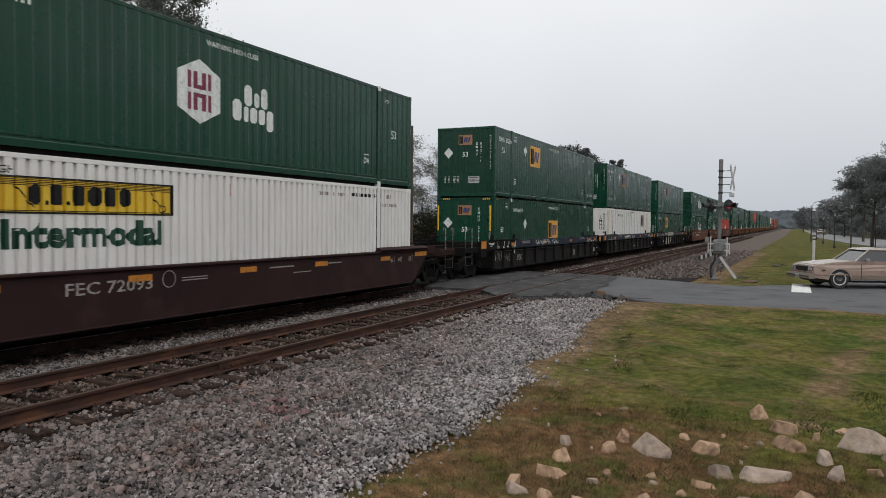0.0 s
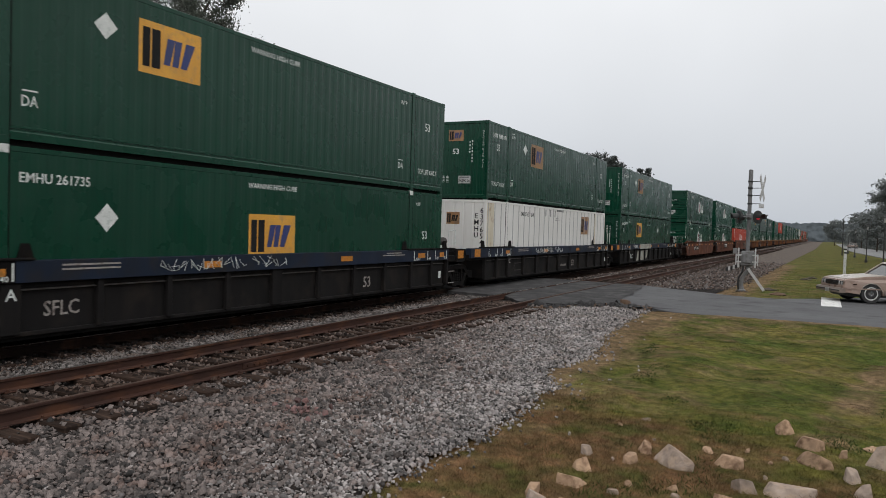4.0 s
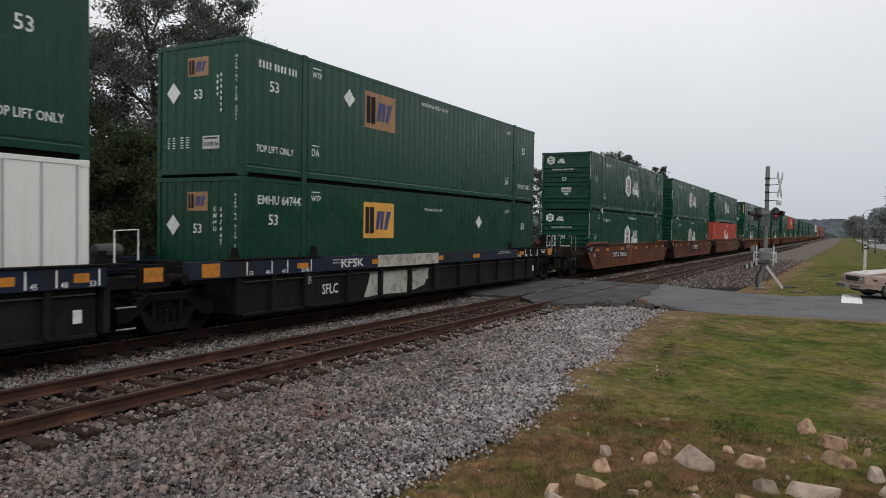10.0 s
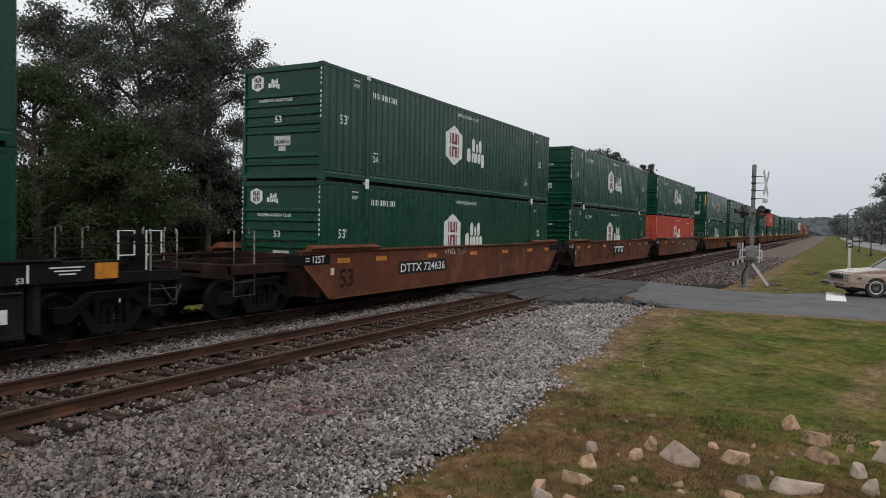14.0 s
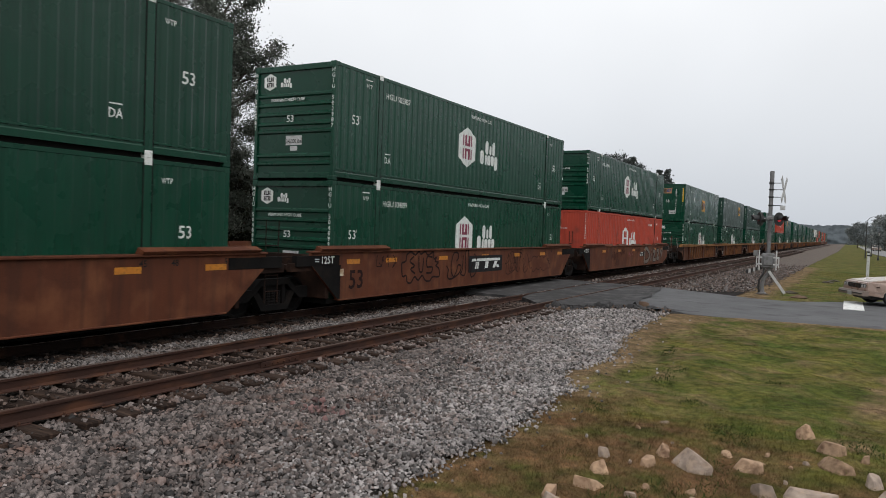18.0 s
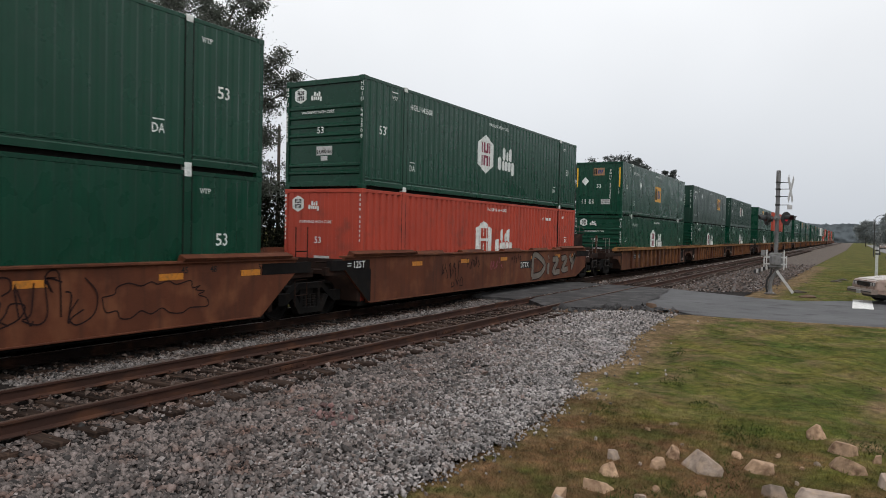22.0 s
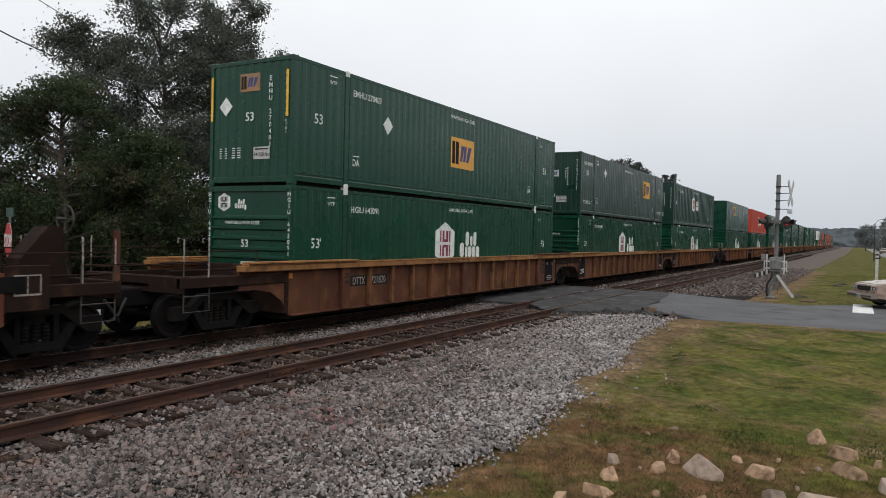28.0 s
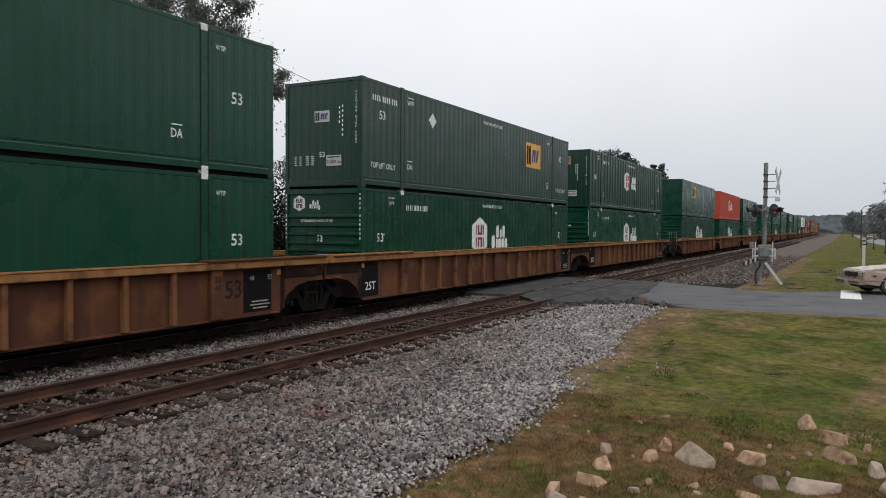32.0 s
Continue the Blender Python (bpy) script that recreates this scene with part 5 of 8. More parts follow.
def end_works(car, sgn, paint, kind, reach, key):
    """Platform, sill, ladder, hand rails, brake gear and coupler at one end of a unit."""
    y0 = sgn * 8.35

    def span(a, b):
        return (min(a * sgn, b * sgn), max(a * sgn, b * sgn))

    a, b = span(8.3, reach - (.5 if kind == "end" else .05))
    part("end_platform", cached((key, "platform", sgn, kind), lambda: Geo().box(-.55, a, .98, .55, b, 1.08, .02).box(-1.42, a, 1.0, -1.30, b, 1.2, .01).box(1.30, a, 1.0, 1.42, b, 1.2, .01).box(-1.30, (a + b) / 2 - .06, 1.0, 1.30, (a + b) / 2 + .06, 1.1).tube((1.1, a, 1.32), (1.1, b, 1.32), .022, n=6).tube((-1.1, a, 1.32), (-1.1, b, 1.32), .022, n=6), "end_platform", paint), None, car)
    a2, b2 = span(7.6, reach)
    part("centre_sill", cached((key, "sill", sgn, kind), lambda: Geo().box(-.33, a2, .62, .33, b2, .98, .03), "centre_sill", STEELBLACK), None, car)
    a3, b3 = span(8.2, 8.34)
    part("bulkhead", cached((key, "bulk", sgn), lambda: Geo().box(-1.4, a3, .3, 1.4, b3, 1.35, .02), "bulkhead", paint), None, car)
    if kind == "end":
        e = reach - .5
        part("coupler", cached(("coupler", sgn), lambda: Geo().box(-.11, *span(reach - .3, reach)[:1], .72, .11, span(reach - .3, reach)[1], .95, .03).prism([(-.2, sgn * reach), (.2, sgn * reach), (.2, sgn * (reach + .22)), (.05, sgn * (reach + .26)), (-.02, sgn * (reach + .12)), (-.2, sgn * (reach + .18))], 2, .68, .98), "coupler", STEELBLACK), None, car, "knuckle coupler")
        part("air_hose", cached(("hose", sgn), lambda: Geo().path([(.4, sgn * (reach - .1), .8), (.45, sgn * (reach + .1), .5), (.35, sgn * (reach + .25), .36)], .025), "air_hose", RUBBER), None, car)
        ym = sgn * (e - .1)
        part("end_sill", cached((key, "endsill", sgn), lambda: Geo().box(-1.4, *span(e - .12, e)[:1], .9, 1.4, span(e - .12, e)[1], 1.22, .015), "end_sill", paint), None, car)
        for s in (-1, 1):
            x = s * 1.38
            for d in (0, .6):
                part("grab_rail", cached((key, "grab", sgn, s, d), lambda: handrail([(x, ym - sgn * d, 1.2), (x, ym - sgn * d, 1.93), (x - s * .1, ym - sgn * (d - .06), 1.95), (x - s * .1, ym - sgn * (d - .06), 1.86)], .013), "grab_rail", OLDMARK), None, car, "pale upright hand rail")
            part("side_rod", cached((key, "rod", sgn, s), lambda: handrail([(x, ym + sgn * .55, 1.50), (x, ym - sgn * .6, 1.50)], .012).path([(x, ym, 1.7), (x, ym - sgn * 1.9, 1.7)], .012, 6).path([(x, ym - sgn * 1.9, 1.7), (x, ym - sgn * 1.9, 1.2)], .012, 6), "side_rod", ENDBROWN), None, car, "long dark steel hand rod")
            part("step_iron", cached((key, "rung", sgn, s), lambda: handrail([(x, ym, 1.5), (x, ym, .55), (x, ym - sgn * .62, .55), (x, ym - sgn * .62, 1.5)], .014).path([(x, ym, .85), (x, ym - sgn * .62, .85)], .012, 5), "step_iron", RAILGREY), None, car, "bent step iron")
        if sgn > 0 and key.startswith("brown"):
            part("brake_stand", cached((key, "stand"), lambda: Geo().prism([(9.75, 1.13), (10.6, 1.13), (10.55, 1.55), (10.5, 2.12), (10.25, 2.12), (9.8, 1.6)], 0, .45, .85), "brake_stand", paint), None, car, "hand brake gear box")
            part("brake_wheel", cached((key, "bwheel"), lambda: Geo().path([(.65 + .24 * math.cos(a), 10.66, 2.25 + .24 * math.sin(a)) for a in np.linspace(0, 6.2832, 17)], .016, 5).box(.635, 10.65, 2.02, .665, 10.67, 2.48).box(.42, 10.65, 2.235, .88, 10.67, 2.265).tube((.65, 10.5, 2.25), (.65, 10.67, 2.25), .03, n=8), "brake_wheel", RAILGREY), None, car, "steel hand brake wheel")
            part("end_gusset", cached((key, "gusset"), lambda: Geo().box(1.36, 9.2, .82, 1.44, 9.92, 1.52, .012), "end_gusset", paint), None, car, "brown stencil plate at the car's end")
            part("stencil", cached((key, "stencil"), lambda: Geo().box(1.441, 9.36, 1.06, 1.444, 9.78, 1.09).box(1.441, 9.36, 1.36, 1.444, 9.78, 1.38).box(1.441, 9.36, 1.09, 1.444, 9.38, 1.36).box(1.441, 9.76, 1.09, 1.444, 9.78, 1.36).box(1.441, 9.56, 1.09, 1.444, 9.575, 1.36), "stencil", OLDMARK), None, car, "pale stencil frame")
            part("corner_post", cached((key, "post"), lambda: Geo().box(1.30, 11.1, .9, 1.38, 11.2, 2.07, .01), "corner_post", RIBBED), None, car, "rusty upright post")
    else:
        x = 1.36
        if sgn > 0 and key != "blue":
            part("ladder", cached((key, "ladder"), lambda: Geo().tube((x, 9.1, .35), (x, 9.1, 2.15), .012).tube((x, 9.5, .35), (x, 9.5, 2.15), .012).path([(x, 9.1, .6), (x, 9.5, .6)], .014).path([(x, 9.1, .95), (x, 9.5, .95)], .014).path([(x, 9.1, 1.3), (x, 9.5, 1.3)], .014).path([(x, 9.1, 1.6), (x, 9.5, 1.6)], .014), "ladder", ENDBROWN), None, car, "rusty steel end ladder")


def well_floor(car, key):
    part("well_floor", cached((key, "floor"), lambda: Geo().box(-1.3, -8.2, .17, 1.3, 8.2, .285), "well_floor", DARKGAP), None, car)


def blue_unit(left, right, patch=False, near=True):
    """Dark grey well car with a navy top chord and outside posts."""
    car = thing("well_car", "dark grey double-stack well car with a navy blue top chord", "railcar", group="well cars of the train")
    well_floor(car, "blue")
    for s in (1, -1):
        part("top_chord", cached(("blue", "chord", s), lambda: sidebox(Geo(), s, 1.28, -6.0, 1.08, 1.49, 6.0, 1.42, .006), "top_chord", NAVY), None, car)
        for e, kind in ((-1, left), (1, right)):
            tip = 9.75 if kind == "end" else (9.62 if e < 0 else 8.27)
            lo, hi = sorted((e * 6.002, e * tip))
            part("chord_end", cached(("blue", "chord end", s, e, kind), lambda: sidebox(Geo(), s, 1.28, lo, 1.08, 1.49, hi, 1.42, .006), "chord_end", STEELBLACK if kind == "end" else NAVY), None, car, "black end of the top chord" if kind == "end" else "")
        part("side_sheet", cached(("blue", "sheet", s), lambda: sidebox(Geo(), s, 1.31, -8.15, .27, 1.35, 8.15, 1.08), "side_sheet", GREYSIDE), None, car)
        part("bottom_chord", cached(("blue", "bottom", s), lambda: sidebox(Geo(), s, 1.26, -8.15, .24, 1.40, 8.15, .31, .01), "bottom_chord", GREYSIDE), None, car)
        part("side_ledge", cached(("blue", "ledge", s), lambda: sidebox(Geo(), s, 1.35, -8.1, .955, 1.41, 8.1, .975), "side_ledge", RAILGREY), None, car, "pale ledge under the chord")
        pm = cached(("blue", "post", s), lambda: sidebox(Geo(), s, 1.35, -.06, .29, 1.455, .06, 1.08, .012), "side_post", GREYSIDE)
        wide = cached(("blue", "wide post", s), lambda: sidebox(Geo(), s, 1.35, -.16, .28, 1.455, .16, 1.08, .012), "side_post", GREYSIDE)
        for y in (-8.3, -7.25, -6.05, -4.5, -3.02, -1.51, 0.0, 1.54, 3.05, 4.53, 6.0, 7.26, 8.3):
            part("side_post", wide if y in (-6.05, 0.0) else pm, None, car, at=(0, y, 0))
        for y in (-8.3, -5.75, 5.75, 8.3):
            part("corner_guide", cached(("blue", "guide", s), lambda: Geo().prism([(-.14, 1.42), (.14, 1.42), (.06, 1.68), (-.06, 1.68)], 0, s * 1.31 - .03, s * 1.31 + .03), "corner_guide", STEELBLACK), None, car, at=(0, y, 0))
        for a in (-1, 1):
            part("walkway_edge", cached(("blue", "edge", s, a), lambda: sidebox(Geo(), s, 1.34, min(a * 5.7, a * 8.7), 1.425, 1.52, max(a * 5.7, a * 8.7), 1.46, .008), "walkway_edge", STEELBLACK), None, car)
    end_works(car, -1, STEELBLACK, left, 11.7 if left == "end" else 9.7, "blue")
    end_works(car, 1, STEELBLACK, right, 11.7 if right == "end" else 9.7, "blue")
    if near:
        for y, w, h in ((-9.10, .46 if left == "art" else 0, .27), (-6.35, .38, .12), (-2.0, .45, .13), (2.6, .5, .13), (6.5, .42, .14), (7.8 if right == "art" else 9.5, .27 if right == "art" else .44, .15 if right == "art" else .27)):
            if w:
                part("reflector", cached(("refl", w, h), lambda: Geo().box(1.488, -w / 2, 1.25 - h / 2, 1.496, w / 2, 1.25 + h / 2), "reflector", REFLECT), None, car, "amber reflector plate", at=(0, y, 0))
        for sg, kind in ((1, left), (-1, right)):
            marks = []
            for y in (-8.12, -7.37, -6.87, -6.05):
                marks += rect(.035, .28, sg * y, 1.25)
            side_marks(car, marks, 1.4945, MARK, "length_ticks", "white loading ticks")
            words = []
            for tx, y in zip(("53", "48", "45", "20/40"), (-8.0, -7.5, -7.0, -6.26)):
                words += moved(text_polys(tx, .09)[0], sg * y, 1.15)
            if kind == "end":
                words += [q for k in range(3) for q in rect(.62 - .16 * k, .022, sg * -8.78, 1.33 - k * .055)]
            side_marks(car, words, 1.4945, MARK, "length_figures", "white figures 53 48 45 20/40")
        if right == "art":
            plate = part("end_plate", Geo().box(1.36, 8.92, .98, 1.46, 9.50, 1.42, .01), STEELBLACK, car, "black upright end plate")
            part("reflector", Geo().box(1.459, 9.02, 1.10, 1.467, 9.43, 1.36), REFLECT, car, "amber reflector plate")
            part("grab_hoop", Geo().path([(1.36, 8.5, 1.42), (1.36, 8.5, 2.02), (1.36, 8.98, 2.04), (1.36, 8.98, 1.5)], .016, 6), MARK, car, "pale bent hand rail")
            part("hand_tank", Geo().lathe([(.03, 8.34), (.11, 8.37), (.13, 8.45), (.13, 8.82), (.11, 8.88), (.03, 8.9)], (1.0, 0, 1.66), 1, 12), RAILGREY, car, "small grey air tank")
            for z in (.30, .68, 1.08):
                part("step_rung", Geo().tube((1.38, 8.52, z), (1.38, 8.92, z), .015, n=6), OLDMARK, car, "worn bright step rung")
        else:
            for y0 in (9.95, 10.55):
                part("grab_hoop", Geo().path([(1.2, y0, 1.2), (1.2, y0, 1.92), (1.2, y0 + .34, 1.92), (1.2, y0 + .34, 1.48), (1.2, y0 + .02, 1.48)], .016, 6), MARK, car, "pale bent hand rail")
            part("valve_stand", Geo().prism([(10.2, 1.13), (10.62, 1.13), (10.6, 1.75), (10.48, 1.95), (10.3, 1.95), (10.22, 1.7)], 0, .8, 1.12).box(.75, 10.25, 1.4, 1.18, 10.4, 1.62, .02).tube((.7, 10.3, 1.8), (1.25, 10.3, 1.8), .07, n=8), STEELBLACK, car, "black brake valve stand")
        side_marks(car, [q for k in range(2) for q in rect(1.1, .03, -4.7, 1.34 - k * .07)] + rect(.8, .03, 4.9, 1.35) + rect(1.2, .03, 4.9, 1.29), 1.4945, OLDMARK, "notes", "lines of small white notes")
        if not patch:
            side_marks(car, moved(text_polys("53", .28)[0], 2.25 if left != "end" else 3.75, .59, .95), 1.3545, OLDMARK, "length_mark", "faded number 53")
        if left == "art" and not patch:
            side_marks(car, rect(.95, .025, -4.85, .78) + rect(.95, .025, -4.85, .50) + rect(.025, .28, -5.32, .64) + rect(.025, .28, -4.38, .64), 1.3545, RAILGREY, "notice", "faded outline of a notice")
            side_marks(car, moved(text_polys("C", .18)[0], -6.05, .9), 1.4575, OLDMARK, "car_mark", "pale letter C")
        else:
            side_marks(car, moved(text_polys("SFLC", .24)[0], -5.15, .64, .88), 1.3545, MARK if patch else OLDMARK, "car_mark", "white letters SFLC")
        side_marks(car, rect(.16, .22, 7.75, .62), 1.4575, MARK, "tag", "small white tag")
        if left == "end":
            side_marks(car, moved(text_polys("A", .18)[0], -6.05, .9), 1.4575, MARK, "car_mark", "white letter A")
            side_marks(car, rect(.16, .24, -8.05, .7), 1.3545, MARK, "tag", "small white tag")
            part("scrawl", strokes(scribble(71, 5), -7.8, .5, .8, .45, .02, 1.3555), OLDMARK, car, "thin pale graffiti")
            part("scrawl", strokes(scribble(72, 4), -6.9, .5, .6, .4, .016, 1.3555), OLDMARK, car, "thin pale graffiti")
            part("end_plate", Geo().box(1.44, -9.90, .80, 1.50, -9.34, 1.46, .01), STEELBLACK, car, "black upright end plate")
            part("reflector", Geo().box(1.499, -9.86, 1.14, 1.507, -9.38, 1.42), REFLECT, car, "amber reflector plate")
        if patch:
            side_marks(car, moved(text_polys("B", .18)[0], -6.05, .9), 1.4575, OLDMARK, "car_mark", "pale letter B")
        elif left != "end":
            side_marks(car, id_bars(10, .11, .11, .2, .52, 12), 1.3545, OLDMARK, "wordmark", "faded wordmark bars")
        rnd = random.Random(5 if patch else 9)
        if patch:
            d = text_polys("KFSK", .2)
            side_marks(car, moved(d[0], -4.42, 1.25, .95 / d[1]), 1.4955, MARK, "scrawl", "white hand-drawn letters")
            for y in (-3.42, .14):
                part("reflector", cached(("refl", .3, .13), lambda: Geo().box(1.488, -.15, 1.185, 1.4985, .15, 1.315), "reflector", REFLECT), None, car, "amber reflector plate", at=(0, y, 0))
        for y0 in (() if patch else (-3.3, -2.16, -.9)):
            scr = Geo()
            y = y0
            for k in range(5):
                pts = [(1.497, y + rnd.uniform(0, .3), 1.25 + rnd.uniform(-.12, .14)) for _ in range(5)]
                scr.path(pts, .006, 4)
                y += .22
            part("scrawl", scr, MARK, car, "thin white paint-marker scrawl")
        if patch:
            part("paint_patch", Geo().box(1.4895, -3.3, 1.09, 1.4975, -.02, 1.41), PATCHPAINT, car, "off-white painted-over patch")
            lo = Geo()
            for poly in ([(-3.72, .33), (-3.55, .31), (-3.1, .34), (-3.1, .95), (-3.45, .95), (-3.52, .7), (-3.6, .55)], [(-2.94, .34), (-1.59, .31), (-1.59, .95), (-2.94, .95)], [(-1.43, .32), (-.95, .40), (-.62, .46), (-.5, .62), (-.38, .66), (-.42, .8), (-.35, .95), (-1.43, .95)]):
                lo.prism(poly, 0, 1.3505, 1.356)
            part("paint_patch", lo, PATCHPAINT, car, "off-white painted-over patch")
            arcs = Geo()
            for c0 in (-2.9, -2.2, -1.4, -.6):
                arcs.path([(1.499, c0 + .2 * math.cos(a) * q, 1.25 + .12 * math.sin(a) * q) for q in (1, .6) for a in np.linspace(.2, 3.0, 8)], .005, 4)
            part("scrawl", arcs, OLDMARK, car, "faint grey loops of graffiti")
    return car


def ribbon(g, pts, w, x, y0, z0, sx, sz):
    """A smooth painted stroke through points given in a box of width sx and height sz."""
    p = [Vector((0, y0 + u * sx, z0 + v * sz)) for u, v in pts]
    line = []
    for k in range(len(p) - 1):
        a, b, c, d = p[max(0, k - 1)], p[k], p[k + 1], p[min(len(p) - 1, k + 2)]
        for q in range(4):
            t = q / 4
            line.append(.5 * (2 * b + (c - a) * t + (2 * a - 5 * b + 4 * c - d) * t * t + (3 * b - a - 3 * c + d) * t ** 3))
    line.append(p[-1])
    v = []
    for k, q in enumerate(line):
        d = (line[min(k + 1, len(line) - 1)] - line[max(0, k - 1)]).normalized()
        nrm = Vector((0, -d.z, d.y)) * w * .5
        v += [(x, q.y + nrm.y, q.z + nrm.z), (x, q.y - nrm.y, q.z - nrm.z)]
    g.add(v, [(2 * k, 2 * k + 2, 2 * k + 3, 2 * k + 1) for k in range(len(line) - 1)])
    return g


BUBBLE = (((0, .66), (.03, .25), (.12, .26), (.15, .05), (.24, .02), (.33, .20), (.42, .08), (.52, .22), (.60, .06), (.72, .02), (.80, .15), (.98, .15), (.97, .40), (.88, .52), (.95, .62), (.85, .68), (.90, .80), (.82, .75), (.80, .97), (.66, .88), (.58, 1.0), (.48, .92), (.42, 1.0), (.33, .9), (.22, 1.0), (.12, .9), (.10, .72), (0, .66)),
          ((.30, .85), (.20, .70), (.32, .55), (.22, .45), (.34, .30)), ((.42, .85), (.44, .40), (.52, .36), (.54, .80)), ((.78, .80), (.64, .82), (.64, .50), (.78, .48), (.76, .30), (.62, .30)))
BUBBLE2 = (((0, .5), (.06, .35), (.04, .1), (.16, .02), (.40, .2), (.46, .45), (.36, .5), (.32, .3), (.22, .1), (.14, .4), (.20, .9), (.34, .95), (.36, .75), (.30, .65)),
           ((.52, .85), (.50, .3), (.44, .2), (.56, .1), (.62, .3), (.60, .95), (.70, 1.0), (.72, .2)), ((.85, .5), (.78, .2), (.84, .02), (.98, .2), (1.0, .6), (.9, .9)))


def strokes(lines, y0, z0, sx, sz, w, x):
    g = Geo()
    for k, line in enumerate(lines):
        ribbon(g, line, w, x + .0006 * k, y0, z0, sx, sz)
    return g


def scribble(seed, n):
    r = random.Random(seed)
    return [[((k + r.uniform(0, .9)) / n, r.uniform(0, 1)) for _ in range(5)] for k in range(n)]


def smooth_unit(left, right, paint, deep=False, near=True, marks="", key="smooth"):
    """Well car with smooth plate sides that slope in at the ends."""
    car = thing("well_car", ("dark maroon" if deep else "rust brown") + " double-stack well car with smooth plate sides", "railcar", group="well cars of the train")
    well_floor(car, key)
    top = 1.22 if deep else 1.42
    for s in (1, -1):
        part("side_plate", cached((key, "plate", s), lambda: Geo().prism([(-9.0, 1.15), (-7.95, .27)] + ([(8.04, .27), (9.2, .64), (9.2, top)] if key == "brown2" else [(7.95, .27), (9.0, 1.15), (9.0, top)]) + [(-9.0, top)], 0, *((1.40, 1.47) if s > 0 else (-1.47, -1.40))), "side_plate", paint), None, car)
        part("top_flange", cached((key, "flange", s), lambda: sidebox(Geo(), s, 1.30, -9.0, top, 1.53, 9.0, top + .05, .01), "top_flange", paint), None, car)
        part("bottom_flange", cached((key, "bflange", s), lambda: sidebox(Geo(), s, 1.3, -7.9, .24, 1.49, 7.9, .275, .008), "bottom_flange", paint), None, car)
        for e in (-1, 1):
            ys = sorted((e * 8.75, e * 5.82))
            part("guide_flap", cached((key, "flap", s, e), lambda: Geo().prism([(s * 1.36, top + .05), (s * 1.56, top + .05), (s * 1.60, top + .10), (s * 1.42, top + .17)], 1, *ys), "guide_flap", paint), None, car, "raised guide along the top edge")
            yb = sorted((e * 9.5, e * 7.93))
            part("end_frame", cached((key, "frame", s, e), lambda: Geo().prism([(yb[0], 1.12), (yb[1], 1.12), (yb[1], 1.36), (yb[0], 1.36)], 0, *((1.33, 1.478) if s > 0 else (-1.478, -1.33))), "end_frame", STEELBLACK if not deep else paint), None, car)
        if not deep:
            for e, kind in ((-1, left), (1, right)):
                if kind == "art" and e < 0:
                    part("end_bay", cached((key, "bay", s, e), lambda: Geo().prism([(e * 8.95, 1.12), (e * 7.97, .29), (e * 7.87, .29), (e * 7.87, 1.12)], 0, *((1.4702, 1.4722) if s > 0 else (-1.4722, -1.4702))), "end_bay", STEELBLACK), None, car, "soot-black end bay")
        if marks == "red":
            for y in (-4.9, -2.2, .9, 3.6, 6.0):
                part("edge_guard", cached((key, "guard", s), lambda: Geo().prism([(s * 1.31, top + .05), (s * 1.53, top + .05), (s * 1.47, top + .13), (s * 1.37, top + .13)], 1, -.75, .75), "edge_guard", paint), None, car, "red-brown guide angle", at=(0, y, 0))
    end_works(car, -1, ENDBROWN, left, 11.7 if left == "end" else 9.7, key)
    end_works(car, 1, ENDBROWN, right, 11.7 if right == "end" else 9.7, key)
    if not near:
        return car
    X = 1.4745
    zr = top - (.16 if deep else .23)
    for y in (() if marks == "red" else (-7.35,)) + (-5.6, -2.7, .25, 3.0, 6.22 if deep else 5.6) + (() if deep else (7.6,)):
        part("reflector", cached(("srefl", round(zr, 2)), lambda: Geo().box(1.468, -.27, zr - .06, 1.475, .27, zr + .06), "reflector", REFLECT), None, car, "amber reflector strip", at=(0, y, 0))
    rnd = random.Random(len(marks) + 3)
    if deep:
        digits = text_polys("FEC 72093", .21)
        side_marks(car, moved(digits[0], -3.33, .95, 1.82 / digits[1]), X, OLDMARK, "car_number", "worn pale car number")
        side_marks(car, [[(-2.02 + r * math.cos(a), 1.0 + r * math.sin(a)) for r, a in ((.17, a0), (.17, a0 + .4), (.15, a0 + .4), (.15, a0))] for a0 in np.arange(0, 6.28, .39)], X, OLDMARK, "stencil_ring", "round stencil")
        side_marks(car, [q for k in range(2) for q in rect(.7, .02, -1.35, 1.0 - k * .05)] + rect(.9, .03, 1.4, 1.06) + rect(.6, .03, 3.6, 1.06) + rect(.7, .02, 2.2, .9), X, OLDMARK, "notes", "small pale notes")
        side_marks(car, moved(text_polys("53", .13)[0], 7.72, 1.0) + moved(text_polys("48", .13)[0], 7.05, 1.0) + moved(text_polys("45", .13)[0], 6.58, 1.0) + [q for y in (7.87, 7.2, 6.73) for q in rect(.025, .2, y, 1.0)], X, OLDMARK, "length_figures", "pale figures 45 48 53")
        part("reflector", Geo().box(1.468, 8.05, 1.06, 1.484, 8.85, 1.20), REFLECT, car, "amber reflector strip")
        return car
    if marks == "number":
        plate = side_marks(car, rect(2.95, .37, -3.22, .885), X, BLACKMARK, "number_plate", "black patch behind the car number")
        d = text_polys("DTTX 724636", .24)
        side_marks(car, moved(d[0], -3.22, .88, 2.7 / d[1]), X + .004, MARK, "car_number", "white car number")
        side_marks(car, moved(text_polys("A", .17)[0], -1.26, .87), X, BLACKMARK, "car_mark", "dark letter A")
        part("scrawl", strokes(scribble(61, 5), -1.9, 1.18, .8, .24, .022, X + .003), MARK, car, "white spray-paint tag")
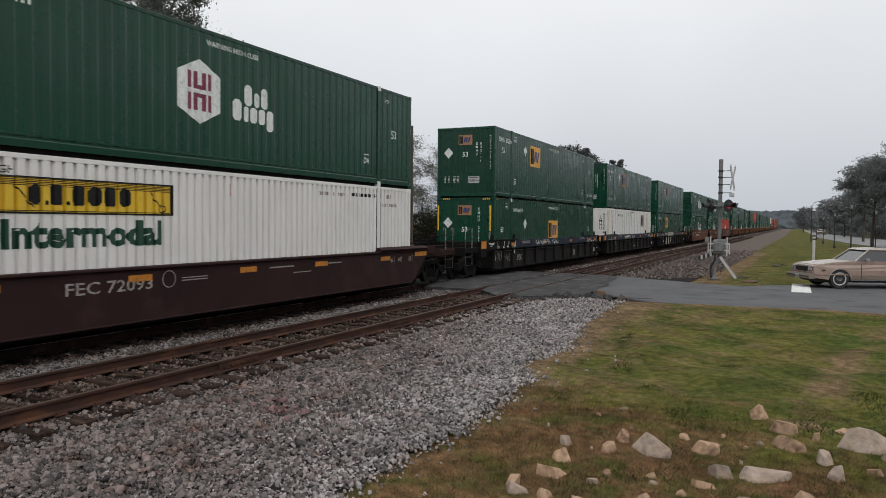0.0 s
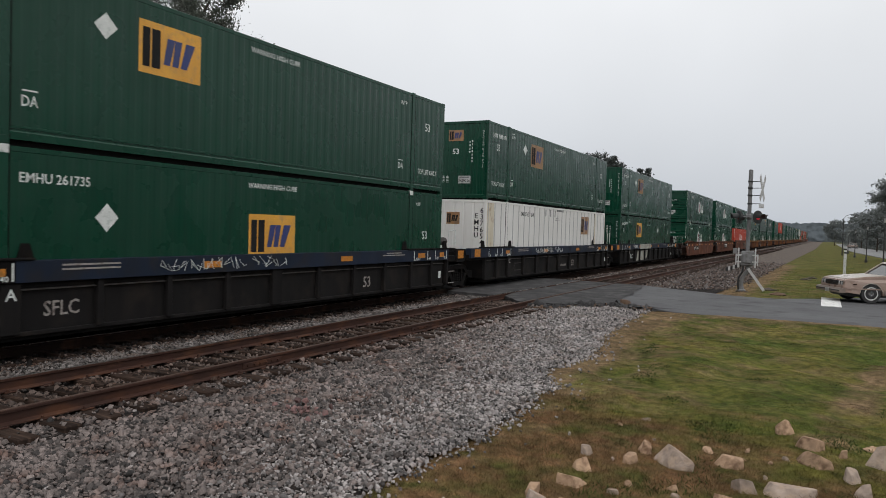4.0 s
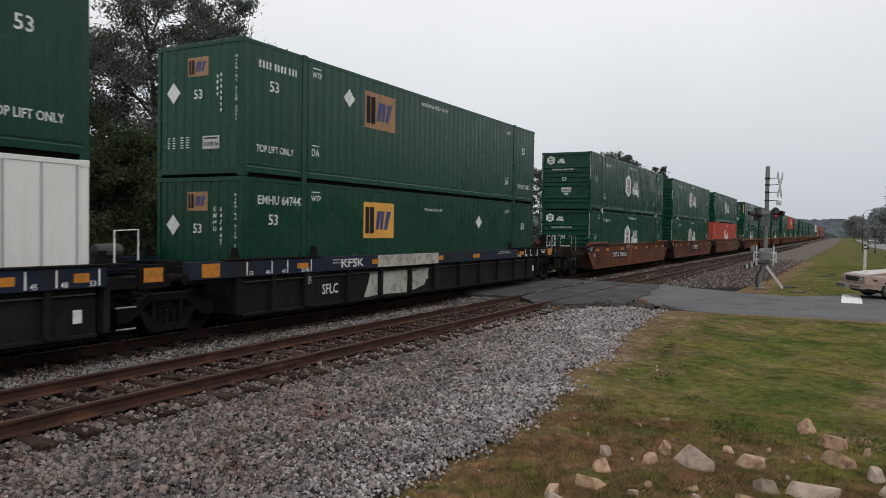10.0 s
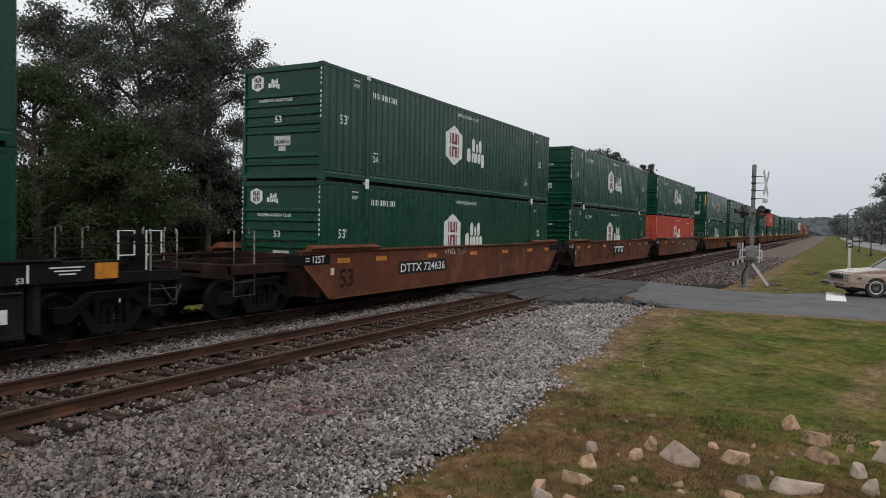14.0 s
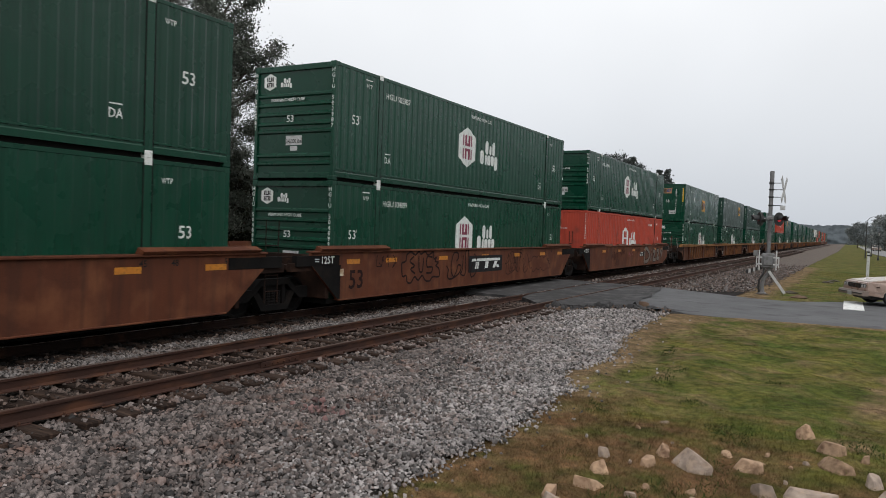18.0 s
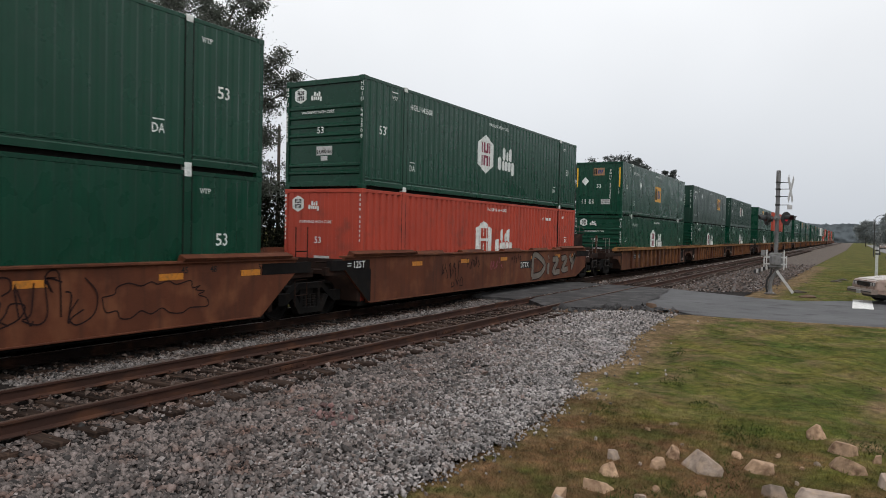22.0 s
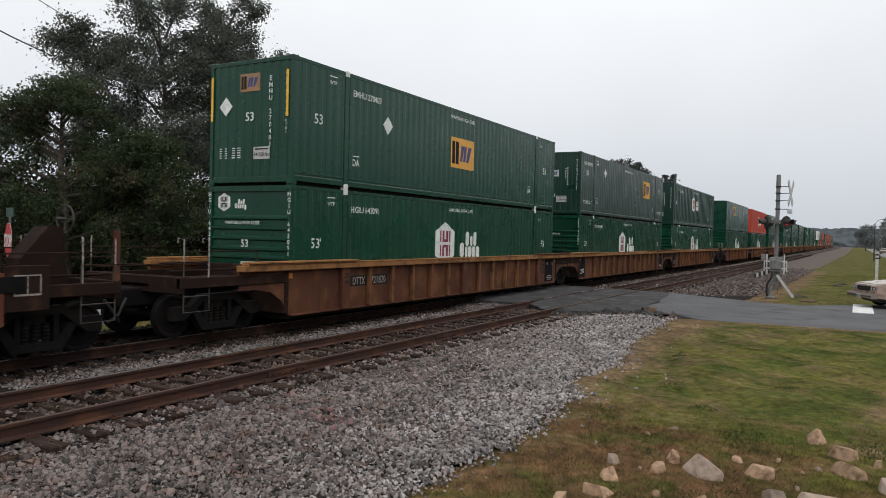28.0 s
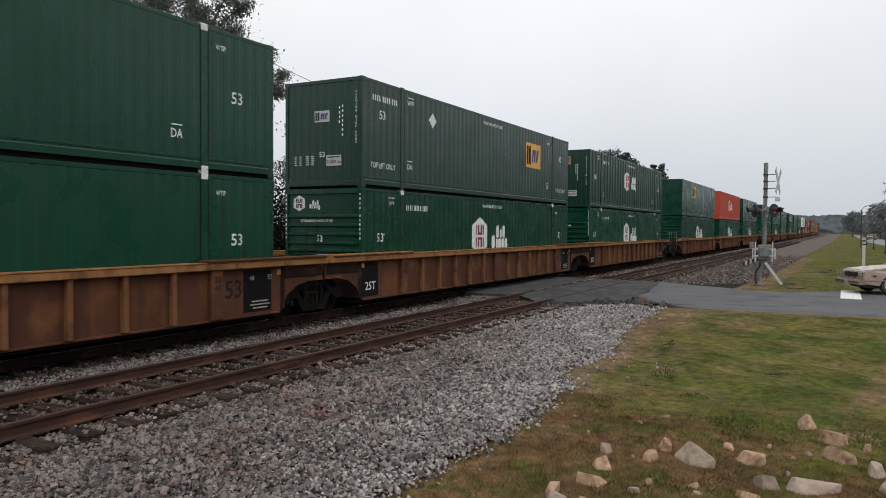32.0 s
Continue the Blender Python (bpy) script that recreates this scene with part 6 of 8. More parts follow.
        part("scrawl", strokes(scribble(62, 5), -1.0, 1.08, .62, .36, .02, X + .006), OLDMARK, car, "white spray-paint tag")
    if marks == "loops":
        part("scrawl", strokes(BUBBLE, -5.1, .50, 2.2, .9, .055, X + .004), GRAFFITI, car, "bulging dark spray-paint outlines")
        part("scrawl", strokes(BUBBLE2, -2.5, .50, 2.1, .88, .05, X + .010), GRAFFITI, car, "bulging dark spray-paint outlines")
        part("scrawl", strokes(BUBBLE[:1], 4.2, .5, 2.3, .62, .024, X + .004), GRAFFITI, car, "faded dark spray-paint outline")
        part("scrawl", strokes(BUBBLE2, 1.9, .48, 2.2, .86, .026, X + .009), GRAFFITI, car, "thin dark spray-paint outlines")
        part("scrawl", strokes(scribble(5, 5), 1.95, .5, 2.0, .8, .028, X + .004), GRAFFITI, car, "thin dark spray-paint scrawl")
        part("scrawl", strokes(scribble(8, 4), -6.35, .95, 1.0, .4, .022, X + .004), GRAFFITI, car, "small dark tag")
        plate = side_marks(car, [[(-.95, .66), (1.65, .66), (1.65, 1.22), (-.95, 1.22)]], X + .001, BLACKMARK, "logo_plate", "black company logo plate")
        g = Geo()
        for p in ([(-.76, 1.03), (1.46, 1.03), (1.44, 1.12), (-.74, 1.12)], [(-.52, .78), (-.28, .78), (-.22, 1.01), (-.46, 1.01)], [(.22, .78), (.46, .78), (.52, 1.01), (.28, 1.01)], [(.86, .78), (1.06, .78), (1.26, 1.01), (1.0, 1.01)], [(1.2, .78), (1.42, .78), (1.34, .88), (1.16, .88)]):
            g.add([(X + .005, a, b) for a, b in p], [(0, 1, 2, 3)])
        part("logo_figure", g, MARK, plate, "white blocks of the logo")
    if marks == "red":
        big = (((.02, .0), (.04, .98), (.16, .9), (.27, .5), (.18, .08), (.02, .0)), ((.34, .05), (.35, .6)), ((.345, .86), (.355, .9)), ((.44, .75), (.56, .72), (.45, .15), (.60, .12)), ((.64, .78), (.76, .76), (.66, .2), (.79, .22)), ((.84, .95), (.89, .6), (.98, 1.0), (.88, .2)))
        part("scrawl", strokes(big, 2.75, .44, 5.1, .82, .29, X + .006), GRAFFITI, car, "dark rim of the large graffiti")
        part("scrawl", strokes(big, 2.75, .44, 5.1, .82, .21, X + .012), PALESPRAY, car, "large pale grey graffiti strokes")
        for q, (y0, z0, w, h, n) in enumerate(((-4.2, .62, 1.2, .6, 6), (-2.6, .9, 1.0, .4, 5), (-.9, .85, 1.1, .42, 5), (.9, 1.0, .9, .32, 5), (-3.6, .4, .8, .3, 3))):
            part("scrawl", strokes(scribble(40 + q, n), y0, z0, w, h, .028, X + .004), GRAFFITI if q != 2 else MAROON, car, "small dark tags")
        side_marks(car, rect(1.0, .28, 2.2, .93), X, BLACKMARK, "number_plate", "black patch behind the car number")
        side_marks(car, moved(text_polys("DTTX", .2)[0], 2.12, .93), X + .004, MARK, "car_number", "white letters DTTX")
    wt = "125T"
    side_marks(car, moved(text_polys(wt, .17)[0], -8.38, 1.25) + rect(.16, .02, -8.8, 1.28) + rect(.16, .02, -8.8, 1.22), 1.4825, MARK, "truck_mark", "white marking 125T")
    if marks == "red":
        return car
    side_marks(car, moved(text_polys("53", .46)[0], -7.22, .74), X, GRAFFITI, "length_mark", "dark number 53")
    for y in (-7.82,):
        part("tag", Geo().box(1.468, y - .07, .85, 1.476, y + .07, 1.02), CREAM, car, "small cream tag")
    side_marks(car, moved(text_polys("45", .12)[0], 5.9, 1.3) + moved(text_polys("48", .12)[0], 6.6, 1.3) + moved(text_polys("53", .12)[0], 7.9, 1.3), X, BLACKMARK, "length_figures", "black figures 45 48 53")
    return car


def ribbed_unit(left, right, near=True, number=True):
    """Orange-brown well car with outside ribs, tan top chord and arched ends."""
    car = thing("well_car", "orange-brown ribbed double-stack well car with a faded tan top edge", "railcar", group="well cars of the train")
    key = "ribbed"
    well_floor(car, key)
    arch = [(-9.7, 1.28), (-9.7, .88), (-9.2, .88), (-8.75, .80), (-8.42, .60), (-8.18, .26)]
    for s in (1, -1):
        part("top_chord", cached((key, "chord", s), lambda: sidebox(Geo(), s, 1.30, -9.7, 1.27, 1.55, 9.7, 1.40, .012), "top_chord", TAN), None, car)
        part("chord_cap", cached((key, "cap", s), lambda: sidebox(Geo(), s, 1.33, -9.6, 1.40, 1.56, 9.6, 1.43, .008), "chord_cap", TAN), None, car, "faded tan top edge")
        part("side_sheet", cached((key, "sheet", s), lambda: Geo().prism(arch + [(-a, b) for a, b in reversed(arch)], 0, *((1.34, 1.38) if s > 0 else (-1.38, -1.34))), "side_sheet", RIBBED), None, car)
        part("bottom_chord", cached((key, "bottom", s), lambda: sidebox(Geo(), s, 1.28, -8.15, .235, 1.42, 8.15, .28, .008), "bottom_chord", RIBBED), None, car)
        rm = cached((key, "rib", s), lambda: sidebox(Geo(), s, 1.38, -.05, .28, 1.50, .05, 1.28, .012), "side_rib", RIBFACE)
        wm = cached((key, "widerib", s), lambda: sidebox(Geo(), s, 1.38, -.15, .27, 1.50, .15, 1.28, .014), "side_rib", RIBBED)
        for k in range(-6, 7):
            part("side_rib", wm if k in (-6, 0, 6) else rm, None, car, at=(0, k * 1.04, 0))
        for e in (-1, 1):
            ys = sorted((e * 5.9, e * 9.6))
            part("end_guide", cached((key, "guide", s, e), lambda: sidebox(Geo(), s, 1.36, ys[0], 1.43, 1.60, ys[1], 1.475, .01), "end_guide", TAN if e < 0 else RIBBED), None, car, "tan guide plate on the end of the top edge")
    end_works(car, -1, ENDBROWN, left, 11.7 if left == "end" else 9.7, key)
    end_works(car, 1, ENDBROWN, right, 11.7 if right == "end" else 9.7, key)
    if not near:
        return car
    X = 1.3825
    if number:
        for word, y, w, pw in (("DTTX", -5.58, .52, .74), ("721820", -4.72, .66, .84)):
            plate = side_marks(car, rect(pw, .27, y, .92), X, BLACKMARK, "number_plate", "dark patch behind the car number")
            d = text_polys(word, .19)
            side_marks(car, moved(d[0], y, .92, w / d[1]), X + .004, OLDMARK, "car_number", "worn pale car number")
    if left == "end":
        tri, w = text_polys("DTTX 721820  A", .085)
        side_marks(car, moved(tri, 1.12, 1.335, 1.15 / w), 1.5525, BLACKMARK, "car_number", "small dark number on the tan chord")
        side_marks(car, [q for k in range(2) for q in rect(1.1, .022, -1.1, 1.36 - k * .05)], 1.5525, RIBBED, "notes", "small dark notes")
    for y in ((-7.85, 7.48) if left != "end" else (7.48,)):
        part("end_panel", Geo().box(1.381, y - .42, .33, 1.3865, y + .42, 1.22), STEELBLACK, car, "black stencil panel")
    if left != "end":
        side_marks(car, moved(text_polys("25T", .21)[0], -7.80, .6), 1.389, MARK, "truck_mark", "white marking 25T")
    side_marks(car, rect(.5, .03, 7.55, .55) + rect(.6, .03, 7.55, .48) + rect(.45, .03, 7.55, .41) + moved(text_polys("48", .1)[0], 7.3, 1.05) + moved(text_polys("53", .1)[0], 7.85, 1.05), 1.389, OLDMARK, "notes", "small pale notes")
    side_marks(car, moved(text_polys("53", .36)[0], 6.78, .85), X, BLACKMARK, "length_mark", "dark number 53")
    side_marks(car, moved(text_polys("20\n40", .12)[0], 6.24, 1.0) + moved(text_polys("20\n40", .12)[0], -6.24, 1.0), 1.5025, BLACKMARK, "length_figures", "dark figures 20 40")
    for y in (-8.3, 8.3):
        part("reflector", Geo().box(1.381, y - .22, 1.08, 1.387, y + .22, 1.2), REFLECT, car, "amber reflector strip")
    return car


BASE_Z, UP_Z = 0.285, 3.185
UNITS = [  # place along the train of the container's front end, car, lower and upper container
    (4.25, "deep", "banner", "hub"),
    (27.55, "blue0", "emp_new", "emp"), (47.15, "blue1", "white", "emp"), (66.80, "blue2", "emp", "emp"),
    (90.50, "brown0", "hub", "hub"), (110.00, "brown1", "hub", "hub"), (129.75, "brown2", "red", "hub"),
    (153.40, "rib0", "hub", "emp_new"), (172.90, "rib1", "hub", "emp_old"), (192.30, "rib2", "hub", "hub_inc"),
]
far_lower = ["hub", "hub", "hub", "hub", "hub", "emp", "hub", "emp", "hub", "hub", "red", "hub", "emp", "red", "hub", "red", "hub", "emp"]
far_upper = ["emp", "red", "emp", "hub", "emp", "emp", "hub", "emp", "emp", "plain_white", "emp", "red", "hub", "red", "emp", "red", "hub", "emp"]
u = 215.8
for i in range(18):
    UNITS.append((u, "rib%d" % (i % 3) if i < 12 else "brown%d" % (i % 3), far_lower[i], far_upper[i]))
    u += 19.55 if i % 3 != 2 else 23.75

for i, (u, kind, low, high) in enumerate(UNITS):
    near = i < 10
    pos = kind[-1]
    left, right = {"0": ("end", "art"), "1": ("art", "art"), "2": ("art", "end")}.get(pos, ("end", "end"))
    if kind == "deep":
        car = smooth_unit("end", "end", DARKBROWN, deep=True, key="deep")
    elif kind.startswith("blue"):
        car = blue_unit(left, right, patch=kind == "blue2")
    elif kind.startswith("brown"):
        car = smooth_unit(left, right, BROWN, near=near, marks={"0": "number", "1": "loops", "2": "red"}[pos] if near else "", key="brown2" if pos == "2" and near else "brown")
    else:
        car = ribbed_unit(left, right, near, left == "end")
    add_truck(car, -9.95 if left == "end" else -9.77, near)
    if right == "end":
        add_truck(car, 9.95, near)
    y = u + L2
    RIDERS.append((car, FAR_C, y, 0.0))
    a = container(low, near, low=True, pale=False, number={1: "EMHU 261735", 3: "EMHU 647447", 5: "HGIU 504899", 7: "HGIU 643091"}.get(i, ""))
    b = container(high, near, pale=i in (2, 3), note=i != 1, number={1: "EMHU 832116", 5: "HGIU 502987", 6: "HGIU 642508", 7: "EMHU 270403"}.get(i, ""))
    RIDERS.append((a, FAR_C, y, BASE_Z))
    RIDERS.append((b, FAR_C, y, UP_Z))

# broken asphalt and dark dirt where the crossing meets the ballast
xy = np.stack([rng.uniform(-8.0, -4.4, 900), np.zeros(900)], 1)
xy[:, 1] = [near_edge(x) - abs(rng.normal(0, .16)) + .05 for x in xy[:, 0]]
stones("broken_asphalt", xy[:450], .055, OLDASPHALT, label="dark crumbled asphalt along the edge of the crossing")
stones("earth_clods", xy[450:], .04, CLAY, label="brown earth clods along the edge of the crossing")

# dark asphalt tongue with a ragged border over the lighter road
g = Geo()
tongue = [(-6.42, 21.35), (-5.6, 21.55), (-4.9, 21.50), (-4.25, 21.42), (-3.8, 21.47), (-4.4, 21.72), (-5.1, 21.80), (-5.55, 22.2), (-5.62, 22.9), (-5.85, 24.2), (-5.8, 25.4), (-6.1, 26.6), (-6.15, 28.2), (-6.42, 29.6)]
fine_line = []
for (xa, ya), (xb, yb) in zip(tongue, tongue[1:]):
    for k in range(6):
        x, y = xa + (xb - xa) * k / 6, ya + (yb - ya) * k / 6
        fine_line.append((x + .05 * noise.noise((x * 5, y * 5, 1)), y + .05 * noise.noise((x * 5, y * 5, 6))))
fine_line.append(tongue[-1])
for (xa, ya), (xb, yb) in zip(fine_line, fine_line[1:]):
    za, zb = road_level(xa) + .026, road_level(xb) + .026
    g.add([(-6.41, ya, road_level(-6.41) + .026), (xa, ya, za), (xb, yb, zb), (-6.41, yb, road_level(-6.41) + .026)], [(0, 1, 2, 3)])
solid("asphalt_patch", g, OLDASPHALT, "ragged dark asphalt patch beside the rails", "road", "structure")

# ragged dark cracks and a broken lip where the road meets the crossing
rd = random.Random(2)
for x0, x1, y0, w in ((-5.6, -3.6, 21.62, .045), (-6.1, -5.3, 22.9, .02), (-5.9, -5.6, 25.0, .018), (-6.3, -6.2, 27.0, .02)):
    pts, v, f = [], [], []
    n = 14
    for k in range(n + 1):
        x = x0 + (x1 - x0) * k / n
        y = y0 + rd.uniform(-.09, .09) + .25 * math.sin(k * .5)
        z = road_level(x) + .012 * noise.noise((x * .7, y * .7, 4)) + .031
        ww = w * rd.uniform(.4, 1.3) * (1 if 0 < k < n else .1)
        v += [(x, y - ww, z), (x, y + ww, z)]
    f = [(2 * k, 2 * k + 2, 2 * k + 3, 2 * k + 1) for k in range(n)]
    g = Geo()
    g.add(v, f)
    solid("road_crack", g, DARKGAP, "ragged black crack in the asphalt", "road marking", "structure")


# ---- stones in the bank ----
ROCKS = [0]


def rock(x, y, w, h, material):
    """A broken field stone: a rough convex lump with flat faces, sunk in the turf."""
    ROCKS[0] += 1
    r = random.Random(ROCKS[0] * 13)
    bm = bmesh.new()
    n = r.randrange(5, 8)
    h = h * .92
    w = w * 1.08
    sx, sy, shift = r.uniform(-.35, .35), r.uniform(-.5, .1), r.uniform(-.15, .15)
    for k in range(n):
        a = (k + r.uniform(-.3, .3)) * 6.283 / n
        q = r.uniform(.8, 1.15)
        x_, y_ = w * .5 * q * math.cos(a), w * .36 * q * math.sin(a)
        bm.verts.new((x_, y_, -h * .5))
        bm.verts.new((x_ * 1.05, y_ * 1.05, h * r.uniform(.0, .35)))
        t_ = r.uniform(.5, .96)
        bm.verts.new((x_ * t_ + w * shift, y_ * t_, h * (1.0 + sx * math.cos(a) + sy * math.sin(a) + r.uniform(-.08, .08))))
    hull = bmesh.ops.convex_hull(bm, input=bm.verts)
    bmesh.ops.delete(bm, geom=[v for v in bm.verts if not v.link_faces], context="VERTS")
    bmesh.ops.bevel(bm, geom=list(bm.edges), offset=min(w, h) * .04, segments=1, affect="EDGES")
    m = bpy.data.meshes.new("rock")
    bm.to_mesh(m)
    bm.free()
    m.materials.append(material)
    ob = new("rock", m)
    ob.location, ob.rotation_euler = (x, y + w * .1, ground_z(x, y) - .02 - h * .10), (r.uniform(-.15, .15), r.uniform(-.15, .15), r.uniform(0, 6.28) if w < .3 else r.uniform(-.5, .5))
    return tagged(ob, "pale tan broken field stone in the grass" if material is ROCK else "grey broken quarry stone in the grass", "rock", "stones in the grass bank")


rock(-2.16, 7.54, 0.19, 0.12, GREYROCK)
rock(-2.05, 7.01, 0.24, 0.14, ROCK)
rock(-2.03, 6.56, 0.35, 0.11, ROCK)
rock(-2.24, 6.09, 0.17, 0.11, ROCK)
rock(-2.15, 5.98, 0.21, 0.10, GREYROCK)
rock(-1.91, 6.01, 0.24, 0.08, ROCK)
rock(-1.69, 7.50, 0.20, 0.12, ROCK)
rock(-1.63, 7.87, 0.17, 0.15, ROCK)
rock(-1.29, 7.65, 0.38, 0.19, GREYROCK)
rock(-0.79, 7.98, 0.29, 0.15, ROCK)
rock(-0.58, 7.35, 0.25, 0.12, GREYROCK)
rock(-0.23, 7.41, 0.43, 0.12, GREYROCK)
rock(-0.71, 6.97, 0.23, 0.07, ROCK)
rock(-0.32, 9.67, 0.25, 0.17, ROCK)
rock(-0.06, 9.09, 0.34, 0.16, ROCK)
rock(-0.02, 8.46, 0.38, 0.14, ROCK)
rock(0.26, 8.92, 0.14, 0.11, ROCK)
rock(0.71, 8.80, 0.47, 0.22, GREYROCK)
rock(0.33, 8.11, 0.20, 0.14, GREYROCK)
rock(0.40, 7.68, 0.18, 0.13, GREYROCK)
rock(0.77, 8.04, 0.14, 0.08, ROCK)
rock(-1.62, 6.57, 0.15, 0.07, GREYROCK)
rock(-1.55, 6.84, 0.09, 0.06, ROCK)
rock(-1.16, 6.98, 0.14, 0.07, ROCK)
rock(-1.04, 8.34, 0.15, 0.07, ROCK)
rock(-0.66, 8.59, 0.07, 0.06, ROCK)
rock(0.58, 9.49, 0.24, 0.06, ROCK)
rock(-0.84, 6.59, 0.10, 0.07, ROCK)
rock(-1.86, 7.46, 0.07, 0.06, GREYROCK)
rock(0.96, 8.58, 0.26, 0.15, GREYROCK)
rock(1.21, 9.24, 0.37, 0.19, ROCK)
rock(-1.12, 6.25, 0.16, 0.08, ROCK)
rock(-0.31, 6.52, 0.22, 0.10, GREYROCK)
rock(-1.54, 5.89, 0.20, 0.09, ROCK)
rock(0.14, 6.75, 0.28, 0.13, ROCK)
rd = random.Random(12)
for k in range(16):
    rock(rd.uniform(-2.2, 1.0), rd.uniform(6.1, 9.4), rd.uniform(.06, .13), rd.uniform(.04, .07), rd.choice((ROCK, GREYROCK)))


# ---- grass ----
def blades(name, n, x0, x1, y0, y1, h, w, material, label, keep):
    xy = np.stack([rng.uniform(x0, x1, n), rng.uniform(y0, y1, n)], 1)
    xy = xy[[keep(a, b) for a, b in xy]]
    n = len(xy)
    z = np.array([ground_z(a, b) for a, b in xy]) - .004
    hh = h * rng.uniform(.5, 1.35, n)
    a = rng.uniform(0, 6.283, n)
    lean = rng.uniform(.3, 1.5, n) * hh
    la = rng.uniform(0, 6.283, n)
    p0 = np.stack([xy[:, 0] + np.cos(a) * w, xy[:, 1] + np.sin(a) * w, z], 1)
    p1 = np.stack([xy[:, 0] - np.cos(a) * w, xy[:, 1] - np.sin(a) * w, z], 1)
    p2 = np.stack([xy[:, 0] + np.cos(la) * lean, xy[:, 1] + np.sin(la) * lean, z + hh], 1)
    v = np.stack([p0, p1, p2], 1).reshape(-1, 3)
    f = np.arange(3 * n).reshape(-1, 3)
    m = soup(name, v, f, material)
    zones(m, np.repeat(xy, 3, axis=0))
    return tagged(new(name, m), label, "grass", kind="stuff")


def turf(x, y):
    return x > edge_x(y) - .25 * abs(noise.noise((x * 2, y * 2, 1))) and x < .14 * y + 1.2 and not (near_edge(x) + .02 < y < far_edge(x) - .02)


blades("lawn_grass", 210000, -4.8, 4.2, 4.6, 21.6, .020, .0035, BLADE, "short mown green grass with straw-coloured patches", lambda x, y: turf(x, y) and rng.random() > brown(x, y) * .7 + straw(x, y) * .35)
blades("unmown_grass", 150000, -3.9, 3.0, 4.6, 10.6, .034, .0032, BLADE, "brown unmown grass round the stones", lambda x, y: turf(x, y) and rng.random() < brown(x, y))
blades("tall_grass", 50000, -3.4, 2.4, 4.6, 10.0, .065, .0032, BLADE, "taller tufts of brown grass between the stones", lambda x, y: turf(x, y) and x > edge_x(y) + .3 and rng.random() < .8 * brown(x, y) * step(-.2, .25, noise.noise((x * 2.2, y * 2.2, 31))))
blades("weed_clumps", 60000, -3.2, 3.0, 5.0, 16.0, .038, .007, WEED, "low dark green weeds in patches of the lawn", lambda x, y: turf(x, y) and x > edge_x(y) + .5 and rng.random() < .8 * step(.30, .55, noise.noise((x * 1.4, y * 1.1, 44)) + .12 * step(13, 9, y)))
blades("verge_grass", 60000, -6.0, 12.0, 29.0, 62.0, .045, .006, BLADE, "mown grass strip past the road", lambda x, y: y > far_edge(x) + .02 and x > edge_x(y) - .1)


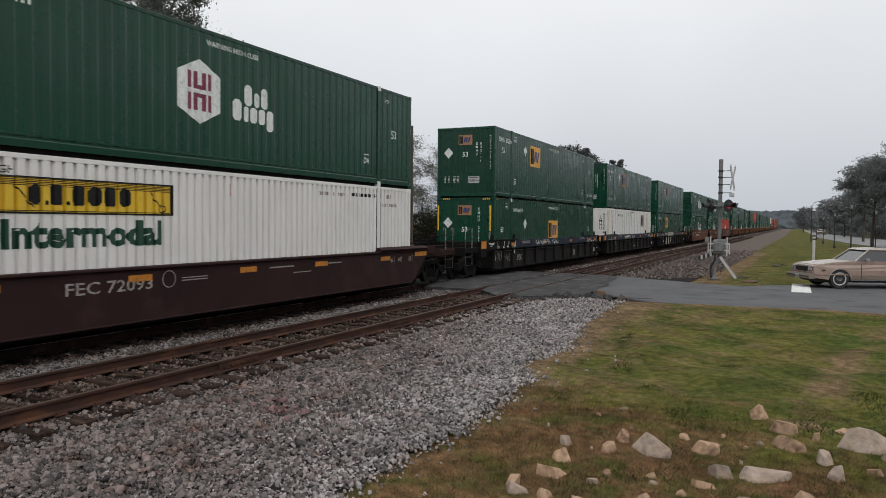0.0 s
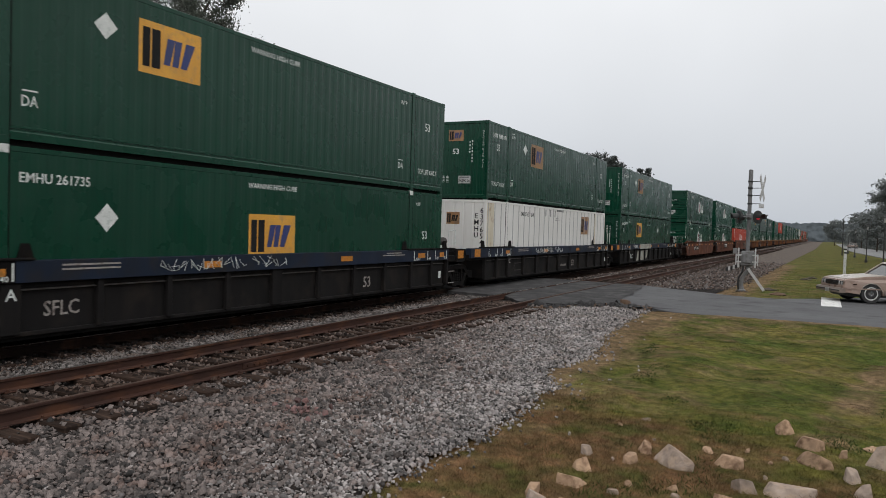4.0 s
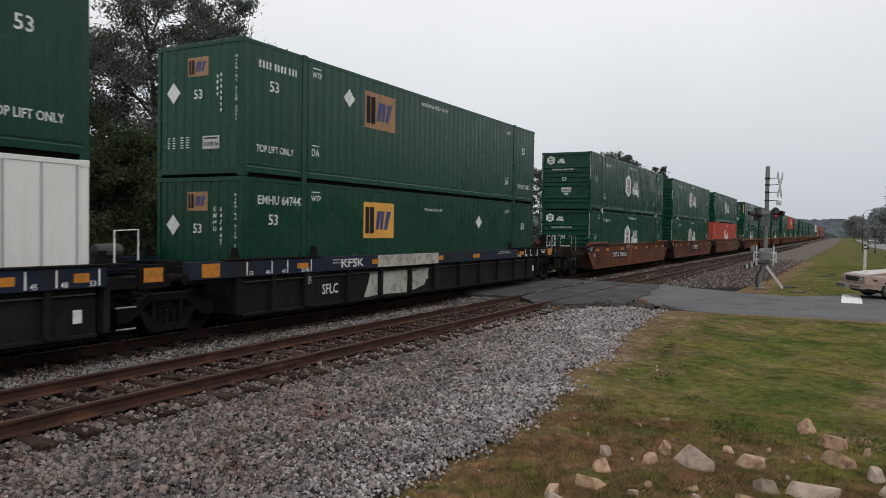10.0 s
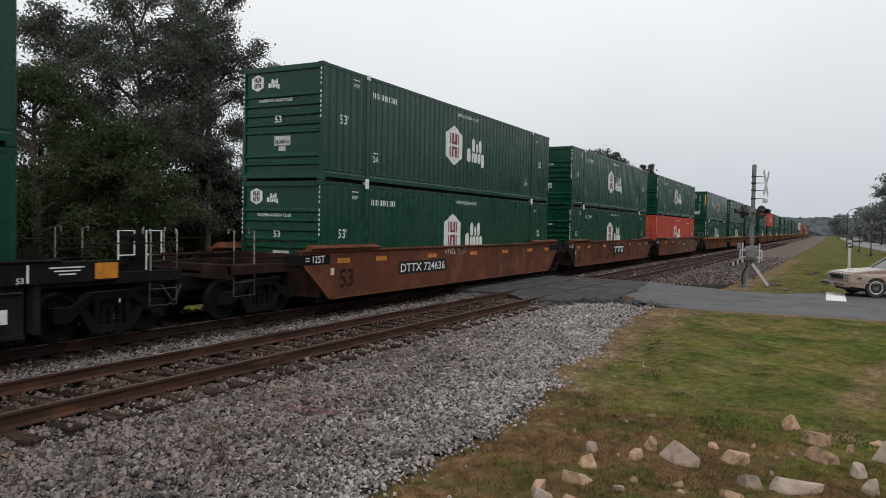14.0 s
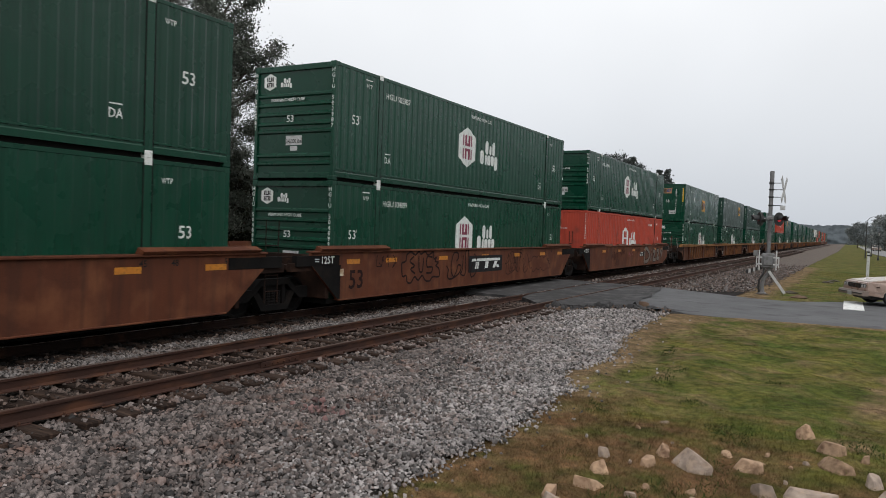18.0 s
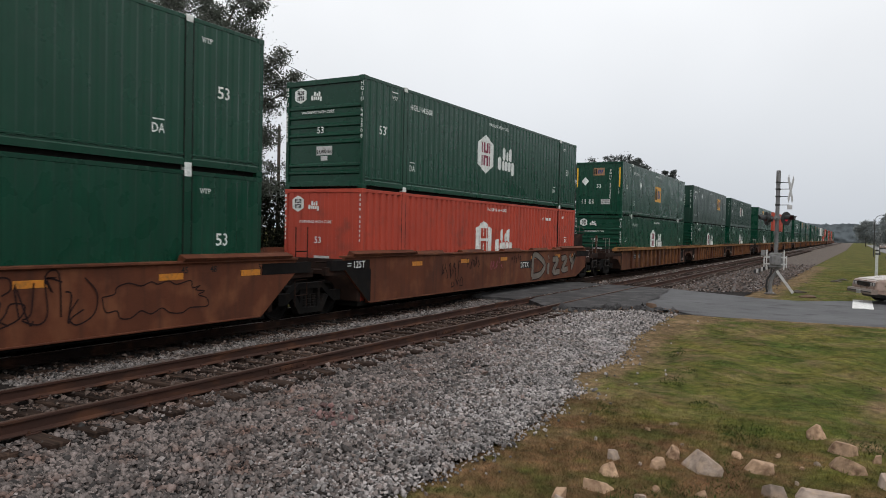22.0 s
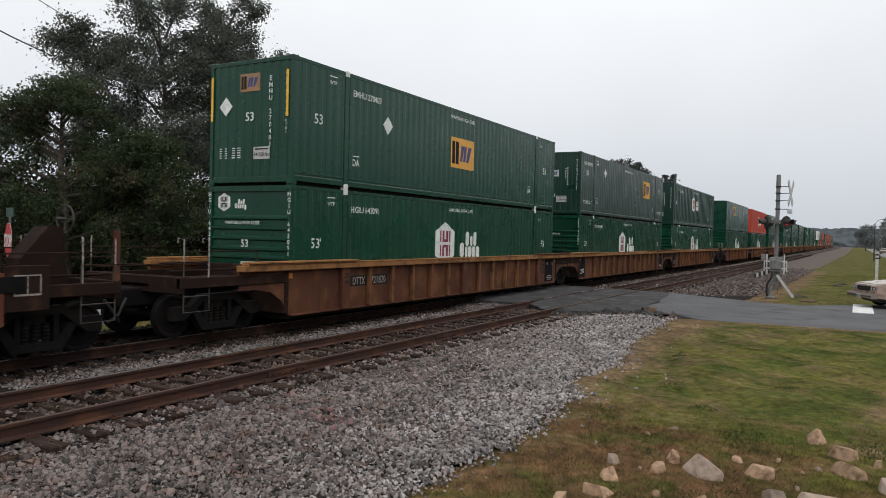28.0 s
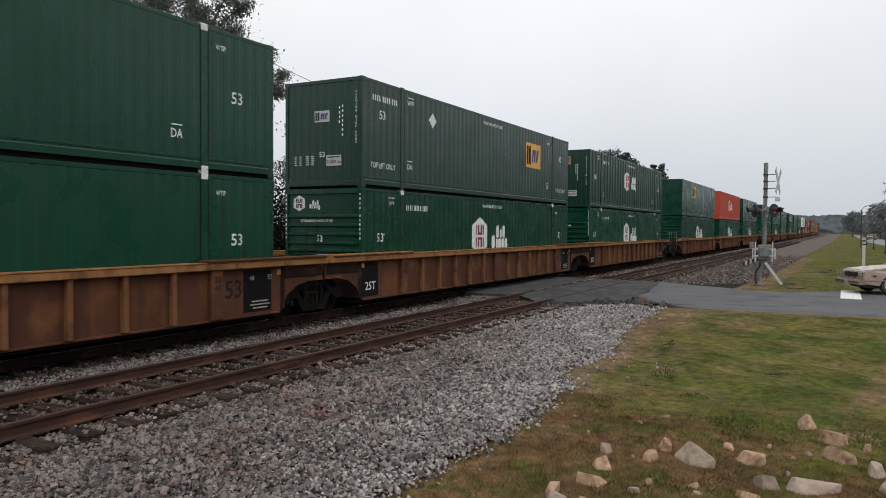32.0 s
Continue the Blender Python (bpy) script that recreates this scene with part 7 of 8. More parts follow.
# ---- level crossing signals ----
def crossing_signal(x, y, turn, label, lit):
    """Mast with crossbuck, two lamp pairs and the worn gate machine; its face looks along +x."""
    s = thing("crossing_signal", label, "railway signal", (x, y, -0.06), turn, "crossing signals")
    part("footing", Geo().lathe([(.24, -.25), (.24, .0), (.20, .02)], (-.16, 0, 0), 2, 16), BARK, s, "dirty concrete footing")
    part("mast", Geo().lathe([(.075, 1.0), (.075, 4.3), (.082, 4.31), (.082, 4.84), (.02, 4.86)], (0, 0, 0), 2, 14), ALU, s, "galvanised mast", smooth=False)
    part("bent_leg", Geo().path([(.05, -.04, 1.06), (.04, -.04, .86), (-.05, -.03, .72), (-.15, -.02, .56), (-.18, -.01, .34), (-.18, 0, .04)], .075, 10), ALU, s, "bent galvanised lower leg")
    part("base_flange", Geo().lathe([(.17, .02), (.17, .06), (.1, .09), (.09, .2)], (-.18, 0, 0), 2, 14), ALU, s)
    for z in (3.5, 3.83, 4.12, 4.38):
        part("sign_bracket", Geo().tube((.05, 0, z), (.42, 0, z), .014, n=6).box(-.09, -.09, z - .03, .09, .09, z + .03, .01), SIGNALBLACK, s)
    for a in (1, -1):
        b = Geo().box(.40 + .01 * a, -.62, -.115, .412 + .01 * a, .62, .115)
        c, q = math.cos(a * .85), math.sin(a * .85)
        b.v = [(u - .40, v_ * c - w * q, v_ * q + w * c + 4.12) for u, v_, w in b.v]
        b.v = [(.44 + u * .99 + v_ * .14, v_ * .99 - u * .14, w) for u, v_, w in b.v]
        part("crossbuck_board", b, SIGNWHITE, s, "white crossbuck board")
    part("small_sign", Geo().box(.34, -.06, 3.33, .52, .06, 3.50, .01), SIGNWHITE, s, "small white plate")
    part("crossarm", Geo().tube((0, -.62, 2.98), (0, .62, 2.98), .03).tube((-.42, 0, 2.98), (.42, 0, 2.98), .025).box(-.11, -.11, 2.9, .11, .11, 3.08, .02), ALU, s, "lamp crossarm")
    for sx, sy, yaw in ((1, -.45, -38), (1, .45, 12), (-1, -.45, 25), (-1, .45, -12)):
        g = Geo().lathe([(.01, -.02), (.26, -.02), (.26, .0), (.01, .004)], (0, 0, 0), 0, 22)
        g2 = Geo().lathe([(.11, -.16), (.13, -.02), (.06, -.17)], (0, 0, 0), 0, 14)
        hood = Geo()
        n = 12
        for k in range(n):
            a0, a1 = -.35 + k * 3.84 / n, -.35 + (k + 1) * 3.84 / n
            hood.add([(.0, .13 * math.cos(a0), .13 * math.sin(a0)), (.0, .13 * math.cos(a1), .13 * math.sin(a1)), (.34 - .1 * abs(math.cos(a1)), .13 * math.cos(a1), .13 * math.sin(a1)), (.34 - .1 * abs(math.cos(a0)), .13 * math.cos(a0), .13 * math.sin(a0))], [(0, 1, 2, 3)])
        lens = Geo().lathe([(.01, .006), (.11, .006), (.09, .02), (.01, .03)], (0, 0, 0), 0, 18)
        base = part("lamp_background", g, SIGNALBLACK, s, "round black lamp background", at=(sx * .36, sy, 2.96))
        base.rotation_euler = (0, 0, radians(yaw + (180 if sx < 0 else 0)))
        part("lamp_housing", g2, SIGNALBLACK, base)
        part("hood", hood, SIGNALBLACK, base, "black lamp hood")
        part("lens", lens, REDLIGHT if (sx, sy) in lit else DIMRED, base, "lit red lens" if (sx, sy) in lit else "unlit red lens")
    part("bell", Geo().lathe([(.02, -.06), (.10, -.05), (.16, 0), (.165, .03), (.05, .05)], (.0, .30, 2.62), 0, 16).tube((0, 0, 2.62), (0, .3, 2.62), .02, n=6), ALU, s, "round metal crossing bell")
    gm = part("gate_machine", Geo().box(-.24, -.22, 1.02, .24, .22, 1.62, .05).box(-.17, -.27, 1.12, .17, .27, 1.52, .04), ALU, s, "grey gate machine housing")
    part("cover", Geo().box(-.13, -.29, 1.16, .18, -.268, 1.50, .01), ALU, gm)
    for sx in (-1, 1):
        part("gate_arm_bracket", Geo().box(sx * .31 - .025, -.26, .96, sx * .31 + .025, -.19, 1.74, .01).box(sx * .40 - .02, -.24, 1.05, sx * .40 + .02, -.19, 1.5, .008).tube((sx * .2, -.2, 1.45), (sx * .4, -.2, 1.45), .03).tube((sx * .2, -.2, 1.18), (sx * .4, -.2, 1.18), .03), SIGNWHITE, s, "side bracket of the gate machine")
    part("counterweight", Geo().box(-.52, -.3, 1.5, -.36, -.16, 1.72, .02), ALU, s)
    for k in range(7):
        part("gate_arm_stub", Geo().box(-.27 - k * .085, -.05, .98 - k * .034, -.195 - k * .085, .0, 1.14 - k * .034, .008), SIGNWHITE if k % 2 else SIGNALBLACK, s, "striped stub of the gate arm")
    part("conduit", Geo().path([(-.12, -.14, 1.05), (-.14, -.16, .8), (-.28, -.14, .55), (-.30, -.12, .3), (-.26, -.08, .0)], .04, 8), SIGNALBLACK, s, "bent black cable conduit")
    brace = Geo().box(-.05, -.012, -.52, .05, .012, .52, .004)
    c, q = math.cos(.62), math.sin(.62)
    brace.v = [(u * c + w * -q * -1 * -1 + .36, v_ - .16, u * q + w * c + .50) for u, v_, w in brace.v]
    part("leaning_board", brace, SIGNWHITE, s, "white board leaning on the base")
    return s


crossing_signal(-2.72, 31.3, 0, "galvanised crossing signal mast with crossbuck and gate machine", ((1, -.45),))
crossing_signal(-16.0, 19.45, 180, "crossing signal mast on the far side of the tracks", ((-1, -.45), (-1, .45)))

# rags of earth at the mast's foot and small dark scraps in the grass strip
rnd = random.Random(4)
for x, y in ((-1.5, 30.6), (-2.0, 33.0), (-0.9, 46.0), (-0.6, 48.5)):
    g = Geo().lathe([(.02, .08), (.16, .05), (.24, 0), (.2, -.06)], (0, 0, 0), 2, 7)
    g.v = [(a * rnd.uniform(.6, 1.6), b * rnd.uniform(.6, 1.3), c * rnd.uniform(.6, 1.2)) for a, b, c in g.v]
    ob = solid("clod", g, CLAY if y < 32 else BARK, "clod of reddish earth in the grass" if y < 32 else "dark lump lying in the grass strip", "soil")
    ob.location = (x, y, ground_z(x, y) + .04)


# ---- old sedan that waits at the stop line ----
def sedan(name, label):
    """Front looks along -x, left side along -y; origin on the ground under the front bumper."""
    car = thing(name, label, "car")

    def arch(cx, r, z):
        return [(cx + r * math.cos(a), z + r * math.sin(a)) for a in np.linspace(0.0, 3.1416, 11)]

    prof = [(.10, .36), (.04, .44), (.03, .56), (.07, .77), (.16, .815), (.8, .90), (1.55, .955), (3.85, .97), (4.80, .90), (4.88, .66), (4.80, .38)]
    prof += [(4.15, .30)] + arch(3.78, .36, .30) + [(3.40, .27), (1.37, .27)] + arch(.97, .38, .30) + [(.58, .30)]
    bm = bmesh.new()
    sides = []
    for y in (-.90, .90):
        sides.append([bm.verts.new((x, y, z)) for x, z in prof])
    n = len(prof)
    bm.faces.new(sides[0])
    bm.faces.new(list(reversed(sides[1])))
    for k in range(n):
        bm.faces.new((sides[0][k - 1], sides[0][k], sides[1][k], sides[1][k - 1]))
    for v in bm.verts:
        if v.co.z > .8:
            v.co.y *= .93
        if v.co.x < .5 or v.co.x > 4.6:
            v.co.y *= .97
        if v.co.z < .3:
            v.co.y *= .95
    bmesh.ops.recalc_face_normals(bm, faces=bm.faces)
    bmesh.ops.bevel(bm, geom=[e for e in bm.edges if e.calc_face_angle(0) > .5 and max(v.co.z for v in e.verts) > .5], offset=.03, segments=2, affect="EDGES")
    m = bpy.data.meshes.new("body")
    bm.to_mesh(m)
    bm.free()
    m.materials.append(BEIGE)
    part("body", m, None, car, "beige body with a crease along the side")
    part("hood", Geo().prism([(.20, .835), (.8, .915), (1.50, .970), (1.50, .94), (.20, .80)], 1, -.76, .76), LIGHTBEIGE, car, "pale flat hood")

    def house(name, prof, yb, yt, mat, lab=""):
        g = Geo()
        n = len(prof)
        lo, hi = min(p[1] for p in prof), max(p[1] for p in prof)
        v = [(x, s * (yb + (yt - yb) * (z - lo) / (hi - lo)), z) for s in (-1, 1) for x, z in prof]
        f = [tuple(range(n)), tuple(reversed(range(n, 2 * n)))] + [(k, (k + 1) % n, n + (k + 1) % n, n + k) for k in range(n)]
        return part(name, g.add(v, f), mat, car, lab)

    house("cabin", [(1.56, .95), (2.12, 1.38), (3.25, 1.38), (3.72, .95)], .78, .60, DARKGLASS, "dark interior glass")
    house("roof", [(2.02, 1.355), (2.14, 1.41), (2.6, 1.435), (3.2, 1.41), (3.42, 1.355)], .66, .60, LIGHTBEIGE, "pale roof")
    for s in (-1, 1):
        part("windscreen_pillar", Geo().tube((1.53, s * .79, .95), (2.10, s * .63, 1.39), .026, n=6), LIGHTBEIGE, car, "bright windscreen pillar")
        part("rear_pillar", Geo().prism([(3.15, 1.38), (3.45, 1.36), (4.0, .96), (3.55, .96)], 1, s * .70 - .05, s * .70 + .05), LIGHTBEIGE, car, "broad pale rear pillar")
        part("door_pillar", Geo().tube((2.75, s * .775, .98), (2.78, s * .625, 1.37), .02, n=6), CHROME, car)
        part("mirror", Geo().box(1.86, min(s * .84, s * 1.0), .98, 1.94, max(s * .84, s * 1.0), 1.07, .02), LIGHTBEIGE, car, "door mirror")
        part("side_trim", Geo().box(.15, s * .902 - .006, .47, 4.75, s * .902 + .006, .51), BEIGE, car, "beige rubbing strip")
        part("sill_trim", Geo().box(1.45, s * .87 - .012, .28, 3.38, s * .87 + .012, .31), CHROME, car)
        part("lower_panel", Geo().box(1.40, s * .897 - .008, .32, 3.38, s * .897 + .008, .455, .004), LOWBEIGE, car, "grey beige lower side")
        part("door_gap", Geo().box(1.70, s * .904 - .005, .34, 1.715, s * .904 + .004, .86), SIGNALBLACK, car)
        part("arch_trim", Geo().path([(.97 + .39 * math.cos(a), s * .9, .30 + .39 * math.sin(a)) for a in np.linspace(.1, 3.04, 14)], .012, 5), LIGHTBEIGE, car, "bright wheel arch moulding")
        for x in (.97, 3.78):
            w = part("wheel", Geo().lathe([(.23, -.1), (.325, -.1), (.335, -.06), (.335, .06), (.325, .1), (.23, .1)], (0, 0, 0), 1, 24), RUBBER, car, "black tyre", at=(x, s * .78, .335))
            part("rim", Geo().lathe([(.01, -.06), (.22, -.085), (.235, -.104), (.215, -.106), (.16, -.09), (.15, -.07), (.01, -.07)], (0, 0, 0), 1, 20) if s < 0 else Geo().lathe([(.01, .06), (.22, .085), (.235, .104), (.01, .08)], (0, 0, 0), 1, 20), WHEELSTEEL, w, "bright steel wheel with a polished trim ring")
            part("hub_cap", Geo().lathe([(.11, s * .08), (.09, s * .115), (.01, s * .12)], (0, 0, 0), 1, 14), CHROME, w)
        for k in (0, 1):
            y = s * (.56 + k * .17)
            part("headlight", Geo().box(.025, y - .055, .615, .07, y + .055, .715, .012), FROST, car, "square headlight")
            part("headlight_bezel", Geo().box(.04, y - .083, .585, .062, y + .083, .74, .01), SIGNALBLACK, car)
        part("side_lamp", Geo().box(.34, s * .905 - .008, .63, .46, s * .905 + .004, .665), ENDBROWN, car, "dark amber side marker")
    part("grille", Geo().box(.035, -.46, .57, .07, .46, .75, .01), SIGNALBLACK, car, "black grille")
    for k in range(6):
        part("grille_bar", Geo().box(.02, -.45, .585 + k * .029, .04, .45, .592 + k * .029), CHROME, car)
    part("front_bumper", Geo().prism([(-.10, .33), (-.12, .42), (-.08, .50), (.10, .50), (.10, .33)], 1, -.90, .90), LOWBEIGE, car, "dull grey beige front bumper")
    part("bumper_strip", Geo().box(-.125, -.88, .40, -.10, .88, .435, .006), SIGNALBLACK, car)
    part("number_plate", Geo().box(-.13, -.15, .32, -.115, .15, .46, .004), FROST, car, "blank plate")
    part("rear_bumper", Geo().box(4.82, -.88, .42, 5.0, .88, .58, .03), CHROME, car)
    part("underbody", Geo().box(.3, -.70, .2, 4.6, .70, .40, .03), SIGNALBLACK, car)
    return car


old_car = sedan("sedan", "old two-tone beige sedan waiting at the stop line")
old_car.location, old_car.rotation_euler = (0.24, 29.62, road_level(1.5) + .006), (0, 0, radians(24))


# ---- trees and shrubs ----
def leaf_cloud(centres, radii, n, size, squash=.8, seed=1):
    """Small leaf quads round many clump centres, thicker in the middle, with gaps between clumps."""
    r = np.random.default_rng(seed)
    centres, radii = np.asarray(centres, float), np.asarray(radii, float)
    pick = r.choice(len(centres), n, p=radii ** 2 / np.sum(radii ** 2))
    d = r.normal(0, 1, (n, 3))
    d /= np.linalg.norm(d, axis=1)[:, None]
    rad = radii[pick] * np.where(r.random(n) < .70, r.random(n) ** .5 * .92, np.minimum(1.5, np.abs(r.normal(0, .8, n))))
    p = centres[pick] + d * rad[:, None] * np.array((1, 1, squash))
    a = r.normal(0, 1, (n, 3))
    a /= np.linalg.norm(a, axis=1)[:, None]
    b = np.cross(a, r.normal(0, 1, (n, 3)))
    b /= np.linalg.norm(b, axis=1)[:, None]
    s = (size * r.uniform(.5, 1.4, n))[:, None]
    v = np.stack([p - a * s, p + b * s * .55, p + a * s, p - b * s * .55], 1).reshape(-1, 3)
    return v, np.arange(4 * n).reshape(-1, 4)


def tree(name, x, y, h, r, leaves, size, leaf, label, seed, trunk=.30, low=.25, pine=False):
    """Tapered trunk, forking limbs and a broken crown of leaf clumps."""
    t = thing(name, label, "tree", (x, y, ground_z(x, y) - .05))
    rd = random.Random(seed)
    trunk_g = Geo()
    pts = [Vector((0, 0, 0))]
    for k in range(1, 7):
        pts.append(Vector((rd.uniform(-.12, .12) * k * .5, rd.uniform(-.12, .12) * k * .5, h * .86 * k / 6)))
    for k in range(6):
        trunk_g.tube(pts[k], pts[k + 1], trunk * (1 - .14 * k) * .5, trunk * (1 - .14 * (k + 1)) * .5, 8)
    part("trunk", trunk_g, BARK, t)
    centres, radii = [], []
    n = 26 if not pine else 20
    for k in range(n):
        f = low + (1 - low) * (k + .5) / n
        i = min(5, int(f * .86 * 6))
        base = pts[i].lerp(pts[i + 1], .5)
        base = Vector((base.x, base.y, h * f * .88))
        a = rd.uniform(0, 6.283)
        if pine:
            reach = r * (.35 + .65 * math.sin(min(1, (1 - f) * 1.6 + .25) * 1.57)) * rd.uniform(.5, 1.0)
            tip = base + Vector((math.cos(a) * reach, math.sin(a) * reach, h * rd.uniform(.0, .06)))
        else:
            reach = r * math.sin(3.1416 * min(.97, max(.12, .12 + .88 * (f - low) / (1 - low) * .92))) ** .6 * rd.uniform(.55, 1.08)
            tip = base + Vector((math.cos(a) * reach, math.sin(a) * reach, h * rd.uniform(.02, .14)))
        limb = Geo()
        mid = base.lerp(tip, .55) + Vector((0, 0, reach * .06))
        limb.tube(base, mid, trunk * .16, trunk * .09, 5).tube(mid, tip, trunk * .09, trunk * .03, 5)
        for q in range(5):
            e = tip + Vector((rd.uniform(-1, 1), rd.uniform(-1, 1), rd.uniform(-.4, .8))) * r * .22
            limb.tube(mid.lerp(tip, .3 + .14 * q), e, trunk * .05, trunk * .015, 4)
            centres.append(e)
            radii.append(r * rd.uniform(.10, .22))
        part("limb", limb, BARK, t)
        centres.append(tip)
        radii.append(r * rd.uniform(.14, .28))
        centres.append(mid)
        radii.append(r * rd.uniform(.12, .26))
    for k in range(46):
        f = low + (1 - low) * rd.random()
        a, e = rd.uniform(0, 6.283), rd.random() ** .5
        reach = r * math.sin(3.1416 * min(.95, max(.15, .15 + .8 * (f - low) / (1 - low)))) ** .6 * .85 * e
        centres.append(Vector((math.cos(a) * reach, math.sin(a) * reach, h * f)))
        radii.append(r * rd.uniform(.2, .36))
    v, f = leaf_cloud(centres, radii, leaves, size, .7 if not pine else .5, seed)
    part("crown", soup("crown", v, f, leaf), None, t)
    return t


def shrubs(name, rows, leaves, size, leaf, label, seed):
    """A thicket: rows of (x0, y0, x1, y1, height, count)."""
    rd = random.Random(seed)
    c, r = [], []
    for x0, y0, x1, y1, h, n in rows:
        for k in range(n):
            f = rd.random()
            hh = h * rd.uniform(.4, 1.0)
            for z in (.2, .5, .85):
                c.append((x0 + (x1 - x0) * f + rd.uniform(-1, 1), y0 + (y1 - y0) * f + rd.uniform(-1, 1), hh * z - .2))
                r.append(hh * .36)
    v, f = leaf_cloud(c, r, leaves, size, .9, seed)
    return tagged(new(name, soup(name, v, f, leaf)), label, "shrubs", kind="stuff")


OAK = "dense dark-leaved tree on the far side of the tracks"
for k, (x, y, h, r, n, m) in enumerate(((-26.4, 25.0, 13.6, 3.0, 34000, LEAF), (-27.4, 22.4, 13.4, 3.6, 30000, LEAF), (-29.0, 19.6, 11.2, 3.2, 24000, LEAF), (-23.5, 15.2, 7.2, 2.5, 17000, LEAF2), (-21.0, 16.6, 5.6, 2.2, 12000, LEAF2), (-31.0, 15.6, 8.2, 2.6, 13000, LEAF), (-31.0, 29.5, 12.0, 3.0, 14000, LEAF))):
    tree("tree", x, y, h, r, int(n * 2.3), .058, m, OAK if m is LEAF else "lighter green tree on the far side of the tracks", 20 + k, .45, .10)
for k, (x, y, h, r, n) in enumerate(((-30.5, 39.5, 10.6, 3.6, 11000), (-33.0, 45.0, 11.2, 3.8, 10000), (-36.0, 54.0, 11.2, 4.0, 9000), (-38.0, 64.0, 11.8, 4.2, 8000), (-41.0, 75.0, 12.6, 4.4, 8000), (-44.0, 90.0, 13.0, 4.6, 7000))):
    tree("tree", x, y, h, r, int(n * 1.7), .085, LEAF, "leafy roadside tree behind the freight train", 40 + k, .4, .15)
shrubs("thicket", ((-26, 2, -25, 16, 3.2, 40), (-24, 31, -34, 62, 3.2, 60), (-35, 62, -46, 110, 4, 50), (-27, 16, -27, 34, 5.0, 60), (-29, 8, -36, 34, 5.0, 50)), 110000, .10, SHADELEAF, "undergrowth and saplings behind the far track, coloured dark for shade", 61)
for k, (x, y, h, r) in enumerate(((-31.5, 120.0, 14.6, 2.7), (-34.5, 123.0, 15.8, 2.9), (-38.0, 126.0, 15.9, 2.9), (-41.0, 124.0, 15.4, 2.9), (-44.0, 126.0, 15.2, 3.0), (-29.6, 121.0, 12.6, 2.3), (-47.0, 128.0, 14.6, 3.0), (-50.0, 128.0, 13.6, 3.0), (-26.6, 121.0, 13.2, 2.0), (-33.0, 124.0, 15.0, 2.6))):
    tree("pine_tree", x, y, h, r, 9000, .14, PINE, "tall dark pine behind the train", 70 + k, .4, .35)
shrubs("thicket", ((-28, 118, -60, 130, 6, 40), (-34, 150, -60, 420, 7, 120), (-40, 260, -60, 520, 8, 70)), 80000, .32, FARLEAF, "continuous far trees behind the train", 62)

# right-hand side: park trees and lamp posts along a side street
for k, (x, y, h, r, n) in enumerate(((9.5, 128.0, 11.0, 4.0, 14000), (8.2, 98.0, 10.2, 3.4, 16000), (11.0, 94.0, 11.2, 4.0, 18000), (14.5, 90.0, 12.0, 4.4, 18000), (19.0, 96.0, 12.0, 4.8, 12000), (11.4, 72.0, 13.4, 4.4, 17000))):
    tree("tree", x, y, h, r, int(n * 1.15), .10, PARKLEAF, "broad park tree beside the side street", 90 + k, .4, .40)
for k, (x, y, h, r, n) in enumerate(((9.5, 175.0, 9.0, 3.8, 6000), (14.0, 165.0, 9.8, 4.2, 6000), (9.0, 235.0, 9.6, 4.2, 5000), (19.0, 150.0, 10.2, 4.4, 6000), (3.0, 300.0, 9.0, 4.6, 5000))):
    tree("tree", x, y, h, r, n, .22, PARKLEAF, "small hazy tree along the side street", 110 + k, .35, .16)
shrubs("hedge", ((7.5, 330, 10.5, 220, 6.0, 60), (10.5, 220, 17, 158, 5.0, 60), (17, 158, 48, 128, 5.0, 70)), 60000, .17, PARKLEAF, "low shrubs behind the side street, haze grey in colour", 63)
# far wooded rise that closes the view
def ridge(y, height, seed):
    """One line of far tree tops: a bulging wall of foliage with an uneven crown line."""
    xs = np.arange(-330, 421, .9)
    rows = 9
    v = []
    for i in range(rows):
        for x in xs:
            top = height + 2.2 * noise.noise((x * .012, seed, 0)) + 1.6 * noise.noise((x * .07, seed, 3)) + 1.3 * noise.noise((x * .23, seed, 5)) + .8 * noise.noise((x * .7, seed, 7))
            k = i / (rows - 1)
            v.append((x, y + abs(x) * .1 + 7 * k * k + 3.0 * noise.noise((x * .22, k * 3, seed)) + 1.2 * noise.noise((x * .6, k * 7, seed)), -1 + (top + 1) * k))
    n = len(xs)
    f = [(i * n + j, i * n + j + 1, (i + 1) * n + j + 1, (i + 1) * n + j) for i in range(rows - 1) for j in range(n - 1)]
    return v, f


vs, fs = [], []
for y, h, seed in ((610, 8.5, 1.0), (660, 12.0, 4.0), (720, 16.0, 9.0)):
    v, f = ridge(y, h, seed)
    fs += [tuple(q + len(vs) for q in face) for face in f]
    vs += v
# Added woods, out of view at the right, block low sky from the train's sides.
for base, height, seed in ((62, 13.0, 2.0), (70, 15.0, 6.0)):
    v, f = ridge(base, height, seed)
    v = [(q[1] - abs(q[0]) * .1, q[0] + 60, q[2]) for q in v]
    keep = [face for face in f if max(v[i][1] for i in face) < 470]
    fs += [tuple(q + len(vs) for q in face) for face in keep]
    vs += v
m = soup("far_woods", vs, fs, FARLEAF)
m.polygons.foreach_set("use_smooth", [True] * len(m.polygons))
tagged(new("far_woods", m), "low wooded rise far down the line, plus added unseen woods", "woods", kind="stuff")

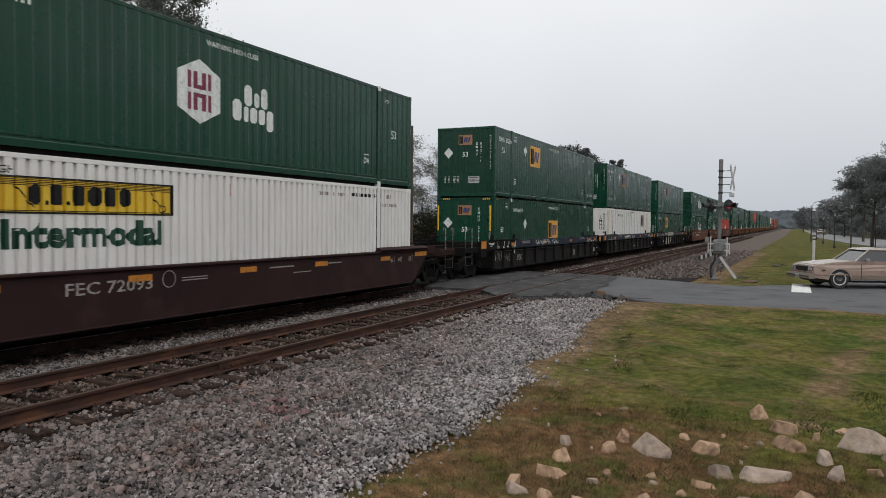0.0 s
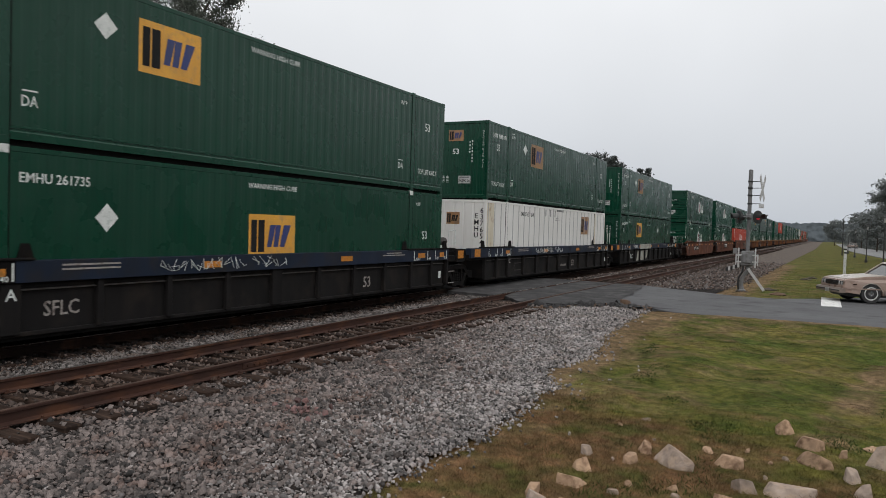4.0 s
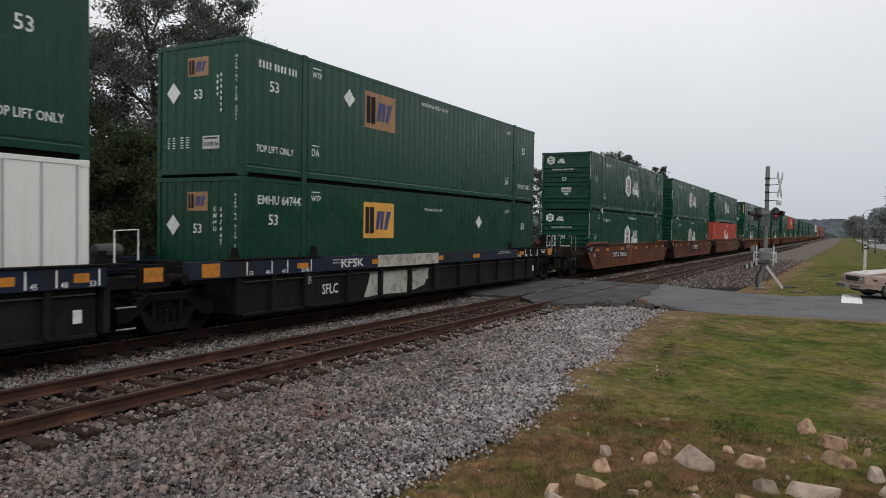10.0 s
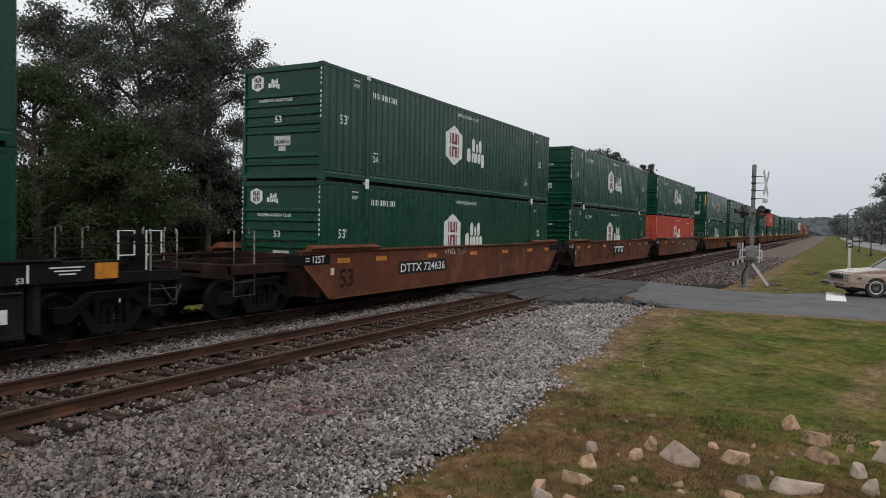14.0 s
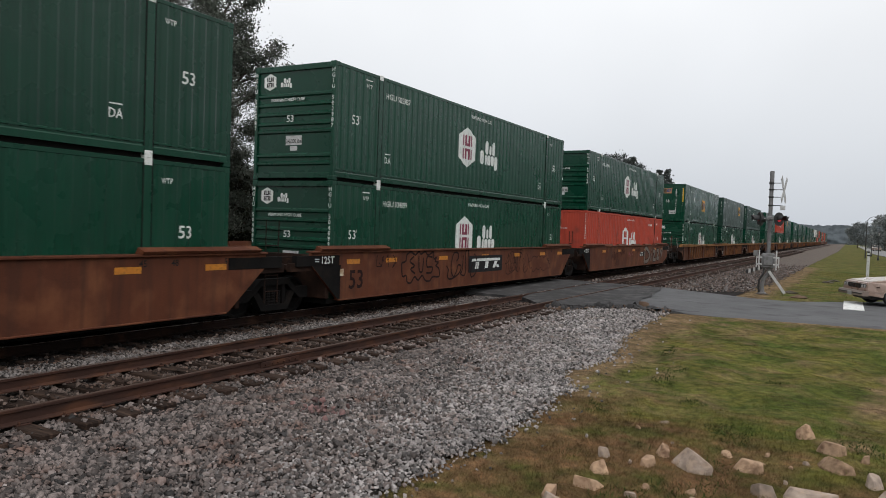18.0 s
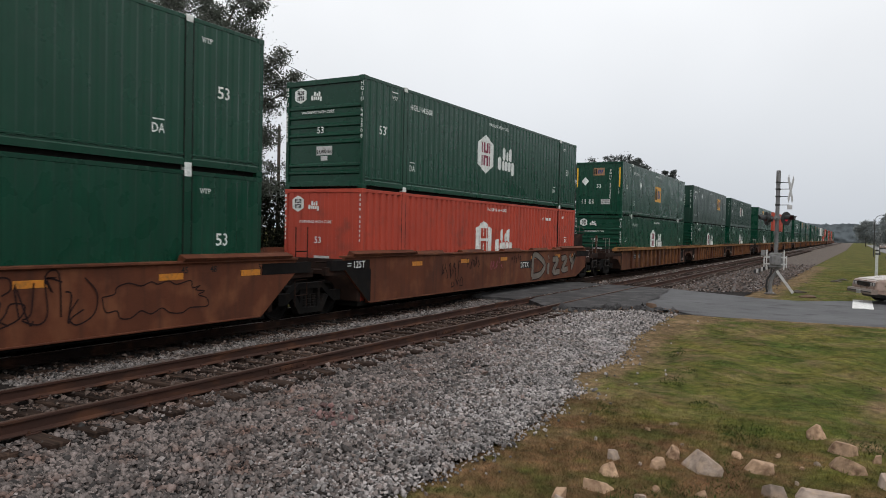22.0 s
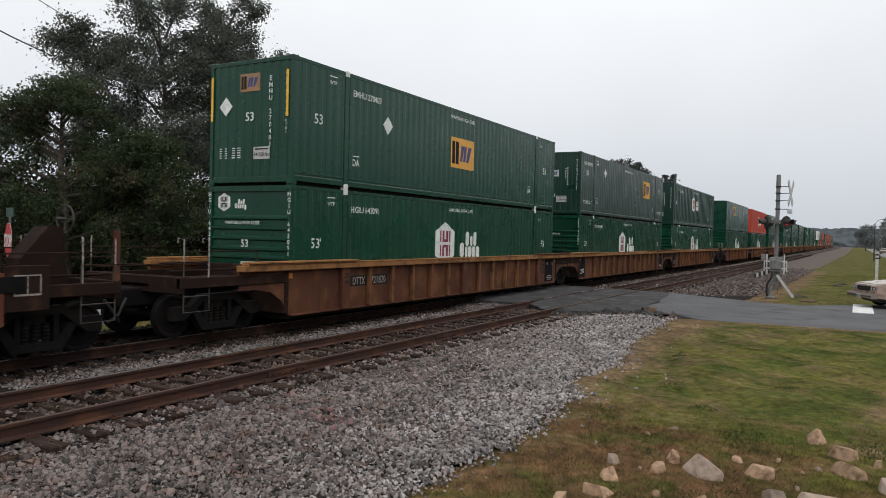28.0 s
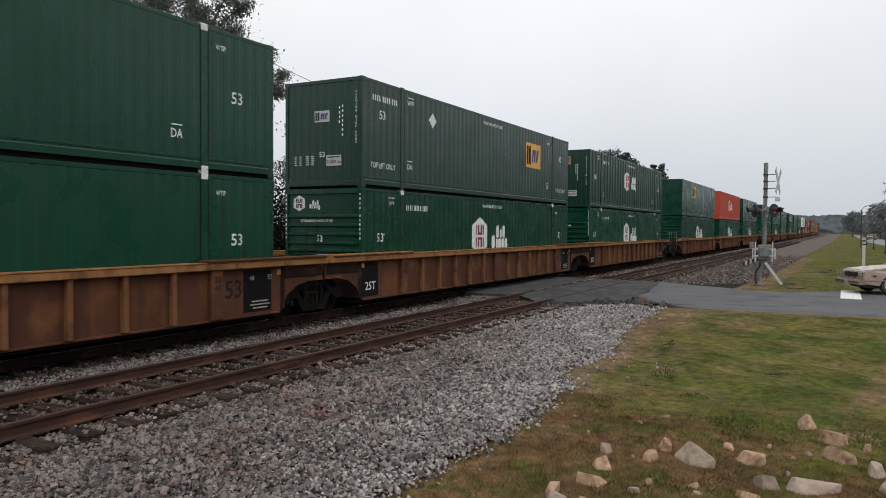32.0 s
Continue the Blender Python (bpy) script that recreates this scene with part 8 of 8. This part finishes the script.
g = Geo()
g.prism([(4.3, 190), (4.6, 161), (6.5, 118), (9.0, 90), (14.0, 78), (52, 62), (52, 100), (20, 128), (14.5, 148), (9.0, 230), (7.0, 420), (4.3, 420)], 2, -.5, -.16)
solid("side_street", g, CONCRETE, "pale grey side street beyond the lawn", "road", "structure")


far_lane = Geo()
far_lane.box(-24.0, -60, -.5, -16.5, 20.5, -.14, .02)
solid("service_road", far_lane, CONCRETE, "grey road along the far side of the tracks", "road", "structure")


def street_lamp(x, y, h):
    lamp = thing("street_lamp", "black post-top street lamp along the side street", "street lamp", (x, y, ground_z(x, y)), group="street lamps")
    part("post", Geo().lathe([(.14, 0), (.14, .25), (.08, .4), (.055, .8), (.04, h - .6), (.07, h - .56)], (0, 0, 0), 2, 12), BLACKIRON, lamp)
    part("lantern", Geo().lathe([(.06, h - .52), (.10, h - .2), (.10, h - .18)], (0, 0, 0), 2, 8), FROST, lamp, "frosted lantern glass")
    part("cap", Geo().lathe([(.15, h - .18), (.12, h - .08), (.04, h + .02), (.02, h + .1)], (0, 0, 0), 2, 8), BLACKIRON, lamp, "black lantern cap")
    return lamp


for x, y, h in ((3.99, 64.9, 4.25), (3.90, 88.9, 3.95), (3.56, 112.0, 3.8), (3.42, 139.0, 3.6), (6.6, 76.0, 4.0)):
    street_lamp(x, y, h)
road_lamp = thing("road_lamp", "tall curved-arm road lamp", "street lamp", (2.23, 120.0, -.2))
part("pole", Geo().tube((0, 0, 0), (0, 0, 5.4), .09, .05, 10), BLACKIRON, road_lamp)
part("arm", Geo().path([(0, 0, 5.3), (.3, -.1, 5.75), (.8, -.2, 5.95), (1.3, -.3, 5.95)], .035), BLACKIRON, road_lamp)
part("lamp_head", Geo().lathe([(.05, .15), (.16, .05), (.24, -.1), (.2, -.12)], (1.45, -.3, 5.75), 2, 12), BLACKIRON, road_lamp)

marker = thing("marker_post", "white marker post with black bands in the lawn", "post", (1.25, 57.0, ground_z(1.25, 57.0)))
part("post", Geo().box(-.09, -.04, -.1, .09, .04, 1.85, .01), SIGNWHITE, marker)
for z in (1.42, 1.66):
    part("band", Geo().box(-.093, -.043, z, .093, .043, z + .1), SIGNALBLACK, marker, "black band")

# far parked cars
for k, (x, y) in enumerate(((6.0, 215.0), (6.6, 240.0))):
    c = copy_thing(old_car, Matrix.Translation((x, y, -.15)) @ Matrix.Rotation(radians(80 + 7 * k), 4, "Z"))
    tagged(c, "pale sedan parked far off on the side street")

# ---- far side of the tracks: stop sign, guy wire, overhead lines ----
stop = thing("stop_sign", "red octagonal stop sign on a steel post", "road sign", (-16.1, 9.15, ground_z(-16.1, 9.15)), -20)
part("post", Geo().box(-.03, -.02, -.1, .03, .02, 2.75, .005), ALU, stop)
o = [(.40 * math.cos(radians(22.5 + 45 * k)), 2.22 + .40 * math.sin(radians(22.5 + 45 * k))) for k in range(8)]
face = part("sign_face", Geo().prism([(x * 1.04, 2.22 + (z - 2.22) * 1.04) for x, z in o], 1, -.028, -.022), SIGNWHITE, stop, "white border of the sign")
part("red_field", Geo().prism(o, 1, -.034, -.0285), SIGNRED, face, "red field")
g = Geo()
for p in text_polys("STOP", .26)[0]:
    g.add([(x * .95, -.0375, 2.22 + z) for x, z in p], [(0, 1, 2)])
part("lettering", g, MARK, face, "white word STOP")
part("marker_plate", Geo().box(-.12, -.03, 1.42, .12, -.02, 1.66), YELLOWGUARD, stop, "yellow marker plate")
part("street_name_blade", Geo().box(-.4, -.01, 2.74, .4, .01, 2.94), DEEPGREEN, stop, "green street name blade")
guy = thing("guy_wire", "utility pole guy wire with a yellow plastic guard", "cable", (-16.4, 8.75, -.4))
part("wire", Geo().tube((0, 0, 0), (-1.9, -2.1, 9.4), .012, n=5), SIGNALBLACK, guy)
part("guard", Geo().tube((-.04, -.045, .2), (-.50, -.55, 2.45), .04, n=8), YELLOWGUARD, guy, "yellow guard tube")
pole = thing("utility_pole", "wooden utility pole beyond the far track", "utility pole", (-19.0, 5.6, -.4))
part("shaft", Geo().tube((0, 0, 0), (0, 0, 11.5), .16, .11, 10), BARK, pole)
part("crossarm", Geo().box(-1.1, -.06, 10.6, 1.1, .06, 10.72), BARK, pole)


def wire(a, b, sag):
    a, b = Vector(a), Vector(b)
    pts = [a.lerp(b, k / 16) - Vector((0, 0, sag * 4 * (k / 16) * (1 - k / 16))) for k in range(17)]
    w = solid("overhead_wire", Geo().path(pts, .014, 5), SIGNALBLACK, "thin black overhead wire", "cable")
    return w


wire((-19.6, 5.6, 10.35), (-40.0, 44.0, 9.6), .5)
wire((-18.2, 5.6, 10.35), (-31.0, 58.0, 10.2), .7)
span = [(-16 - .6 * (y - 8.84), y, 6.24 + .0137 * (y - 9.7) ** 2) for y in np.linspace(-9.5, 24.5, 30)]
solid("overhead_wire", Geo().path(span, .016, 5), SIGNALBLACK, "thin black overhead wire across the tracks", "cable")
for x, y, h in ((-5.0, -9.6, 11.7), (-25.5, 24.7, 9.6)):
    p = thing("utility_pole", "wooden utility pole that carries one wire", "utility pole", (x, y, -.4))
    part("shaft", Geo().tube((0, 0, 0), (0, 0, h), .15, .1, 10), BARK, p)
pole2 = thing("utility_pole", "distant wooden utility pole among trees", "utility pole", (-31.2, 58.0, -.4))
part("shaft", Geo().tube((0, 0, 0), (0, 0, 11.2), .16, .11, 10), BARK, pole2)
pole3 = thing("utility_pole", "distant wooden utility pole among trees", "utility pole", (-40.2, 44.0, -.4))
part("shaft", Geo().tube((0, 0, 0), (0, 0, 10.6), .16, .11, 10), BARK, pole3)


def motions():
    """The slowing train: every car, every container, and the wheels of the near cars."""
    for ob, x, y, z in RIDERS:
        walk(ob, [(t, pose(x, y - travelled(t), z)) for t in range(0, 33, 2)])
    spin = [(k / 10.0, math.degrees(travelled(k / 10.0) / 0.42)) for k in range(0, 321)]
    for w, y in WHEELS:
        walk(w, [(t, pose(0, y, .42, a, 0, 0)) for t, a in spin])


motions()
